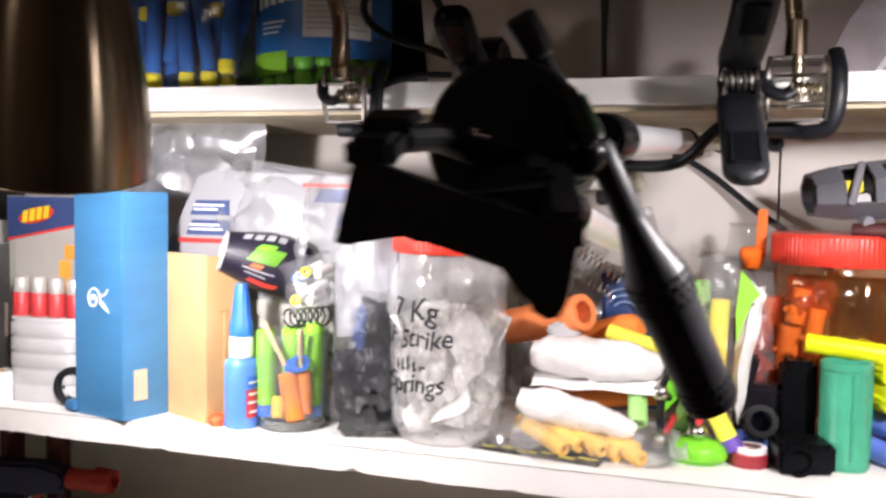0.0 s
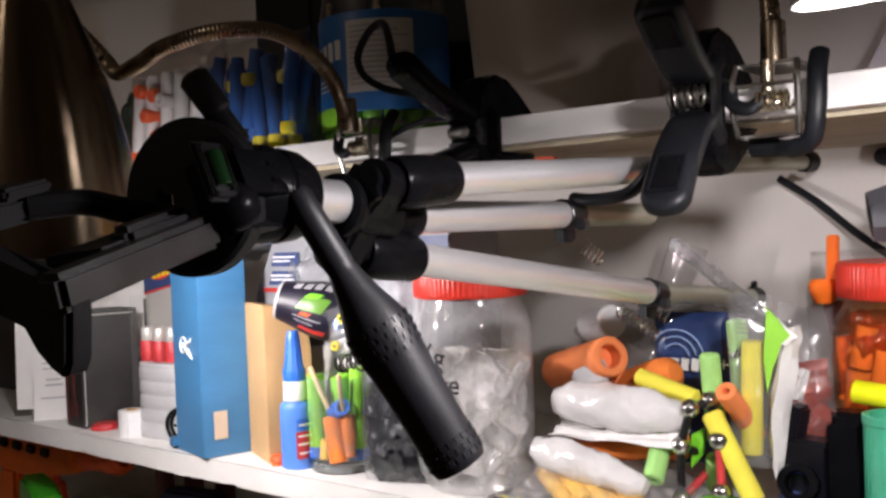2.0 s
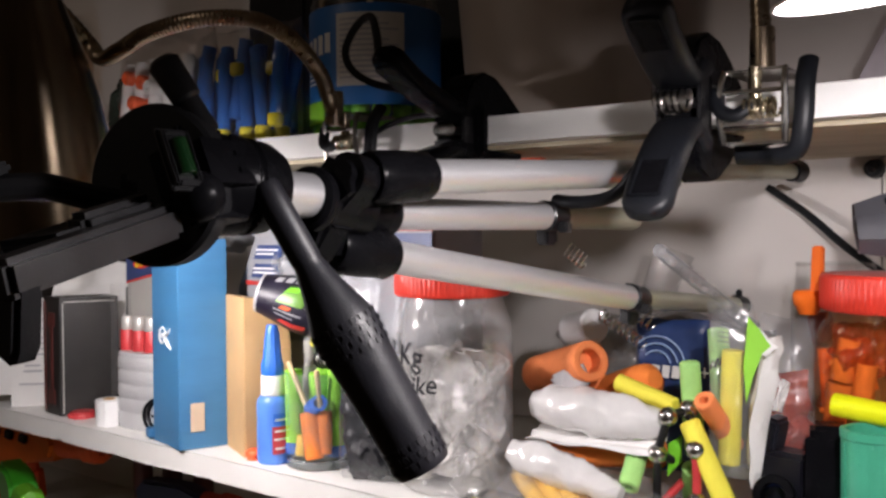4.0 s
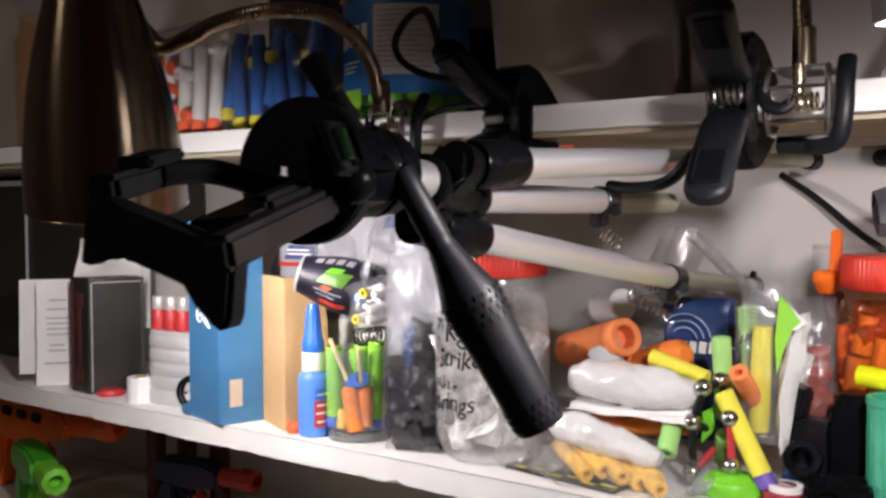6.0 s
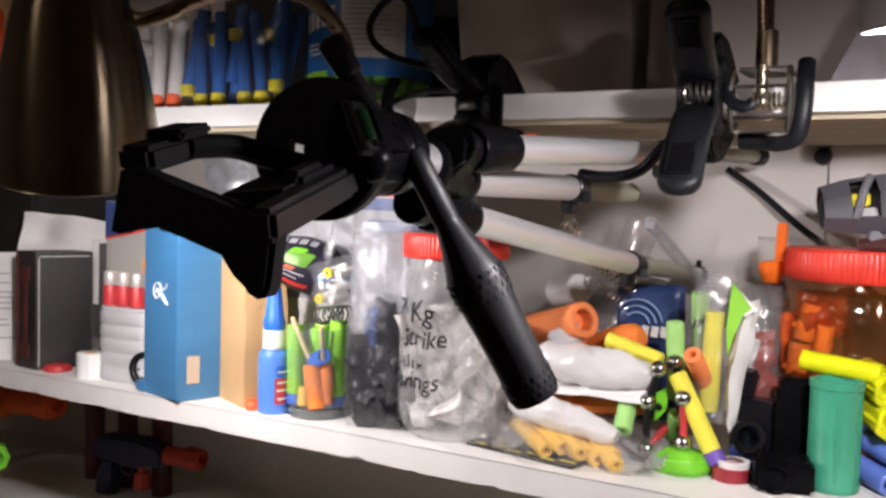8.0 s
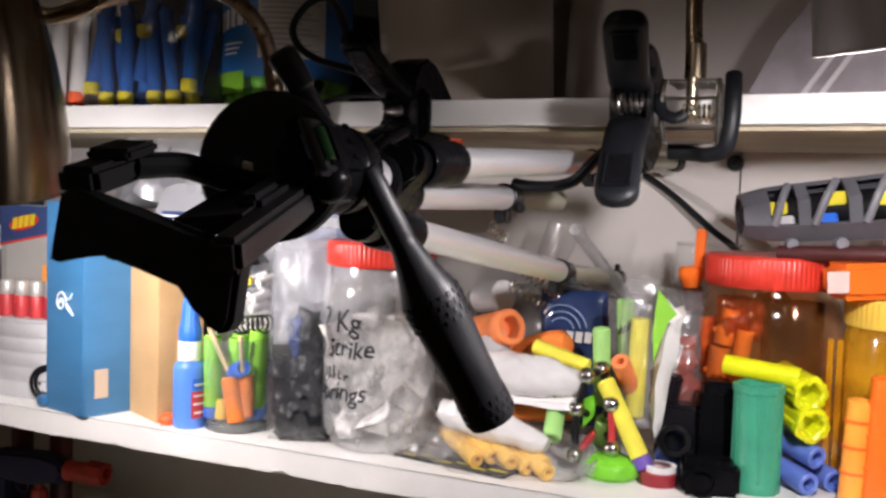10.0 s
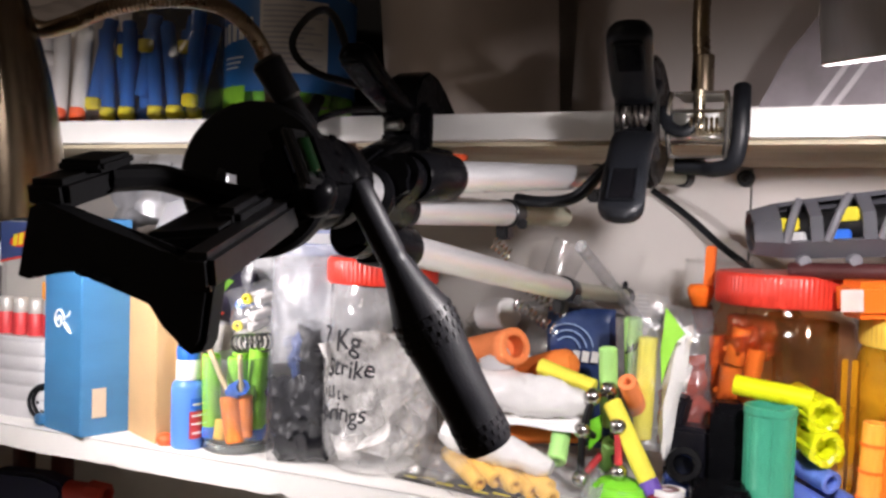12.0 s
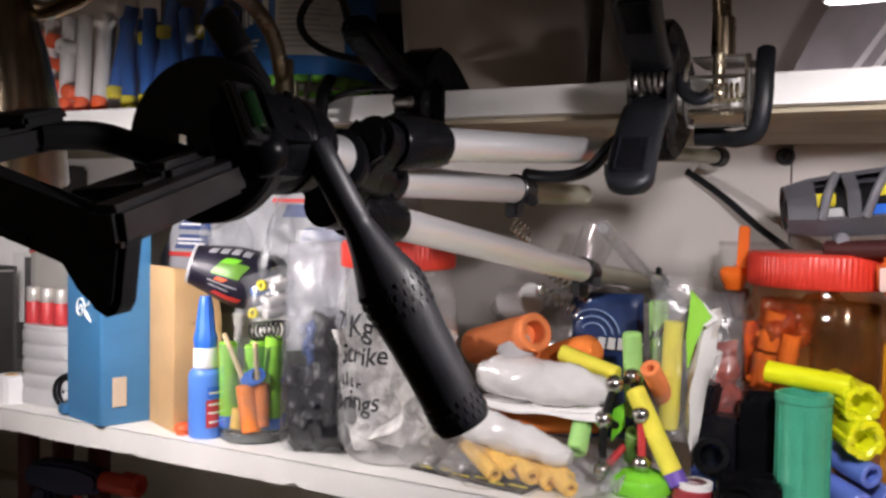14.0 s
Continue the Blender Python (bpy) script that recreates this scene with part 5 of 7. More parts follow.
part("springs", bm, STEEL, t, "thin steel springs in the jar")


def writing(words, size):
    cu = bpy.data.curves.new("writing", "FONT")
    cu.body, cu.size, cu.extrude, cu.align_x = words, size, 0.0, "LEFT"
    cu.offset, cu.shear = 0.00012, 0.12
    ob = bpy.data.objects.new("writing", cu)
    me = bpy.data.meshes.new_from_object(ob)
    bm = B()
    bm.from_mesh(me)
    bpy.data.objects.remove(ob)
    bpy.data.curves.remove(cu)
    bpy.data.meshes.remove(me)
    return bm


MARKER = mat("black_marker", (0.012, 0.012, 0.016), 0.4, vary=0.2)
for words, z, sz, start in (("7 Kg", 0.0890, 0.0190, -132), ("F Strike", 0.0705, 0.0165, -140), ("", 0.0540, 0.0130, -138), ("Springs", 0.0390, 0.0160, -140)):
    if not words:
        bm = B()
        for k, (w, h) in enumerate(((0.9, 8), (2.4, 5.5), (2.6, 6), (2.2, 7.5), (2.4, 5), (3.6, 1.4))):
            a = -134 + k * 7.0
            wrap(bm, (JC.x, JC.y), 0.0429, a, a + 2.2, Z + z, Z + z + h * 0.0013, 2)
            wrap(bm, (JC.x, JC.y), 0.0429, a, a + w * 1.6, Z + z + 0.002 * (k % 2), Z + z + 0.002 * (k % 2) + 0.0016, 3)
    else:
        bm = writing(words, sz)
        bmesh.ops.triangulate(bm, faces=bm.faces)
        bmesh.ops.subdivide_edges(bm, edges=[e for e in bm.edges if e.calc_length() > 0.003], cuts=2)
        for v in bm.verts:
            wob = noise.noise_vector(Vector((v.co.x * 160, v.co.y * 160, z * 90))) * 0.0006
            a = radians(start) + (v.co.x * 1.06 + wob.x) / 0.0429
            h = v.co.y * 1.12 + wob.y + 0.0012 * math.sin(v.co.x * 300)
            v.co = Vector((JC.x + 0.0429 * math.cos(a), JC.y + 0.0429 * math.sin(a), Z + z + h))
    part("handwriting", bm, MARKER, t, "black marker handwriting")


# ---- heap of darts beside the jar ----
foam_dart((-0.1700, 0.690, 1.272), (-0.1040, 0.6500, 1.2925), 0.0138, FOAM_O, "thick pale orange foam dart with an open end", 0.58, None, "thick darts")
foam_dart((-0.125, 0.690, 1.270), (-0.120, 0.676, 1.279), 0.0110, FOAM_O, "thick pale orange foam dart", 0.5, None, "thick darts")
bm = B()
p0, p1 = Vector((-0.116, 0.690, 1.262)), Vector((-0.070, 0.667, 1.2800))
n = (p1 - p0).length
lathe(bm, [(0, 0), (0.0125, 0), (0.0130, 0.002), (0.0130, n * 0.8), (0.0115, n), (0.0060, n + 0.006), (0, n + 0.007)], along(p0, p1), 24)
solid("foam_dart", bm, FOAM_DO, p0, "thick deep orange foam dart with a rounded end", "foam dart", "thick darts")
bm = B()
box(bm, (0.024, 0.008, 0.016), pose(-0.118, 0.648, 1.2790, 0, -28, 20), 0.002)
solid("grey_clip", bm, GREY_PL, (-0.118, 0.648, 1.27), "small grey plastic wedge among the darts", "clip")
foam_dart((-0.0460, 0.652, 1.2680), (-0.0880, 0.657, 1.2790), 0.0058, FOAM_Y, "yellow foam dart lying in the heap", 0.35)
foam_dart((-0.130, 0.640, 1.2300), (-0.052, 0.648, 1.2390), 0.0095, FOAM_DO, "deep orange foam dart under the white bags", 0.4)


def roll_bag(p0, p1, r, seed, label):
    """A rolled white bag of darts with a twisted end."""
    p0, p1 = Vector(p0), Vector(p1)
    t = thing("white_bag", p0.lerp(p1, 0.5) - Vector((0, 0, r)), label, "bag", "rolled white bags")
    m = frame3(p0.lerp(p1, 0.5), p1 - p0, Vector((0.2, 0.3, 1)))
    bm = B()
    n = (p1 - p0).length
    rings = []
    for i in range(29):
        s = i / 28
        f = r * max(0.03, math.sin(math.pi * (0.06 + 0.90 * s)) ** 0.36 * (1.04 - 0.20 * s))
        ring = []
        for k in range(24):
            q = 2 * math.pi * k / 24
            p = Vector(((s - 0.5) * n * 1.10, f * math.cos(q), 0.94 * f * math.sin(q)))
            p += noise.noise_vector(p * 75 + Vector((seed, 0, 0))) * 0.0028 + noise.noise_vector(p * 210 + Vector((0, seed, 0))) * 0.0011
            ring.append(bm.verts.new(m @ p))
        rings.append(ring)
    for i in range(28):
        for k in range(24):
            bm.faces.new((rings[i][k], rings[i][(k + 1) % 24], rings[i + 1][(k + 1) % 24], rings[i + 1][k]))
    bm.faces.new(rings[0])
    bm.faces.new(rings[-1])
    part("film", bm, C_WHITE, t, "glossy white wrapping film")
    for k in range(5):
        a = 2 * math.pi * k / 5
        off = m.to_3x3() @ Vector((0, 0.40 * r * math.cos(a), 0.34 * r * math.sin(a)))
        bm = B()
        rod(bm, p0.lerp(p1, 0.18) + off, p0.lerp(p1, 0.72) + off, 0.0042, seg=14)
        part("dart", bm, FOAM_W, t)
    return t


roll_bag((-0.1340, 0.6360, 1.2630), (-0.0480, 0.6360, 1.2600), 0.0158, 61, "rolled white plastic bag full of white darts")
roll_bag((-0.1385, 0.6120, 1.2340), (-0.0640, 0.6080, 1.2210), 0.0125, 64, "rolled white plastic bag of darts leaning on the shelf")
bm = B()
sheet(bm, 0.090, 0.022, frame3((-0.092, 0.632, 1.2445), Vector((1, 0.05, 0.02)), Vector((0, 1, 0.3))), 14, 0.005)
solid("paper_strip", bm, PAPER, (-0.092, 0.632, 1.238), "white folded paper strip between the bags", "paper")
random.seed(11)
for k in range(7):
    x, z = -0.118 + 0.0085 * k, 1.2065 + 0.003 * (k % 2) - 0.0002 * k
    foam_dart((x - 0.026, 0.622 + 0.004 * (k % 2), z + 0.010), (x + 0.012 + 0.002 * (k % 3), 0.5930 + 0.004 * (k % 3), z), 0.0056, FOAM_AMBER, "amber foam dart in a clear bag", 0.4, None, "amber darts")
bm = B()
pillow(bm, 0.110, 0.060, 0.030, frame3((-0.090, 0.610, 1.2125), Vector((1, 0.1, -0.02)), Vector((-0.1, 1, 0.12))), 71, 0.004)
t = thing("clear_bag", (-0.09, 0.61, Z), "clear plastic bag round amber darts, flat on the shelf", "bag", "clear bags")
part("film", bm, C_BAG, t)
bm = B()
sheet(bm, 0.012, 0.050, frame3((-0.034, 0.616, 1.2110), Vector((1, 0.1, -0.02)), Vector((-0.1, 1, 0.12))), 72, 0.002)
part("seal", bm, C_FOG, t)
bm = B()
pillow(bm, 0.060, 0.050, 0.024, frame3((-0.145, 0.612, 1.2135), Vector((1, -0.2, 0)), Vector((0, 1, 0.2))), 74, 0.007)
solid("clear_bag", bm, C_CRUMPLE, (-0.145, 0.612, Z), "empty crumpled clear bag beside the jar", "bag", "clear bags")
t = thing("card_strip", (-0.125, 0.600, Z), "black card strip with yellow print lying on the shelf", "card")
bm = B()
box(bm, (0.090, 0.030, 0.0020), pose(-0.125, 0.604, Z + 0.0011, 0, 0, -9), 0.0004)
part("card", bm, BLACK_CARD, t)
bm = B()
for k in range(6):
    box(bm, (0.009 + 0.002 * (k % 3), 0.0022, 0.0004), pose(-0.160 + 0.014 * k, 0.5985 - 0.0021 * k + 0.004 * (k % 2), Z + 0.0024, 0, 0, -9))
part("print", bm, TIP_Y, t, "bars of yellow print")

# upright darts
foam_dart((-0.0370, 0.662, 1.2400), (-0.0390, 0.658, 1.2965), 0.0064, FOAM_PALE, "pale green foam dart standing in the heap", 0.0)
t = foam_dart((-0.0225, 0.672, 1.2600), (-0.0245, 0.668, 1.3175), 0.0064, FOAM_PALE, "pale green foam dart with dark print", 0.0)
bm = B()
for k in range(3):
    box(bm, (0.0014, 0.0012, 0.006), pose(-0.0262 + 0.0030 * k, 0.6622, 1.2950 + 0.0015 * k, 0, 20, 0))
part("print", bm, MARKER, t)
foam_dart((-0.0140, 0.668, 1.2450), (-0.0187, 0.630, 1.2790), 0.0064, FOAM_O, "pale orange foam dart with an open end", 0.38)
foam_dart((-0.0640, 0.640, 1.2440), (-0.0607, 0.616, 1.2225), 0.0066, FOAM_PALE, "pale green foam dart lying end on", 0.38)
foam_dart((-0.0015, 0.627, 1.2150), (-0.0295, 0.634, 1.2640), 0.0064, FOAM_Y, "yellow foam dart leaning, with a purple collar", 0.0, PURPLE)
foam_dart((-0.036, 0.655, 1.212), (-0.030, 0.640, 1.235), 0.006, FOAM_PALE, "pale green dart stub deep in the heap", 0.3)
# yellow darts in a hanging clear pack
t = thing("dart_sleeve", (-0.010, 0.655, 1.235), "clear zip sleeve with a long yellow dart inside", "bag")
bm = B()
rod(bm, (-0.0130, 0.656, 1.2360), (-0.0105, 0.656, 1.3060), 0.0066, seg=18)
part("dart", bm, FOAM_Y, t)
bm = B()
pillow(bm, 0.026, 0.108, 0.014, frame3((-0.0110, 0.653, 1.2820), Vector((1, 0.2, 0.0)), Vector((0.05, 0.08, 1))), 81, 0.003, 14, 30, 0.4, 50)
part("film", bm, C_BAG, t)
bm = B()
for k in range(9):
    box(bm, (0.008, 0.002, 0.0012), pose(-0.0125, 0.646, 1.3120 + 0.0028 * k, 0, 6, 10), 0.0004)
part("zip", bm, C_BAG, t)
# folded green and white wrapper
t = thing("paper_wrapper", (0.004, 0.648, 1.222), "crumpled paper wrapper, white outside and lime inside", "wrapper")
bm = B()
line = smooth_line([(0.0150, 0.650, 1.3160), (0.0118, 0.650, 1.3050), (0.0082, 0.650, 1.2850), (0.0045, 0.649, 1.2600), (0.0032, 0.648, 1.2350), (0.0036, 0.648, 1.2220)], 8)
rows = []
for i, q in enumerate(line):
    s = i / (len(line) - 1)
    wd = (0.0012 + 0.0046 * math.sin(math.pi * min(1.0, 0.10 + s)) ** 0.7)
    off = [(-wd, 0.005), (-wd * 0.3, -0.001 + 0.0015 * math.sin(9 * s)), (wd * 0.5, 0.001), (wd * 1.2, 0.006 + 0.001 * math.sin(14 * s))]
    row = [bm.verts.new(q + Vector((x + 0.0006 * math.sin(21 * s + x * 900), y, 0.001 * math.sin(17 * s + 400 * x)))) for x, y in off]
    row += [bm.verts.new(v.co + Vector((0, 0.0006, 0))) for v in reversed(row)]
    rows.append(row)
for a, b in zip(rows, rows[1:]):
    for k in range(8):
        bm.faces.new((a[k], a[(k + 1) % 8], b[(k + 1) % 8], b[k]))
bm.faces.new(rows[0])
bm.faces.new(rows[-1])
part("outer", bm, PAPER, t)
lf = frame3((0.0040, 0.6460, 1.3100), Vector((1, 0.06, 0.0)), Vector((0, 0, 1)))
bm = B()
slab(bm, [(-0.002, 0.018), (0.004, 0.0115), (0.009, 0.004), (0.0115, 0.0015), (0.006, -0.004), (0.001, -0.018), (-0.003, -0.034), (-0.0045, -0.012), (-0.003, 0.004)], 0.0008, lf, 0.0002)
part("inner", bm, FOAM_G, t, "lime green inside")
bm = B()
slab(bm, [(0.004, 0.0125), (0.0100, 0.0055), (0.0155, 0.0010), (0.0085, -0.0050), (0.006, -0.0040), (0.0115, 0.0015), (0.009, 0.0045)], 0.0010, lf @ pose(0, 0, 0.0004))
part("torn_edge", bm, PAPER, t)
bm = B()
pillow(bm, 0.034, 0.112, 0.020, frame3((0.0095, 0.692, 1.2680), Vector((1, 0.1, 0.0)), Vector((0.02, 0.1, 1))), 84, 0.005)
t = thing("clear_bag", (0.018, 0.69, 1.212), "clear bag with dark orange bits, standing by the jar", "bag", "clear bags")
part("film", bm, C_BAG, t)
RUST_BIT = mat("dark_orange_scrap", (0.30, 0.028, 0.008), 0.4, vary=0.25)
bm = B()
pillow(bm, 0.030, 0.058, 0.014, frame3((0.0070, 0.694, 1.2590), Vector((1, 0.1, 0.05)), Vector((0.05, 0.1, 1))), 87, 0.006, 18, 28, 0.4, 70)
part("red_scrap", bm, RUST_BIT, t, "crumpled dark red scrap")
for k, (x, z, w, h, q) in enumerate(((0.003, 1.292, 0.007, 0.022, 30), (0.010, 1.276, 0.006, 0.020, -25))):
    bm = B()
    sheet(bm, w, h, frame3((x, 0.6835, z), Vector((1, 0.1, q * 0.01)), Vector((-q * 0.01, 0.1, 1))), 90 + k, 0.006, 8)
    part("pale_scrap", bm, C_WHITE, t, "torn pale scrap")
bm = B()
box(bm, (0.013, 0.010, 0.012), pose(-0.002, 0.692, 1.2480, 10, 25, 12), 0.003)
part("orange_bit", bm, ORANGE_PL, t, "small orange plastic bit")

# magnet toy: rods and balls on a lime base
t = thing("magnet_toy", (-0.0215, 0.6290, Z), "lime round base carrying black magnet rods and steel balls", "magnet toy")
bm = B()
lathe(bm, [(0, 0), (0.0170, 0), (0.0196, 0.003), (0.0200, 0.007), (0.0182, 0.0108), (0.0150, 0.0122), (0.0142, 0.0120), (0.0120, 0.0136), (0, 0.0140)], Matrix.Translation((-0.0215, 0.6270, Z)), 40)
part("base", bm, LIME_PL, t, "lime plastic disc base")
nodes = [(-0.0410, 0.6300, 1.2662), (-0.0475, 0.6290, 1.2428), (-0.0228, 0.6280, 1.2487), (-0.0465, 0.6260, 1.2105), (-0.0210, 0.6260, 1.2185), (-0.0340, 0.645, 1.2690), (-0.034, 0.655, 1.2300)]
for p in nodes:
    bm = B()
    ball(bm, p, 0.0060, 24)
    part("steel_ball", bm, CHROME_BALL, t, "dull steel ball")
for i, j in ((0, 1), (1, 3), (0, 5), (2, 4), (2, 5), (3, 6), (4, 6), (1, 6), (2, 6)):
    bm = B()
    p, q = Vector(nodes[i]), Vector(nodes[j])
    rod(bm, p.lerp(q, 0.12), p.lerp(q, 0.88), 0.0026, seg=12)
    part("magnet_rod", bm, BLACK if (i + j) % 3 else RED_DULL, t)
bm = B()
slab(bm, [(-0.006, -0.012), (0.004, -0.004), (0.007, 0.012), (-0.002, 0.008)], 0.003, frame3((-0.0415, 0.640, 1.2400), Vector((1, 0, 0.2)), Vector((0, 0.1, 1))), 0.0005)
solid("toy_leaf", bm, LIME_PL, (-0.0415, 0.64, 1.228), "small lime plastic blade among the rods", "toy piece")
t = thing("round_cap", (0.0110, 0.6260, Z), "red cap with a white rim lying in front", "cap")
bm = B()
lathe(bm, [(0, 0), (0.0120, 0), (0.0128, 0.003), (0.0120, 0.0085), (0, 0.0090)], pose(0.0110, 0.6260, Z, 0, 0, 0), 28)
part("cap", bm, mat("maroon_plastic", (0.26, 0.02, 0.03), 0.4), t)
bm = B()
lathe(bm, [(0.0070, 0.0085), (0.0105, 0.0085), (0.0105, 0.0125), (0.0070, 0.0125)], pose(0.0120, 0.6270, Z, 0, 0, 0), 24)
part("rim", bm, WHITE_PL, t)

# ---- right-hand group ----
t = thing("black_block", (0.0415, 0.6230, Z), "black plastic block with a round hole in its face", "block")
bm = B()
box(bm, (0.036, 0.030, 0.020), pose(0.0430, 0.6270, Z + 0.0102, 0, 0, 14), 0.0025)
part("body", bm, DEEP_BLACK, t)
bm = B()
lathe(bm, [(0.0078, 0.0), (0.0098, 0.0), (0.0098, 0.004), (0.0078, 0.004), (0.0070, -0.012), (0, -0.012)], pose(0.0405, 0.6115, Z + 0.0098, 90, 0, 14), 28)
part("hole_ring", bm, DEEP_BLACK, t)
bm = B()
lathe(bm, [(0.0060, 0), (0.0110, 0), (0.0118, 0.002), (0.0118, 0.012), (0.0110, 0.014), (0.0070, 0.014), (0.0060, 0.012), (0.0060, 0)], pose(0.0165, 0.652, Z + 0.022, 70, 0, 10), 28)
solid("black_ring", bm, DEEP_BLACK, (0.0165, 0.652, Z + 0.008), "black round plastic ring", "ring")
bm = B()
box(bm, (0.020, 0.016, 0.014), pose(0.012, 0.660, Z + 0.0072, 0, 0, 20), 0.002)
solid("blue_block", bm, CORN, (0.012, 0.66, Z), "small blue plastic block behind the cap", "block")
bm = B()
box(bm, (0.032, 0.020, 0.046), pose(0.017, 0.672, Z + 0.0232, 0, 0, -10), 0.003)
box(bm, (0.010, 0.016, 0.020), pose(0.010, 0.670, Z + 0.0560, 0, 12, -10), 0.002)
solid("dark_block", bm, NAVY_PL, (0.018, 0.678, Z), "dark plastic part among the clutter", "block")
bm = B()
box(bm, (0.0215, 0.020, 0.0655), pose(0.0420, 0.668, Z + 0.0330, 0, 0, 16), 0.003)
box(bm, (0.016, 0.003, 0.050), pose(0.0395, 0.6580, Z + 0.034, 0, 0, 16), 0.001)
solid("black_bar", bm, DEEP_BLACK, (0.042, 0.668, Z), "upright black plastic magazine with a glossy face", "magazine")
t = thing("green_tube", (0.0705, 0.6440, Z), "six-sided translucent green plastic tube standing up", "tube")
bm = B()
vs = lathe(bm, [(0, 0), (0.0156, 0), (0.0162, 0.001), (0.0162, 0.0060), (0.0158, 0.0066), (0.0158, 0.0650), (0.0165, 0.0658), (0.0165, 0.0702), (0.0150, 0.0708), (0.0135, 0.0700), (0.0135, 0.0560), (0, 0.0560)], None, 72)
for v in vs:
    q = math.atan2(v.co.y, v.co.x)
    v.co.xy *= 0.955 + 0.045 * abs(math.cos(3 * q)) ** 0.5
bmesh.ops.transform(bm, matrix=pose(0.0705, 0.6440, Z, 0, 0, 12), verts=vs)
part("body", bm, TEAL, t)
for k in range(6):
    a = radians(12 + 30 + 60 * k)
    bm = B()
    box(bm, (0.0022, 0.0030, 0.0560), pose(0.0705 + 0.0153 * math.cos(a), 0.6440 + 0.0153 * math.sin(a), Z + 0.0360, 0, 0, math.degrees(a)), 0.0007)
    part("rib", bm, TEAL, t)
bm = B()
for z in (0.018, 0.036, 0.054):
    box(bm, (0.006, 0.002, 0.003), pose(0.0690, 0.6298, Z + z, 0, 0, 12), 0.0006)
part("lug", bm, TEAL, t)

t = thing("yellow_twin_tube", (0.078, 0.668, Z + 0.03), "neon yellow twin barrel lying on blue darts", "toy part")
bm = B()
pipe(bm, (0.0460, 0.662, 1.2785), (0.0950, 0.656, 1.2745), 0.0068, 0.005, 0.01, 20)
part("thin_barrel", bm, NEON, t)
for k, (p0, p1) in enumerate((((0.0800, 0.688, 1.2690), (0.1020, 0.652, 1.2650)), ((0.0820, 0.686, 1.2500), (0.1040, 0.650, 1.2450)))):
    bm = B()
    ln = (Vector(p1) - Vector(p0)).length
    vs = lathe(bm, [(0, 0), (0.0105, 0), (0.0116, 0.002), (0.0120, ln - 0.005), (0.0126, ln - 0.003), (0.0122, ln), (0.0094, ln + 0.0008), (0.0072, ln - 0.001), (0.0064, ln - 0.012), (0, ln - 0.012)], None, 60)
    for v in vs:
        q = math.atan2(v.co.y, v.co.x)
        v.co.xy *= 0.95 + 0.07 * math.cos(5 * q + k)
    bmesh.ops.transform(bm, matrix=along(p0, p1), verts=vs)
    mm = along(p0, p1)
    for a in range(5):
        w = 2 * math.pi * (a + 0.5) / 5
        rod(bm, mm @ Vector((0.0092 * math.cos(w), 0.0092 * math.sin(w), ln - 0.020)), mm @ Vector((0.0092 * math.cos(w), 0.0092 * math.sin(w), ln + 0.0012)), 0.0026, seg=12)
    part("barrel", bm, NEON, t)
bm = B()
box(bm, (0.010, 0.030, 0.026), pose(0.0865, 0.672, 1.2570, 0, 0, 28), 0.003)
part("bridge", bm, NEON, t)
for p0, p1 in (((0.0700, 0.690, 1.2320), (0.1080, 0.652, 1.2240)), ((0.0720, 0.684, 1.2120), (0.1040, 0.646, 1.2075)), ((0.0900, 0.700, 1.2110), (0.1190, 0.662, 1.2075))):
    foam_dart(p0, p1, 0.0076, CORN, "cornflower blue plastic dart under the yellow barrels", 0.55, None, "blue darts")

# jar of orange parts with a red lid
OC = Vector((0.0700, 0.7230, Z))
t = thing("plastic_jar", OC, "wide clear jar of orange toy parts with a red lid", "jar")
bm = B()
lathe(bm, [(0, 0.003), (0.038, 0.0), (0.0455, 0.004), (0.0485, 0.014), (0.0498, 0.030), (0.0498, 0.105), (0.0475, 0.117), (0.0430, 0.124), (0.0430, 0.134)], Matrix.Translation(OC), 64)
part("jar_body", bm, C_ORANGE, t, "clear jar body tinted orange")
bm = B()
ribbed(bm, [(0.0435, 0.1290), (0.0460, 0.1290), (0.0466, 0.1300), (0.0466, 0.1310), (0.0466, 0.1490), (0.0466, 0.1500), (0.0455, 0.1515), (0, 0.1515)], 84, 0.0006, 0.1305, 0.1495, Matrix.Translation(OC))
part("lid", bm, RED_PL, t, "red ribbed screw lid")
random.seed(21)
for k, (x, y, z, h, r, q) in enumerate(((-0.034, -0.016, 0.050, 0.034, 0.0085, 4), (-0.036, -0.004, 0.012, 0.040, 0.0090, -6), (-0.020, -0.026, 0.058, 0.040, 0.0060, 8), (-0.018, -0.012, 0.080, 0.032, 0.0075, -10), (-0.026, 0.006, 0.064, 0.040, 0.0080, 6), (-0.006, 0.020, 0.010, 0.060, 0.0095, 3), (-0.022, -0.024, 0.010, 0.042, 0.0080, -4), (-0.040, 0.004, 0.060, 0.042, 0.0075, -5), (-0.030, -0.022, 0.086, 0.026, 0.0070, 12))):
    p = OC + Vector((x, y, z))
    bm = B()
    pipe(bm, p, p + Vector((h * math.sin(radians(q)), 0.002, h * math.cos(radians(q)))), r, r * 0.6, 0.012, 18)
    box(bm, (r * 2.3, r * 0.7, 0.004), Matrix.Translation(p + Vector((0, 0, h * 0.45))) @ pose(0, 0, 0, 0, q, 20 * k), 0.001)
    part("orange_part", bm, ORANGE_PL if k % 2 else FOAM_DO, t, "orange toy part in the jar")
bm = B()
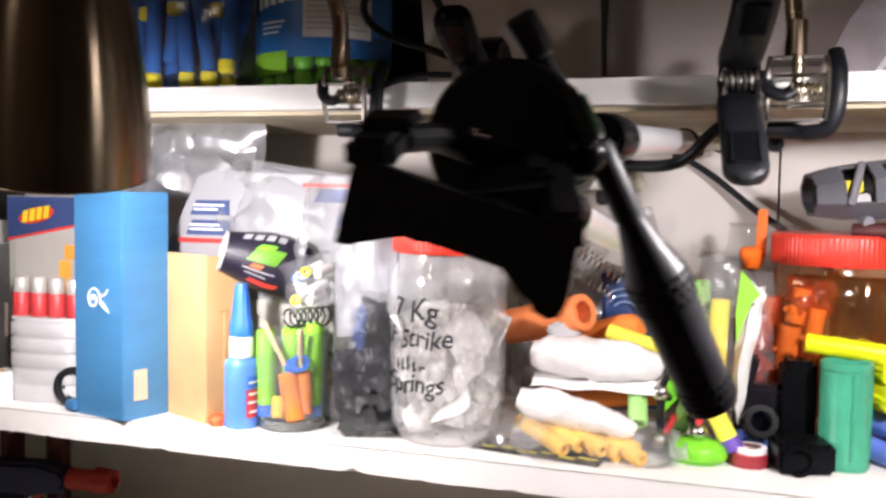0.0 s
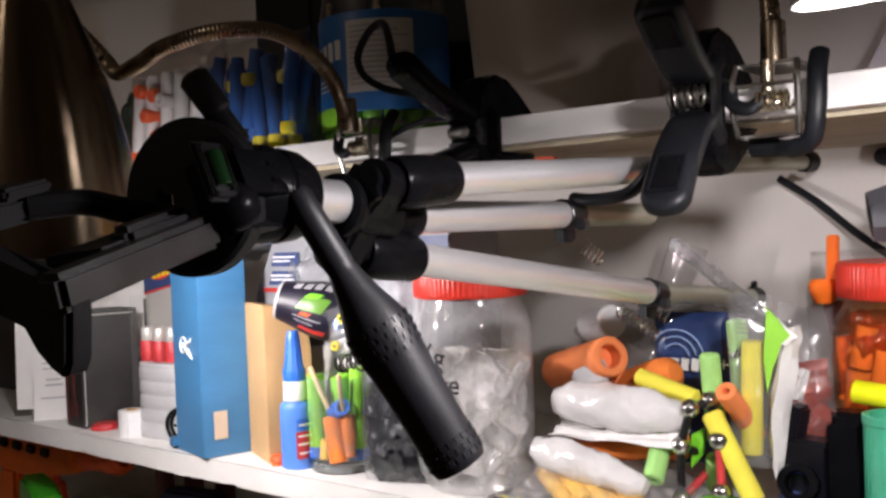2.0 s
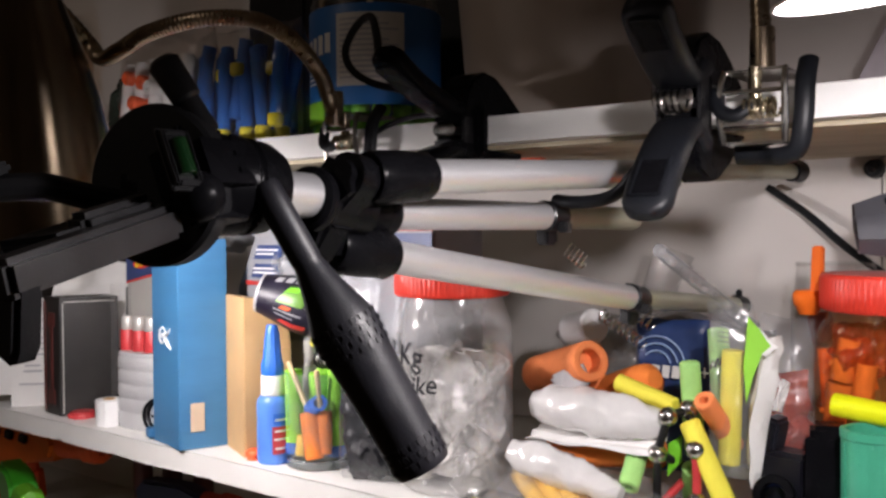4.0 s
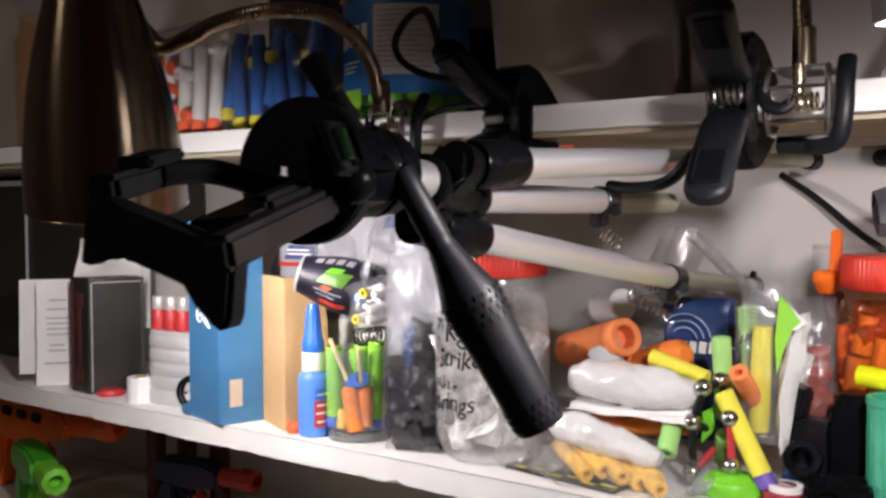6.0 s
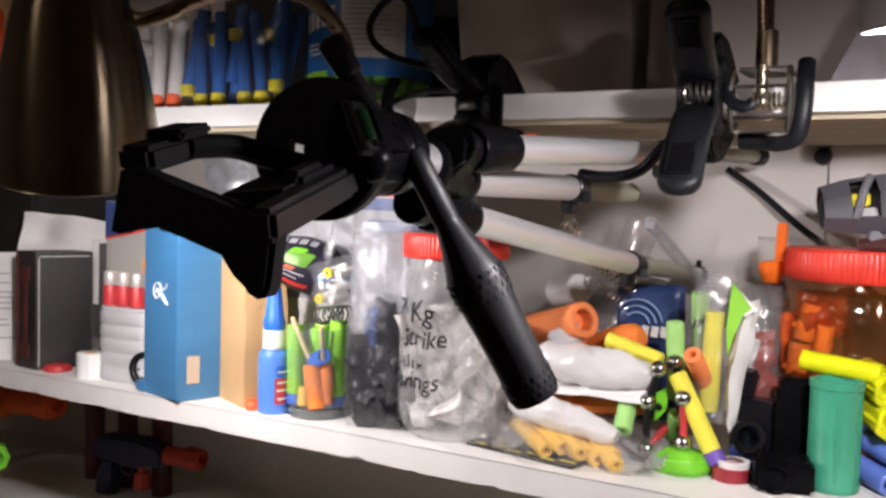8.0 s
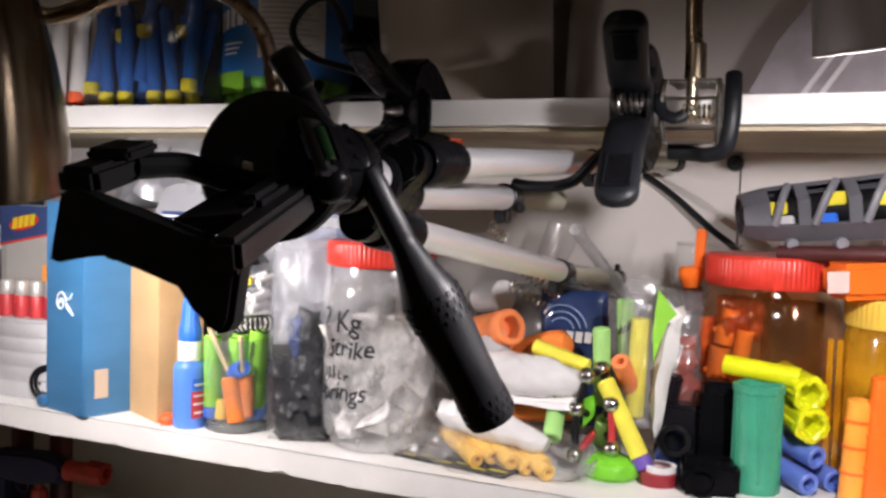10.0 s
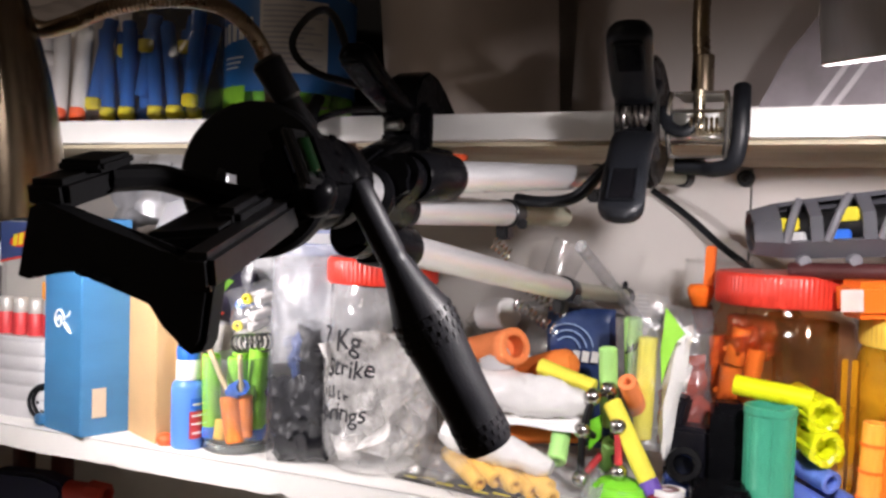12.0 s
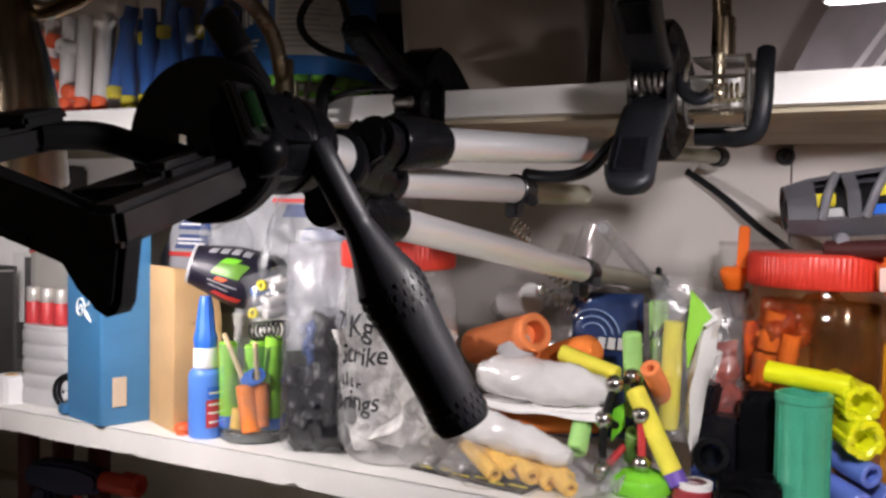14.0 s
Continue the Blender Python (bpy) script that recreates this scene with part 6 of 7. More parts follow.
pillow(bm, 0.040, 0.030, 0.016, frame3(OC + Vector((-0.016, -0.016, 0.106)), Vector((1, 0.2, 0.1)), Vector((0, 0.3, 1))), 23, 0.006, 16, 14, 0.4, 70)
part("red_film", bm, clear("red_brown_film", (0.40, 0.06, 0.02), 0.5, 0.25, (0.9, 0.5, 0.3), 0.6, 60, 0.6), t, "crumpled red film in the jar")
bm = B()
lathe(bm, [(0.0205, 0.0), (0.0212, 0.001), (0.0212, 0.072), (0.0205, 0.073), (0.0196, 0.072), (0.0196, 0.001), (0.0205, 0.0)], Matrix.Translation(OC + Vector((0.016, -0.010, 0.046))), 40)
part("smoky_tube", bm, C_SMOKE, t, "smoky see-through tube in the jar")
bm = B()
box(bm, (0.016, 0.006, 0.060), Matrix.Translation(OC) @ pose(0.026, -0.006, 0.082, 0, 2, 8), 0.001)
box(bm, (0.0035, 0.012, 0.060), Matrix.Translation(OC) @ pose(0.000, -0.018, 0.082, 0, 2, 8), 0.001)
part("dark_part", bm, BLACK, t, "dark toy part in the jar")
bm = B()
coil(bm, OC + Vector((-0.008, -0.026, 0.056)), OC + Vector((0.016, -0.028, 0.060)), 0.0050, 0.0006, 9, 5, 12)
part("spring", bm, STEEL, t, "thin spring in the jar")
# second clear jar behind
SC = Vector((0.0180, 0.775, Z))
t = thing("plastic_jar", SC, "narrow clear jar without a lid, behind the wide jar", "jar")
bm = B()
lathe(bm, [(0, 0.002), (0.026, 0.0), (0.029, 0.006), (0.029, 0.129), (0.026, 0.140), (0.0255, 0.153), (0.0265, 0.1545), (0.0255, 0.156), (0.0245, 0.153)], Matrix.Translation(SC), 48)
part("jar_body", bm, C_JAR, t)
for k in range(5):
    bm = B()
    p = SC + Vector((0.010 * math.cos(k * 2.2), 0.010 * math.sin(k * 2.2), 0.010 + 0.022 * k))
    rod(bm, p, p + Vector((0.008 * math.sin(k), 0.006, 0.020)), 0.0085, seg=14)
    part("orange_part", bm, RUST_BIT, t)
t = thing("orange_trigger", (0.0160, 0.735, 1.342), "orange toy trigger part hooked over the jar rims", "toy part")
bm = B()
box(bm, (0.0075, 0.006, 0.034), pose(0.0165, 0.737, 1.3510, 0, 2, 0), 0.0012)
part("lever", bm, ORANGE_PL, t)
bm = B()
lathe(bm, [(0, 0), (0.006, 0), (0.0095, 0.008), (0.0100, 0.013), (0.008, 0.016), (0, 0.017)], Matrix.Translation((0.0105, 0.737, 1.3225)), 20)
part("cup", bm, ORANGE_PL, t)

# amber tub and orange parts at the end
t = thing("amber_tub", (0.155, 0.700, Z), "amber plastic tub with a pale yellow ribbed lid", "tub")
bm = B()
lathe(bm, [(0, 0.002), (0.036, 0), (0.040, 0.004), (0.041, 0.100), (0.038, 0.110)], Matrix.Translation((0.160, 0.700, Z)), 48)
part("body", bm, C_AMBER, t)
bm = B()
ribbed(bm, [(0.036, 0.1085), (0.0400, 0.1085), (0.0403, 0.1100), (0.0403, 0.1250), (0.0403, 0.1262), (0.0390, 0.1280), (0, 0.1280)], 60, 0.0007, 0.1090, 0.1255, Matrix.Translation((0.160, 0.700, Z)))
part("lid", bm, YELLOW_LID, t, "pale yellow ribbed lid")
t = thing("orange_muzzle", (0.130, 0.665, Z + 0.128), "orange toy muzzle with a pale square opening, on the tub", "toy part")
bm = B()
box(bm, (0.050, 0.034, 0.0235), pose(0.1330, 0.676, Z + 0.1405, 0, -3, 24), 0.0045, 3)
part("body", bm, ORANGE_PL, t)
bm = B()
box(bm, (0.0150, 0.0020, 0.0140), pose(0.1150, 0.6510, Z + 0.1395, 0, -3, 24), 0.0006)
part("opening", bm, mat("pale_pink_plastic", (0.75, 0.55, 0.50), 0.35), t, "pale square opening")
for k, (x, y, z, h, r) in enumerate(((0.1290, 0.648, 0.0, 0.066, 0.0085), (0.1440, 0.645, 0.0, 0.082, 0.0105), (0.1580, 0.640, 0.0, 0.060, 0.0100), (0.1370, 0.660, 0.0, 0.050, 0.0090))):
    bm = B()
    pipe(bm, (x, y, Z + z + 0.0002), (x + 0.003, y, Z + z + h), r, r * 0.6, 0.02, 22)
    ob = solid("orange_tube", bm, ORANGE_PL if k % 2 else ORANGE_SOFT, (x, y, Z + z), "upright orange plastic tube beside the tub", "toy part", "orange tubes")
    bm = B()
    for s in (0.3, 0.55, 0.8):
        lathe(bm, [(r * 0.98, -0.001), (r * 1.08, -0.001), (r * 1.08, 0.001), (r * 0.98, 0.001)], Matrix.Translation((x + 0.003 * s, y, Z + z + h * s)), 20)
    part("ring", bm, ORANGE_PL, ob)
for x in (0.112, 0.118):
    bm = B()
    box(bm, (0.004, 0.004, 0.098), pose(x, 0.688, Z + 0.0492), 0.0008)
    solid("amber_strip", bm, C_AMBER, (x, 0.688, Z), "upright amber plastic strip", "strip", "amber strips")

# grey barrel shroud resting on the lids
t = thing("barrel_shroud", (0.095, 0.690, Z + 0.152), "slate grey toy barrel shroud with windows, on jar lids", "toy part")
a, b = Vector((0.0470, 0.7060, 1.3790)), Vector((0.2050, 0.668, 1.3960))
axm = along(a, b)
nn = (b - a).length
side = Vector((0.30, -0.95, 0)).normalized()
upz = (b - a).cross(side).normalized()
if upz.z < 0:
    upz = -upz
axd = (b - a).normalized()


def rim_point(s, k, r):
    """A corner of the eight-sided casing: s along it, k of 8 from the front-low corner upwards."""
    q = radians(-22.5 + 45 * k)
    rr = r * (0.80 + 0.20 * min(1.0, s / 0.022))
    return a + axd * s + side * (rr * math.cos(q)) + upz * (rr * math.sin(q))


bm = B()
stations = [0.0, 0.004, 0.018, 0.036, 0.044, 0.068, 0.076, 0.100, 0.112, nn]
for s0, s1 in zip(stations, stations[1:]):
    ring = s1 - s0 < 0.016 and s0 not in (0.018,)
    for k in range(8):
        if k in (0, 1) and not ring and s0 < 0.10:
            continue
        r0, r1 = 0.0205 + 0.03 * s0, 0.0205 + 0.03 * s1
        o = [rim_point(s0, k, r0), rim_point(s0, k + 1, r0), rim_point(s1, k + 1, r1), rim_point(s1, k, r1)]
        n = [rim_point(s0, k, r0 - 0.003), rim_point(s0, k + 1, r0 - 0.003), rim_point(s1, k + 1, r1 - 0.003), rim_point(s1, k, r1 - 0.003)]
        vo, vn = [bm.verts.new(p) for p in o], [bm.verts.new(p) for p in n]
        bm.faces.new(vo)
        bm.faces.new(vn[::-1])
        for q in range(4):
            bm.faces.new((vo[q], vo[(q + 1) % 4], vn[(q + 1) % 4], vn[q]))
bmesh.ops.remove_doubles(bm, verts=bm.verts, dist=0.0002)
part("casing", bm, SLATE, t, "slate grey eight-sided casing")
for s0, s1, lo in ((0.018, 0.036, 1), (0.044, 0.068, 0), (0.076, 0.100, 1)):
    bm = B()
    r = 0.0205 + 0.03 * s0
    sweep(bm, smooth_line([rim_point(s0 + 0.002, 0, r), rim_point((s0 + s1) / 2 - 0.002, 1, r), rim_point(s1 - 0.003, 2, r)], 5), 0.0028, 8)
    part("brace", bm, SLATE_LT, t, "slanting brace")
bm = B()
rod(bm, a + axd * 0.004, b, 0.0125, seg=20)
part("core", bm, BLACK, t, "dark inner barrel")
for s, h, mt in ((0.024, 0.004, TIP_Y), (0.028, -0.006, GREY_PL), (0.056, -0.006, BLUE_CAP), (0.062, 0.008, TIP_Y), (0.092, 0.006, TIP_Y)):
    bm = B()
    box(bm, (0.013, 0.009, 0.004), frame3(a + axd * s + side * 0.0140 + upz * h, axd, upz), 0.001)
    part("inset", bm, mt, t)
for k in range(3):
    bm = B()
    p = a.lerp(b, (0.035 + 0.032 * k) / nn) + Vector((0, 0, -0.0215 - 0.0010 * k)) + side * 0.008
    rod(bm, p - side * 0.004, p + side * 0.006, 0.0042, seg=14)
    part("lug", bm, SLATE_LT, t)
bm = B()
rod(bm, (0.075, 0.690, 1.3545), (0.200, 0.662, 1.3600), 0.0055, seg=16)
solid("dark_rod", bm, mat("dark_maroon_plastic", (0.06, 0.015, 0.015), 0.4), (0.12, 0.68, 1.3515), "dark red-brown rod lying on the lids", "rod")

# ---- things at the back wall ----
bm = B()
sweep(bm, smooth_line([(-0.050, 0.842, 1.412), (-0.020, 0.835, 1.392), (0.012, 0.825, 1.366), (0.045, 0.815, 1.342), (0.09, 0.80, 1.30)], 8), 0.0030, 10)
solid("wall_cable", bm, RUBBER, (0.02, 0.83, 1.30), "black cable running down across the back wall", "cable")
for x, z in ((0.0275, 1.4235),):
    bm = B()
    rod(bm, (x, 0.8500, z), (x, 0.838, z), 0.0075, 0.0065, seg=20)
    ball(bm, (x, 0.837, z), 0.004, 12)
    solid("wall_plug", bm, RUBBER, (x, 0.845, z), "round black plug on the back wall", "wall plug")
bm = B()
pillow(bm, 0.052, 0.105, 0.012, frame3((-0.0740, 0.712, 1.2640), Vector((1, 0.1, 0)), Vector((0, 0.1, 1))), 91, 0.002, 14, 20, 0.3)
t = solid("blue_packet", bm, mat("navy_packet", (0.018, 0.042, 0.14), 0.35, vary=0.2), (-0.074, 0.712, 1.2115), "dark blue glossy packet with pale rings, behind the darts", "packet")
mm = frame3((-0.082, 0.7035, 1.2850), Vector((1, 0.1, 0)), Vector((0, 0.1, 1)))
bm = B()
for k, rr in enumerate((0.010, 0.015, 0.020)):
    sweep(bm, [mm @ Vector((rr * math.cos(q), rr * math.sin(q), 0)) for q in [radians(10 + 10 * i) for i in range(14)]], 0.0006, 5)
part("rings", bm, mat("pale_blue_print", (0.30, 0.42, 0.65), 0.4), t, "pale blue rings")
bm = B()
for k in range(4):
    box(bm, (0.0055, 0.0085, 0.0006), mm @ pose(0.000 + 0.0072 * k, -0.004, 0.001, 0, 0, -6))
box(bm, (0.007, 0.0010, 0.0006), mm @ pose(0.034, -0.003, 0.001))
box(bm, (0.0010, 0.007, 0.0006), mm @ pose(0.034, -0.003, 0.001))
part("print", bm, WHITE_INK, t, "pale block print")
bm = B()
pillow(bm, 0.120, 0.105, 0.060, frame3((-0.115, 0.745, 1.2550), Vector((1, 0.1, 0)), Vector((0, 0.1, 1))), 93, 0.012, 22, 22, 0.4, 30)
solid("clear_bag", bm, C_CRUMPLE, (-0.115, 0.745, 1.203), "large crumpled clear bag of springs at the back", "bag", "clear bags")
for k, (p, q, r) in enumerate((((-0.128, 0.660, 1.367), (-0.116, 0.664, 1.356), 0.0050), ((-0.118, 0.700, 1.335), (-0.085, 0.705, 1.312), 0.0052), ((-0.125, 0.705, 1.318), (-0.090, 0.700, 1.300), 0.0046))):
    bm = B()
    coil(bm, p, q, r, 0.0007, 5 if k == 0 else 9, 5, 14)
    solid("coil_spring", bm, STEEL, p, "thin bright steel coil spring in the heap", "spring", "coil springs")
bm = B()
rod(bm, (-0.155, 0.715, 1.3050), (-0.128, 0.700, 1.3100), 0.0125, seg=20)
solid("white_spool", bm, WHITE_PL, (-0.14, 0.708, 1.2925), "pale plastic spool in the heap", "spool")
bm = B()
lathe(bm, [(0.0105, 0.0), (0.0130, 0.001), (0.0160, 0.040), (0.0164, 0.041), (0.0152, 0.040), (0.0122, 0.003), (0, 0.002)], along((-0.122, 0.790, 1.325), (-0.106, 0.800, 1.370)), 32)
solid("clear_cup", bm, C_JAR, (-0.12, 0.79, 1.32), "small clear plastic cup tilted on the heap", "cup")
bm = B()
pillow(bm, 0.150, 0.110, 0.055, frame3((-0.110, 0.795, 1.256), Vector((1, 0, 0)), Vector((0, 0.1, 1))), 97, 0.010, 20, 20, 0.3, 22)
solid("grey_pouch", bm, mat("grey_bundle_film", (0.20, 0.195, 0.19), 0.4, vary=0.3), (-0.11, 0.79, Z), "dull grey plastic pouch at the back", "pouch")
bm = B()
rod(bm, (-0.064, 0.668, 1.366), (-0.060, 0.838, 1.300), 0.0046, 0.0060, seg=20)
solid("clear_tube", bm, C_FOG, (-0.066, 0.78, 1.30), "cloudy clear tube slanting down to the wall", "tube")
bm = B()
box(bm, (0.030, 0.012, 0.005), pose(-0.1800, 0.690, 1.4305, 0, 0, 12), 0.001)
solid("orange_clip", bm, TIP_O, (-0.18, 0.69, 1.428), "small orange clip under the upper shelf", "clip")
bm = B()
pillow(bm, 0.026, 0.024, 0.012, frame3((-0.2810, 0.660, 1.3600), Vector((1, 0, 0.3)), Vector((0, 0.1, 1))), 99, 0.006, 14, 16)
solid("red_wrapper", bm, RED_PL, (-0.281, 0.66, 1.348), "small shiny red wrapper on the carton", "wrapper")

# ---- upper shelf ----
U = 1.4552
t = thing("blue_dart_bag", (-0.430, 0.650, U), "clear bag packed with blue darts that have yellow tips", "bag")
random.seed(8)
for k in range(22):
    x = -0.489 + 0.0089 * (k % 13) + random.uniform(-0.003, 0.003) + 0.005 * (k // 13)
    y = 0.628 + 0.014 * (k % 2) + 0.026 * (k // 13)
    z0 = U + (0.003 if k % 3 else 0.012)
    dx = random.uniform(-0.017, 0.017)
    bm = B()
    rod(bm, (x, y, z0 + 0.010), (x + dx, y + 0.004, z0 + 0.078), 0.0060, seg=16)
    d = part("dart", bm, FOAM_B, t, "blue foam dart")
    bm = B()
    up_side = k in (3, 6, 9)
    p = Vector((x, y - 0.001, z0)) if not up_side else Vector((x + dx * 0.7, y - 0.003, z0 + 0.046))
    lathe(bm, [(0, 0), (0.0052, 0), (0.0068, 0.002), (0.0068, 0.009), (0.0060, 0.0105), (0, 0.0105)], Matrix.Translation(p), 16)
    part("tip", bm, TIP_Y if k % 4 != 1 or up_side else FOAM_B, d, "yellow dart tip")
bm = B()
pillow(bm, 0.136, 0.105, 0.050, frame3((-0.434, 0.642, U + 0.052), Vector((1, 0, 0)), Vector((0, 0.06, 1))), 111, 0.005, 24, 20, 0.3, 30)
part("film", bm, C_THIN, t, "clear film")
# black box added so the gaps behind bags and sweets read as shadow
BACKING = mat("black_backing_plastic", (0.010, 0.010, 0.012), 0.45, vary=0.25, scale=30, spec=0.25)
t = thing("dark_backing_box", (-0.420, 0.800, U), "tall black box added as dark backing behind the dart bags and sweets", "case")
bm = B()
box(bm, (0.340, 0.060, 0.270), pose(-0.4200, 0.8000, U + 0.1352), 0.006, 3)
part("body", bm, BACKING, t)
bm = B()
for x in (-0.50, -0.42, -0.34):
    box(bm, (0.004, 0.003, 0.250), pose(x, 0.7690, U + 0.1352), 0.001)
part("ridge", bm, BACKING, t)
for x in (-0.470, -0.405, -0.300):
    bm = B()
    box(bm, (0.008, 0.005, 0.022), pose(x, 0.7680, U + 0.150), 0.0015)
    box(bm, (0.011, 0.004, 0.005), pose(x, 0.7668, U + 0.143), 0.001)
    part("latch", bm, BRASSY, t, "small brassy latch")
t = thing("white_dart_bag", (-0.530, 0.635, U), "clear bag of white darts with orange tips", "bag")
for k in range(9):
    x = -0.590 + 0.0112 * k + random.uniform(-0.002, 0.002)
    y = 0.620 + 0.012 * (k % 2)
    bm = B()
    rod(bm, (x, y, U + 0.010), (x + random.uniform(-0.008, 0.008), y + 0.004, U + 0.085), 0.0066, seg=16)
    d = part("dart", bm, FOAM_W, t, "white foam dart")
    bm = B()
    lathe(bm, [(0, 0), (0.0052, 0), (0.0068, 0.002), (0.0068, 0.010), (0.0060, 0.0115), (0, 0.0115)], Matrix.Translation((x, y - 0.001, U + 0.002)), 16)
    part("tip", bm, TIP_O, d, "orange dart tip")
for k, (x, z) in enumerate(((-0.566, 0.046), (-0.553, 0.064), (-0.540, 0.058), (-0.552, 0.024), (-0.574, 0.070), (-0.533, 0.018), (-0.562, 0.008))):
    bm = B()
    pipe(bm, (x, 0.630, U + z), (x, 0.610, U + z), 0.0068, 0.003 if k == 2 else 0.0005, 0.006, 16)
    part("cross_dart", bm, TIP_O if k != 2 else FOAM_W, t, "dart lying end on")
bm = B()
pillow(bm, 0.130, 0.110, 0.045, frame3((-0.535, 0.630, U + 0.054), Vector((1, 0, 0)), Vector((0, 0.06, 1))), 113, 0.005, 22, 20, 0.3, 30)
part("film", bm, C_THIN, t)
# tub of green sweets
GC = Vector((-0.3330, 0.694, U))
t = thing("sweets_tub", GC, "round clear tub of lime sweets with a blue printed label", "tub")
t.scale = (0.88, 0.88, 1.0)
bm = B()
lathe(bm, [(0, 0.002), (0.058, 0), (0.062, 0.004), (0.0625, 0.110), (0.060, 0.120), (0.058, 0.130)], Matrix.Translation(GC), 64)
part("body", bm, C_JAR, t)
bm = B()
lathe(bm, [(0.0629, 0.0250), (0.0633, 0.0255), (0.0633, 0.1050), (0.0629, 0.1055)], Matrix.Translation(GC), 64)
lab = part("label", bm, LABEL_BLUE, t, "blue label")
bm = B()
wrap(bm, (GC.x, GC.y), 0.0636, -175, -96, U + 0.0120, U + 0.0300, 18)
part("label_foot", bm, LABEL_GREEN, lab)
bm = B()
wrap(bm, (GC.x, GC.y), 0.0637, -82, -24, U + 0.0400, U + 0.0980, 16)
part("facts_panel", bm, mat("pale_label_panel", (0.64, 0.62, 0.58), 0.5), lab, "pale panel of small print")
bm = B()
for k in range(12):
    wrap(bm, (GC.x, GC.y), 0.0639, -79, -29 - 8 * (k % 3), U + 0.046 + 0.0042 * k, U + 0.0475 + 0.0042 * k, 10)
part("small_print", bm, INK, lab, "lines of small print")
bm = B()
for k in range(5):
    wrap(bm, (GC.x, GC.y), 0.0638, -131 + 9 * k, -124.5 + 9 * k, U + 0.064 + 0.001 * k, U + 0.080 + 0.001 * k, 3)
for k in range(3):
    wrap(bm, (GC.x, GC.y), 0.0638, -124, -104 + 3 * k, U + 0.044 + 0.004 * k, U + 0.0455 + 0.004 * k, 5)
part("label_bars", bm, WHITE_INK, lab, "white bars of lettering")
random.seed(14)
for k in range(34):
    a = 2 * math.pi * k / 17
    rr = 0.0525
    bm = B()
    p = GC + Vector((rr * math.cos(a), rr * math.sin(a), 0.010 + 0.013 * (k // 17)))
    ball(bm, p, 0.0092, 12, (1, 1, 0.85 + 0.2 * random.random()))
    part("sweet", bm, MINT, t, "lime sweet")
# big grey tub and panel
TC = Vector((-0.1820, 0.745, U))
t = thing("grey_tub", TC, "large plain grey-beige round tub on the upper shelf", "tub")
bm = B()
lathe(bm, [(0, 0.001), (0.069, 0), (0.072, 0.004), (0.078, 0.240), (0.081, 0.244), (0.081, 0.250), (0.075, 0.250), (0.073, 0.240), (0.067, 0.008), (0, 0.007)], Matrix.Translation(TC) @ pose(0, 0, 0.0025, 0, -4.0, 0), 64)
part("body", bm, TUB, t)
bm = B()
lathe(bm, [(0.0782, 0.2300), (0.0825, 0.2300), (0.0832, 0.2330), (0.0825, 0.2360), (0.0784, 0.2360), (0.0782, 0.2300)], Matrix.Translation(TC) @ pose(0, 0, 0.0025, 0, -4.0, 0), 64)
part("rim_band", bm, TUB, t)
bm = B()
box(bm, (0.36, 0.012, 0.22), pose(0.065, 0.815, U + 0.112, -6, 0, 0), 0.003)
solid("pale_board", bm, PANEL, (0.10, 0.80, U), "pale grey board leaning at the back of the upper shelf", "board")
t = thing("plastic_divider", (0.130, 0.690, U), "pale lilac see-through plastic divider with slanting strips for light streaks", "divider")
pm = frame3((0.0, 0.690, U + 0.001), Vector((1, 0.02, 0)), Vector((0, 0.10, 1)))
bm = B()
slab(bm, [(0.046, 0.0), (0.300, 0.0), (0.300, 0.16), (0.150, 0.16), (0.092, 0.078), (0.068, 0.046)], 0.0016, pm, 0.0005)
part("sheet", bm, clear("pale_lilac_plastic", (0.66, 0.60, 0.64), 0.62, 0.12, (0.95, 0.93, 0.95), 0.1, 12), t)
# two pale strips stand in for the slanting light streaks on the sheet
for x in (0.0790, 0.0905):
    bm = B()
    slab(bm, [(x, 0.0), (x + 0.0045, 0.0), (x + 0.062, 0.088), (x + 0.0585, 0.088)], 0.003, pm @ pose(0, 0, 0.0018), 0.0008)
    part("rib", bm, mat("pale_streak_plastic", (0.78, 0.74, 0.76), 0.25, vary=0.04), t, "pale slanting strip standing in for a light streak")
# orange jar at the far end of the upper shelf
t = thing("orange_jar", (-0.858, 0.690, U), "dark orange translucent jar at the shelf's far end", "jar")
bm = B()
lathe(bm, [(0, 0.001), (0.045, 0), (0.050, 0.004), (0.052, 0.130), (0.046, 0.145), (0.046, 0.16)], Matrix.Translation((-0.858, 0.690, U)), 48)
part("body", bm, C_ORANGE, t)
for k in range(14):
    bm = B()
    ball(bm, (-0.858 + 0.030 * math.cos(k * 2.0), 0.69 + 0.030 * math.sin(k * 2.0), U + 0.017 + 0.0085 * k), 0.0155, 14)
    part("orange_ball", bm, TIP_O, t, "red-orange ball inside")
bm = B()
pillow(bm, 0.10, 0.10, 0.05, frame3((-0.700, 0.720, U + 0.052), Vector((1, 0.1, 0)), Vector((0, 0.1, 1))), 120, 0.008)
solid("dark_cloth", bm, mat("dark_green_cloth", (0.02, 0.03, 0.02), 0.8, vary=0.3), (-0.70, 0.72, U), "dark crumpled cloth on the upper shelf", "cloth")

# ---- toy blasters on the lowest shelf ----
L = 1.018


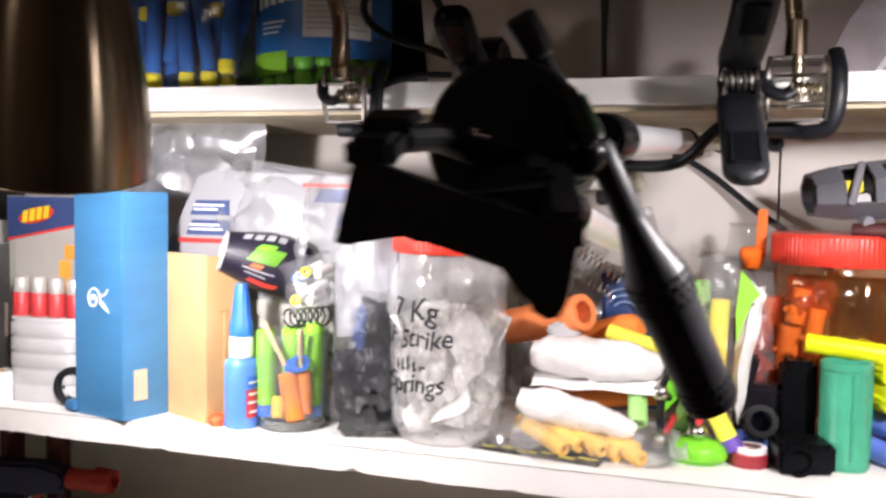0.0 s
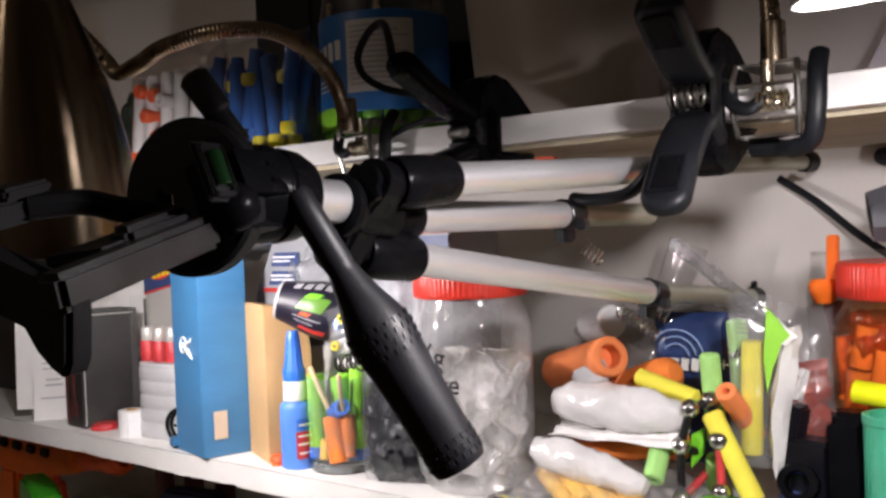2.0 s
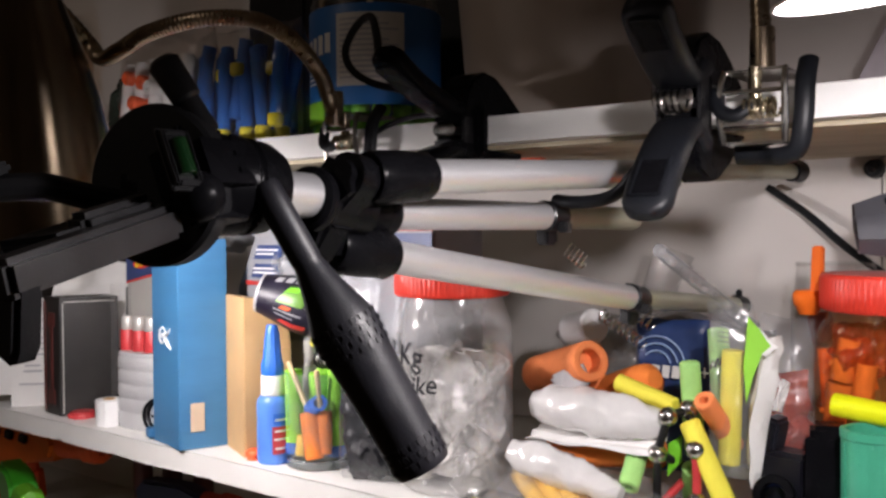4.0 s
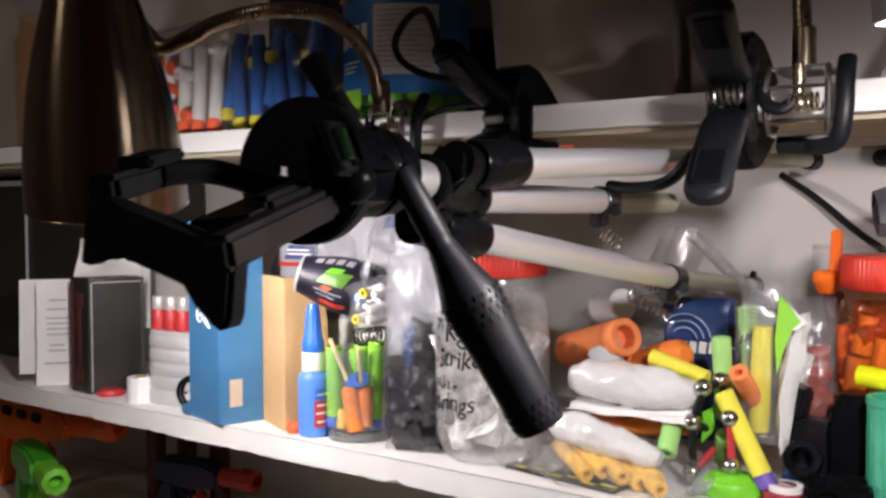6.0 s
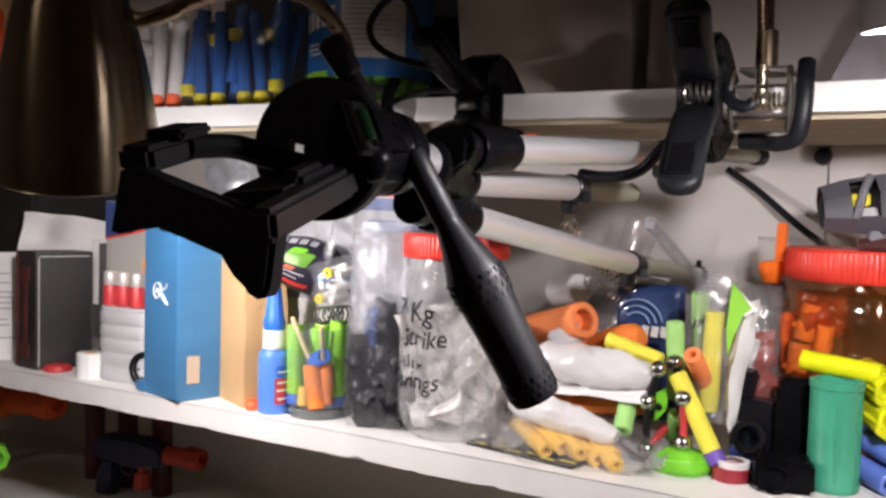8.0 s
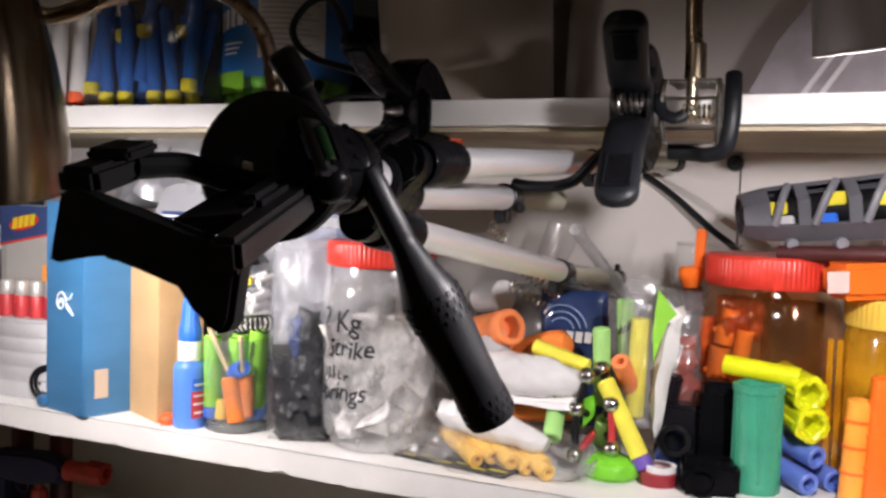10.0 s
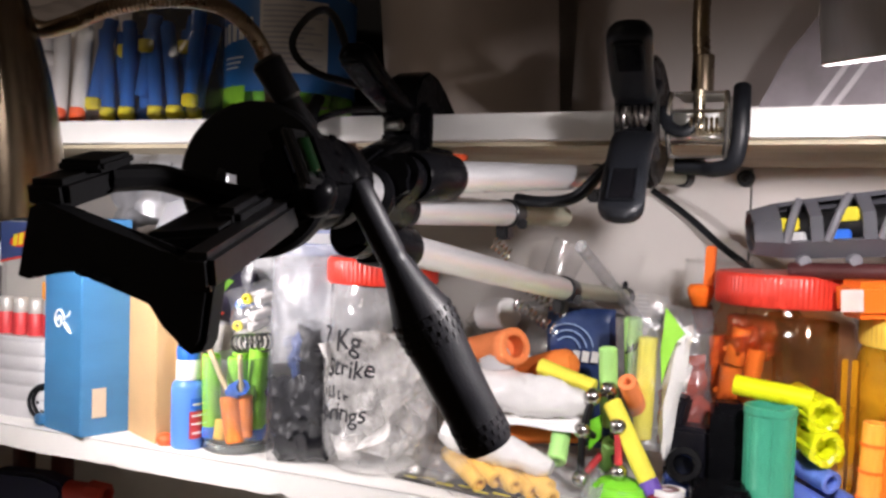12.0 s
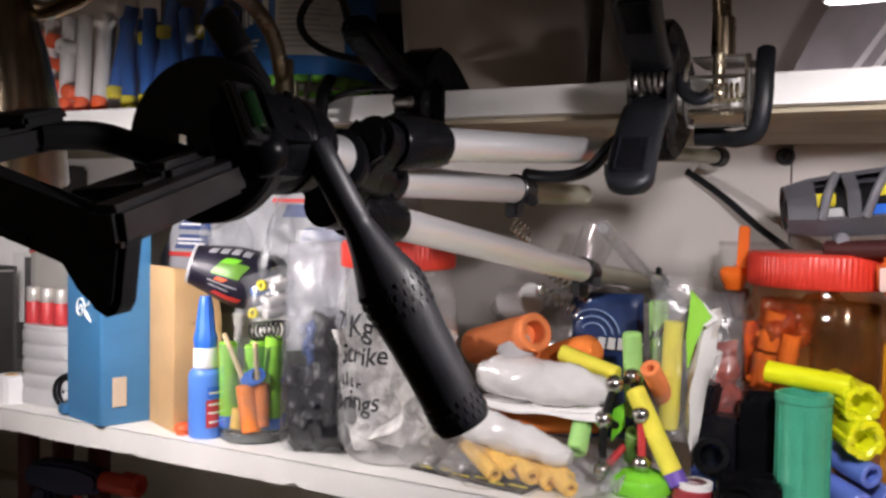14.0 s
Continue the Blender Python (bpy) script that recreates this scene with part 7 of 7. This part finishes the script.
def blaster(place, turn, mats, label, scale=1.0, tilt=0):
    t = thing("toy_blaster", place, label, "toy blaster", "toy blasters")
    m = Matrix.Translation(place) @ pose(0, 0, 0, 0, tilt, turn) @ Matrix.Scale(scale, 4)
    main, second, dark = mats
    bm = B()
    slab(bm, [(-0.075, 0.065), (-0.080, 0.085), (-0.060, 0.104), (0.030, 0.108), (0.070, 0.100), (0.080, 0.086), (0.072, 0.068), (0.020, 0.060), (-0.005, 0.058)], 0.036, m @ pose(0, 0, 0, 90, 0, 0), 0.005)
    part("body", bm, main, t)
    bm = B()
    slab(bm, [(-0.060, 0.066), (-0.030, 0.064), (-0.036, 0.030), (-0.044, 0.002), (-0.072, 0.0), (-0.078, 0.006), (-0.066, 0.034)], 0.028, m @ pose(0, 0, 0, 90, 0, 0), 0.005)
    part("grip", bm, main, t)
    bm = B()
    rod(bm, m @ Vector((0.075, 0, 0.086)), m @ Vector((0.128, 0, 0.088)), 0.016 * scale, 0.015 * scale, 24)
    part("barrel", bm, second, t)
    bm = B()
    lathe(bm, [(0.008 * scale, 0), (0.019 * scale, 0), (0.020 * scale, 0.004), (0.018 * scale, 0.020), (0.010 * scale, 0.022), (0.008 * scale, 0.0)], along(m @ Vector((0.118, 0, 0.088)), m @ Vector((0.2, 0, 0.09))), 8)
    part("muzzle", bm, second, t)
    bm = B()
    rod(bm, m @ Vector((0.020, 0, 0.050)), m @ Vector((0.020, 0, 0.020)), 0.012 * scale, 0.015 * scale, 8)
    rod(bm, m @ Vector((0.020, 0, 0.064)), m @ Vector((0.020, 0, 0.046)), 0.007 * scale, seg=12)
    part("fore_grip", bm, second, t)
    bm = B()
    for k in range(4):
        box(bm, (0.010 * scale, 0.040 * scale, 0.008 * scale), m @ pose(-0.040 + 0.024 * k, 0, 0.096 - 0.002 * k, 0, 12, 0), 0.001)
    part("slot", bm, dark, t)
    bm = B()
    sweep(bm, smooth_line([m @ Vector((-0.030, 0, 0.062)), m @ Vector((-0.022, 0, 0.042)), m @ Vector((-0.004, 0, 0.042)), m @ Vector((0.0, 0, 0.060))], 5), 0.003 * scale, 8)
    part("trigger_guard", bm, main, t)
    return t


GREEN_TOY = mat("toy_green", (0.05, 0.40, 0.02), 0.35, vary=0.1)
blaster((-0.850, 0.640, L), -20, (GREEN_TOY, LIME_PL, BLACK), "lime green toy blaster standing on the lowest shelf", 0.84)
blaster((-0.965, 0.705, L), 8, (ORANGE_PL, TIP_O, BLACK), "bright orange toy blaster behind the green one", 1.15)
# the muzzle's orange is darkened in its colour for the shade under the shelf
blaster((-0.695, 0.745, L), 4, (mat("black_navy_plastic", (0.008, 0.007, 0.040), 0.5), mat("shaded_red_plastic", (0.40, 0.03, 0.015), 0.5), BLACK), "dark navy toy blaster with an orange muzzle darkened to red for shade", 0.70)
bm = B()
for k in range(3):
    rod(bm, (-0.80 + 0.06 * k, 0.775, L), (-0.80 + 0.06 * k, 0.775, L + 0.13), 0.012, seg=16)
solid("dark_rack", bm, BROWN_INK, (-0.74, 0.775, L), "dark red rack posts in shade", "rack")
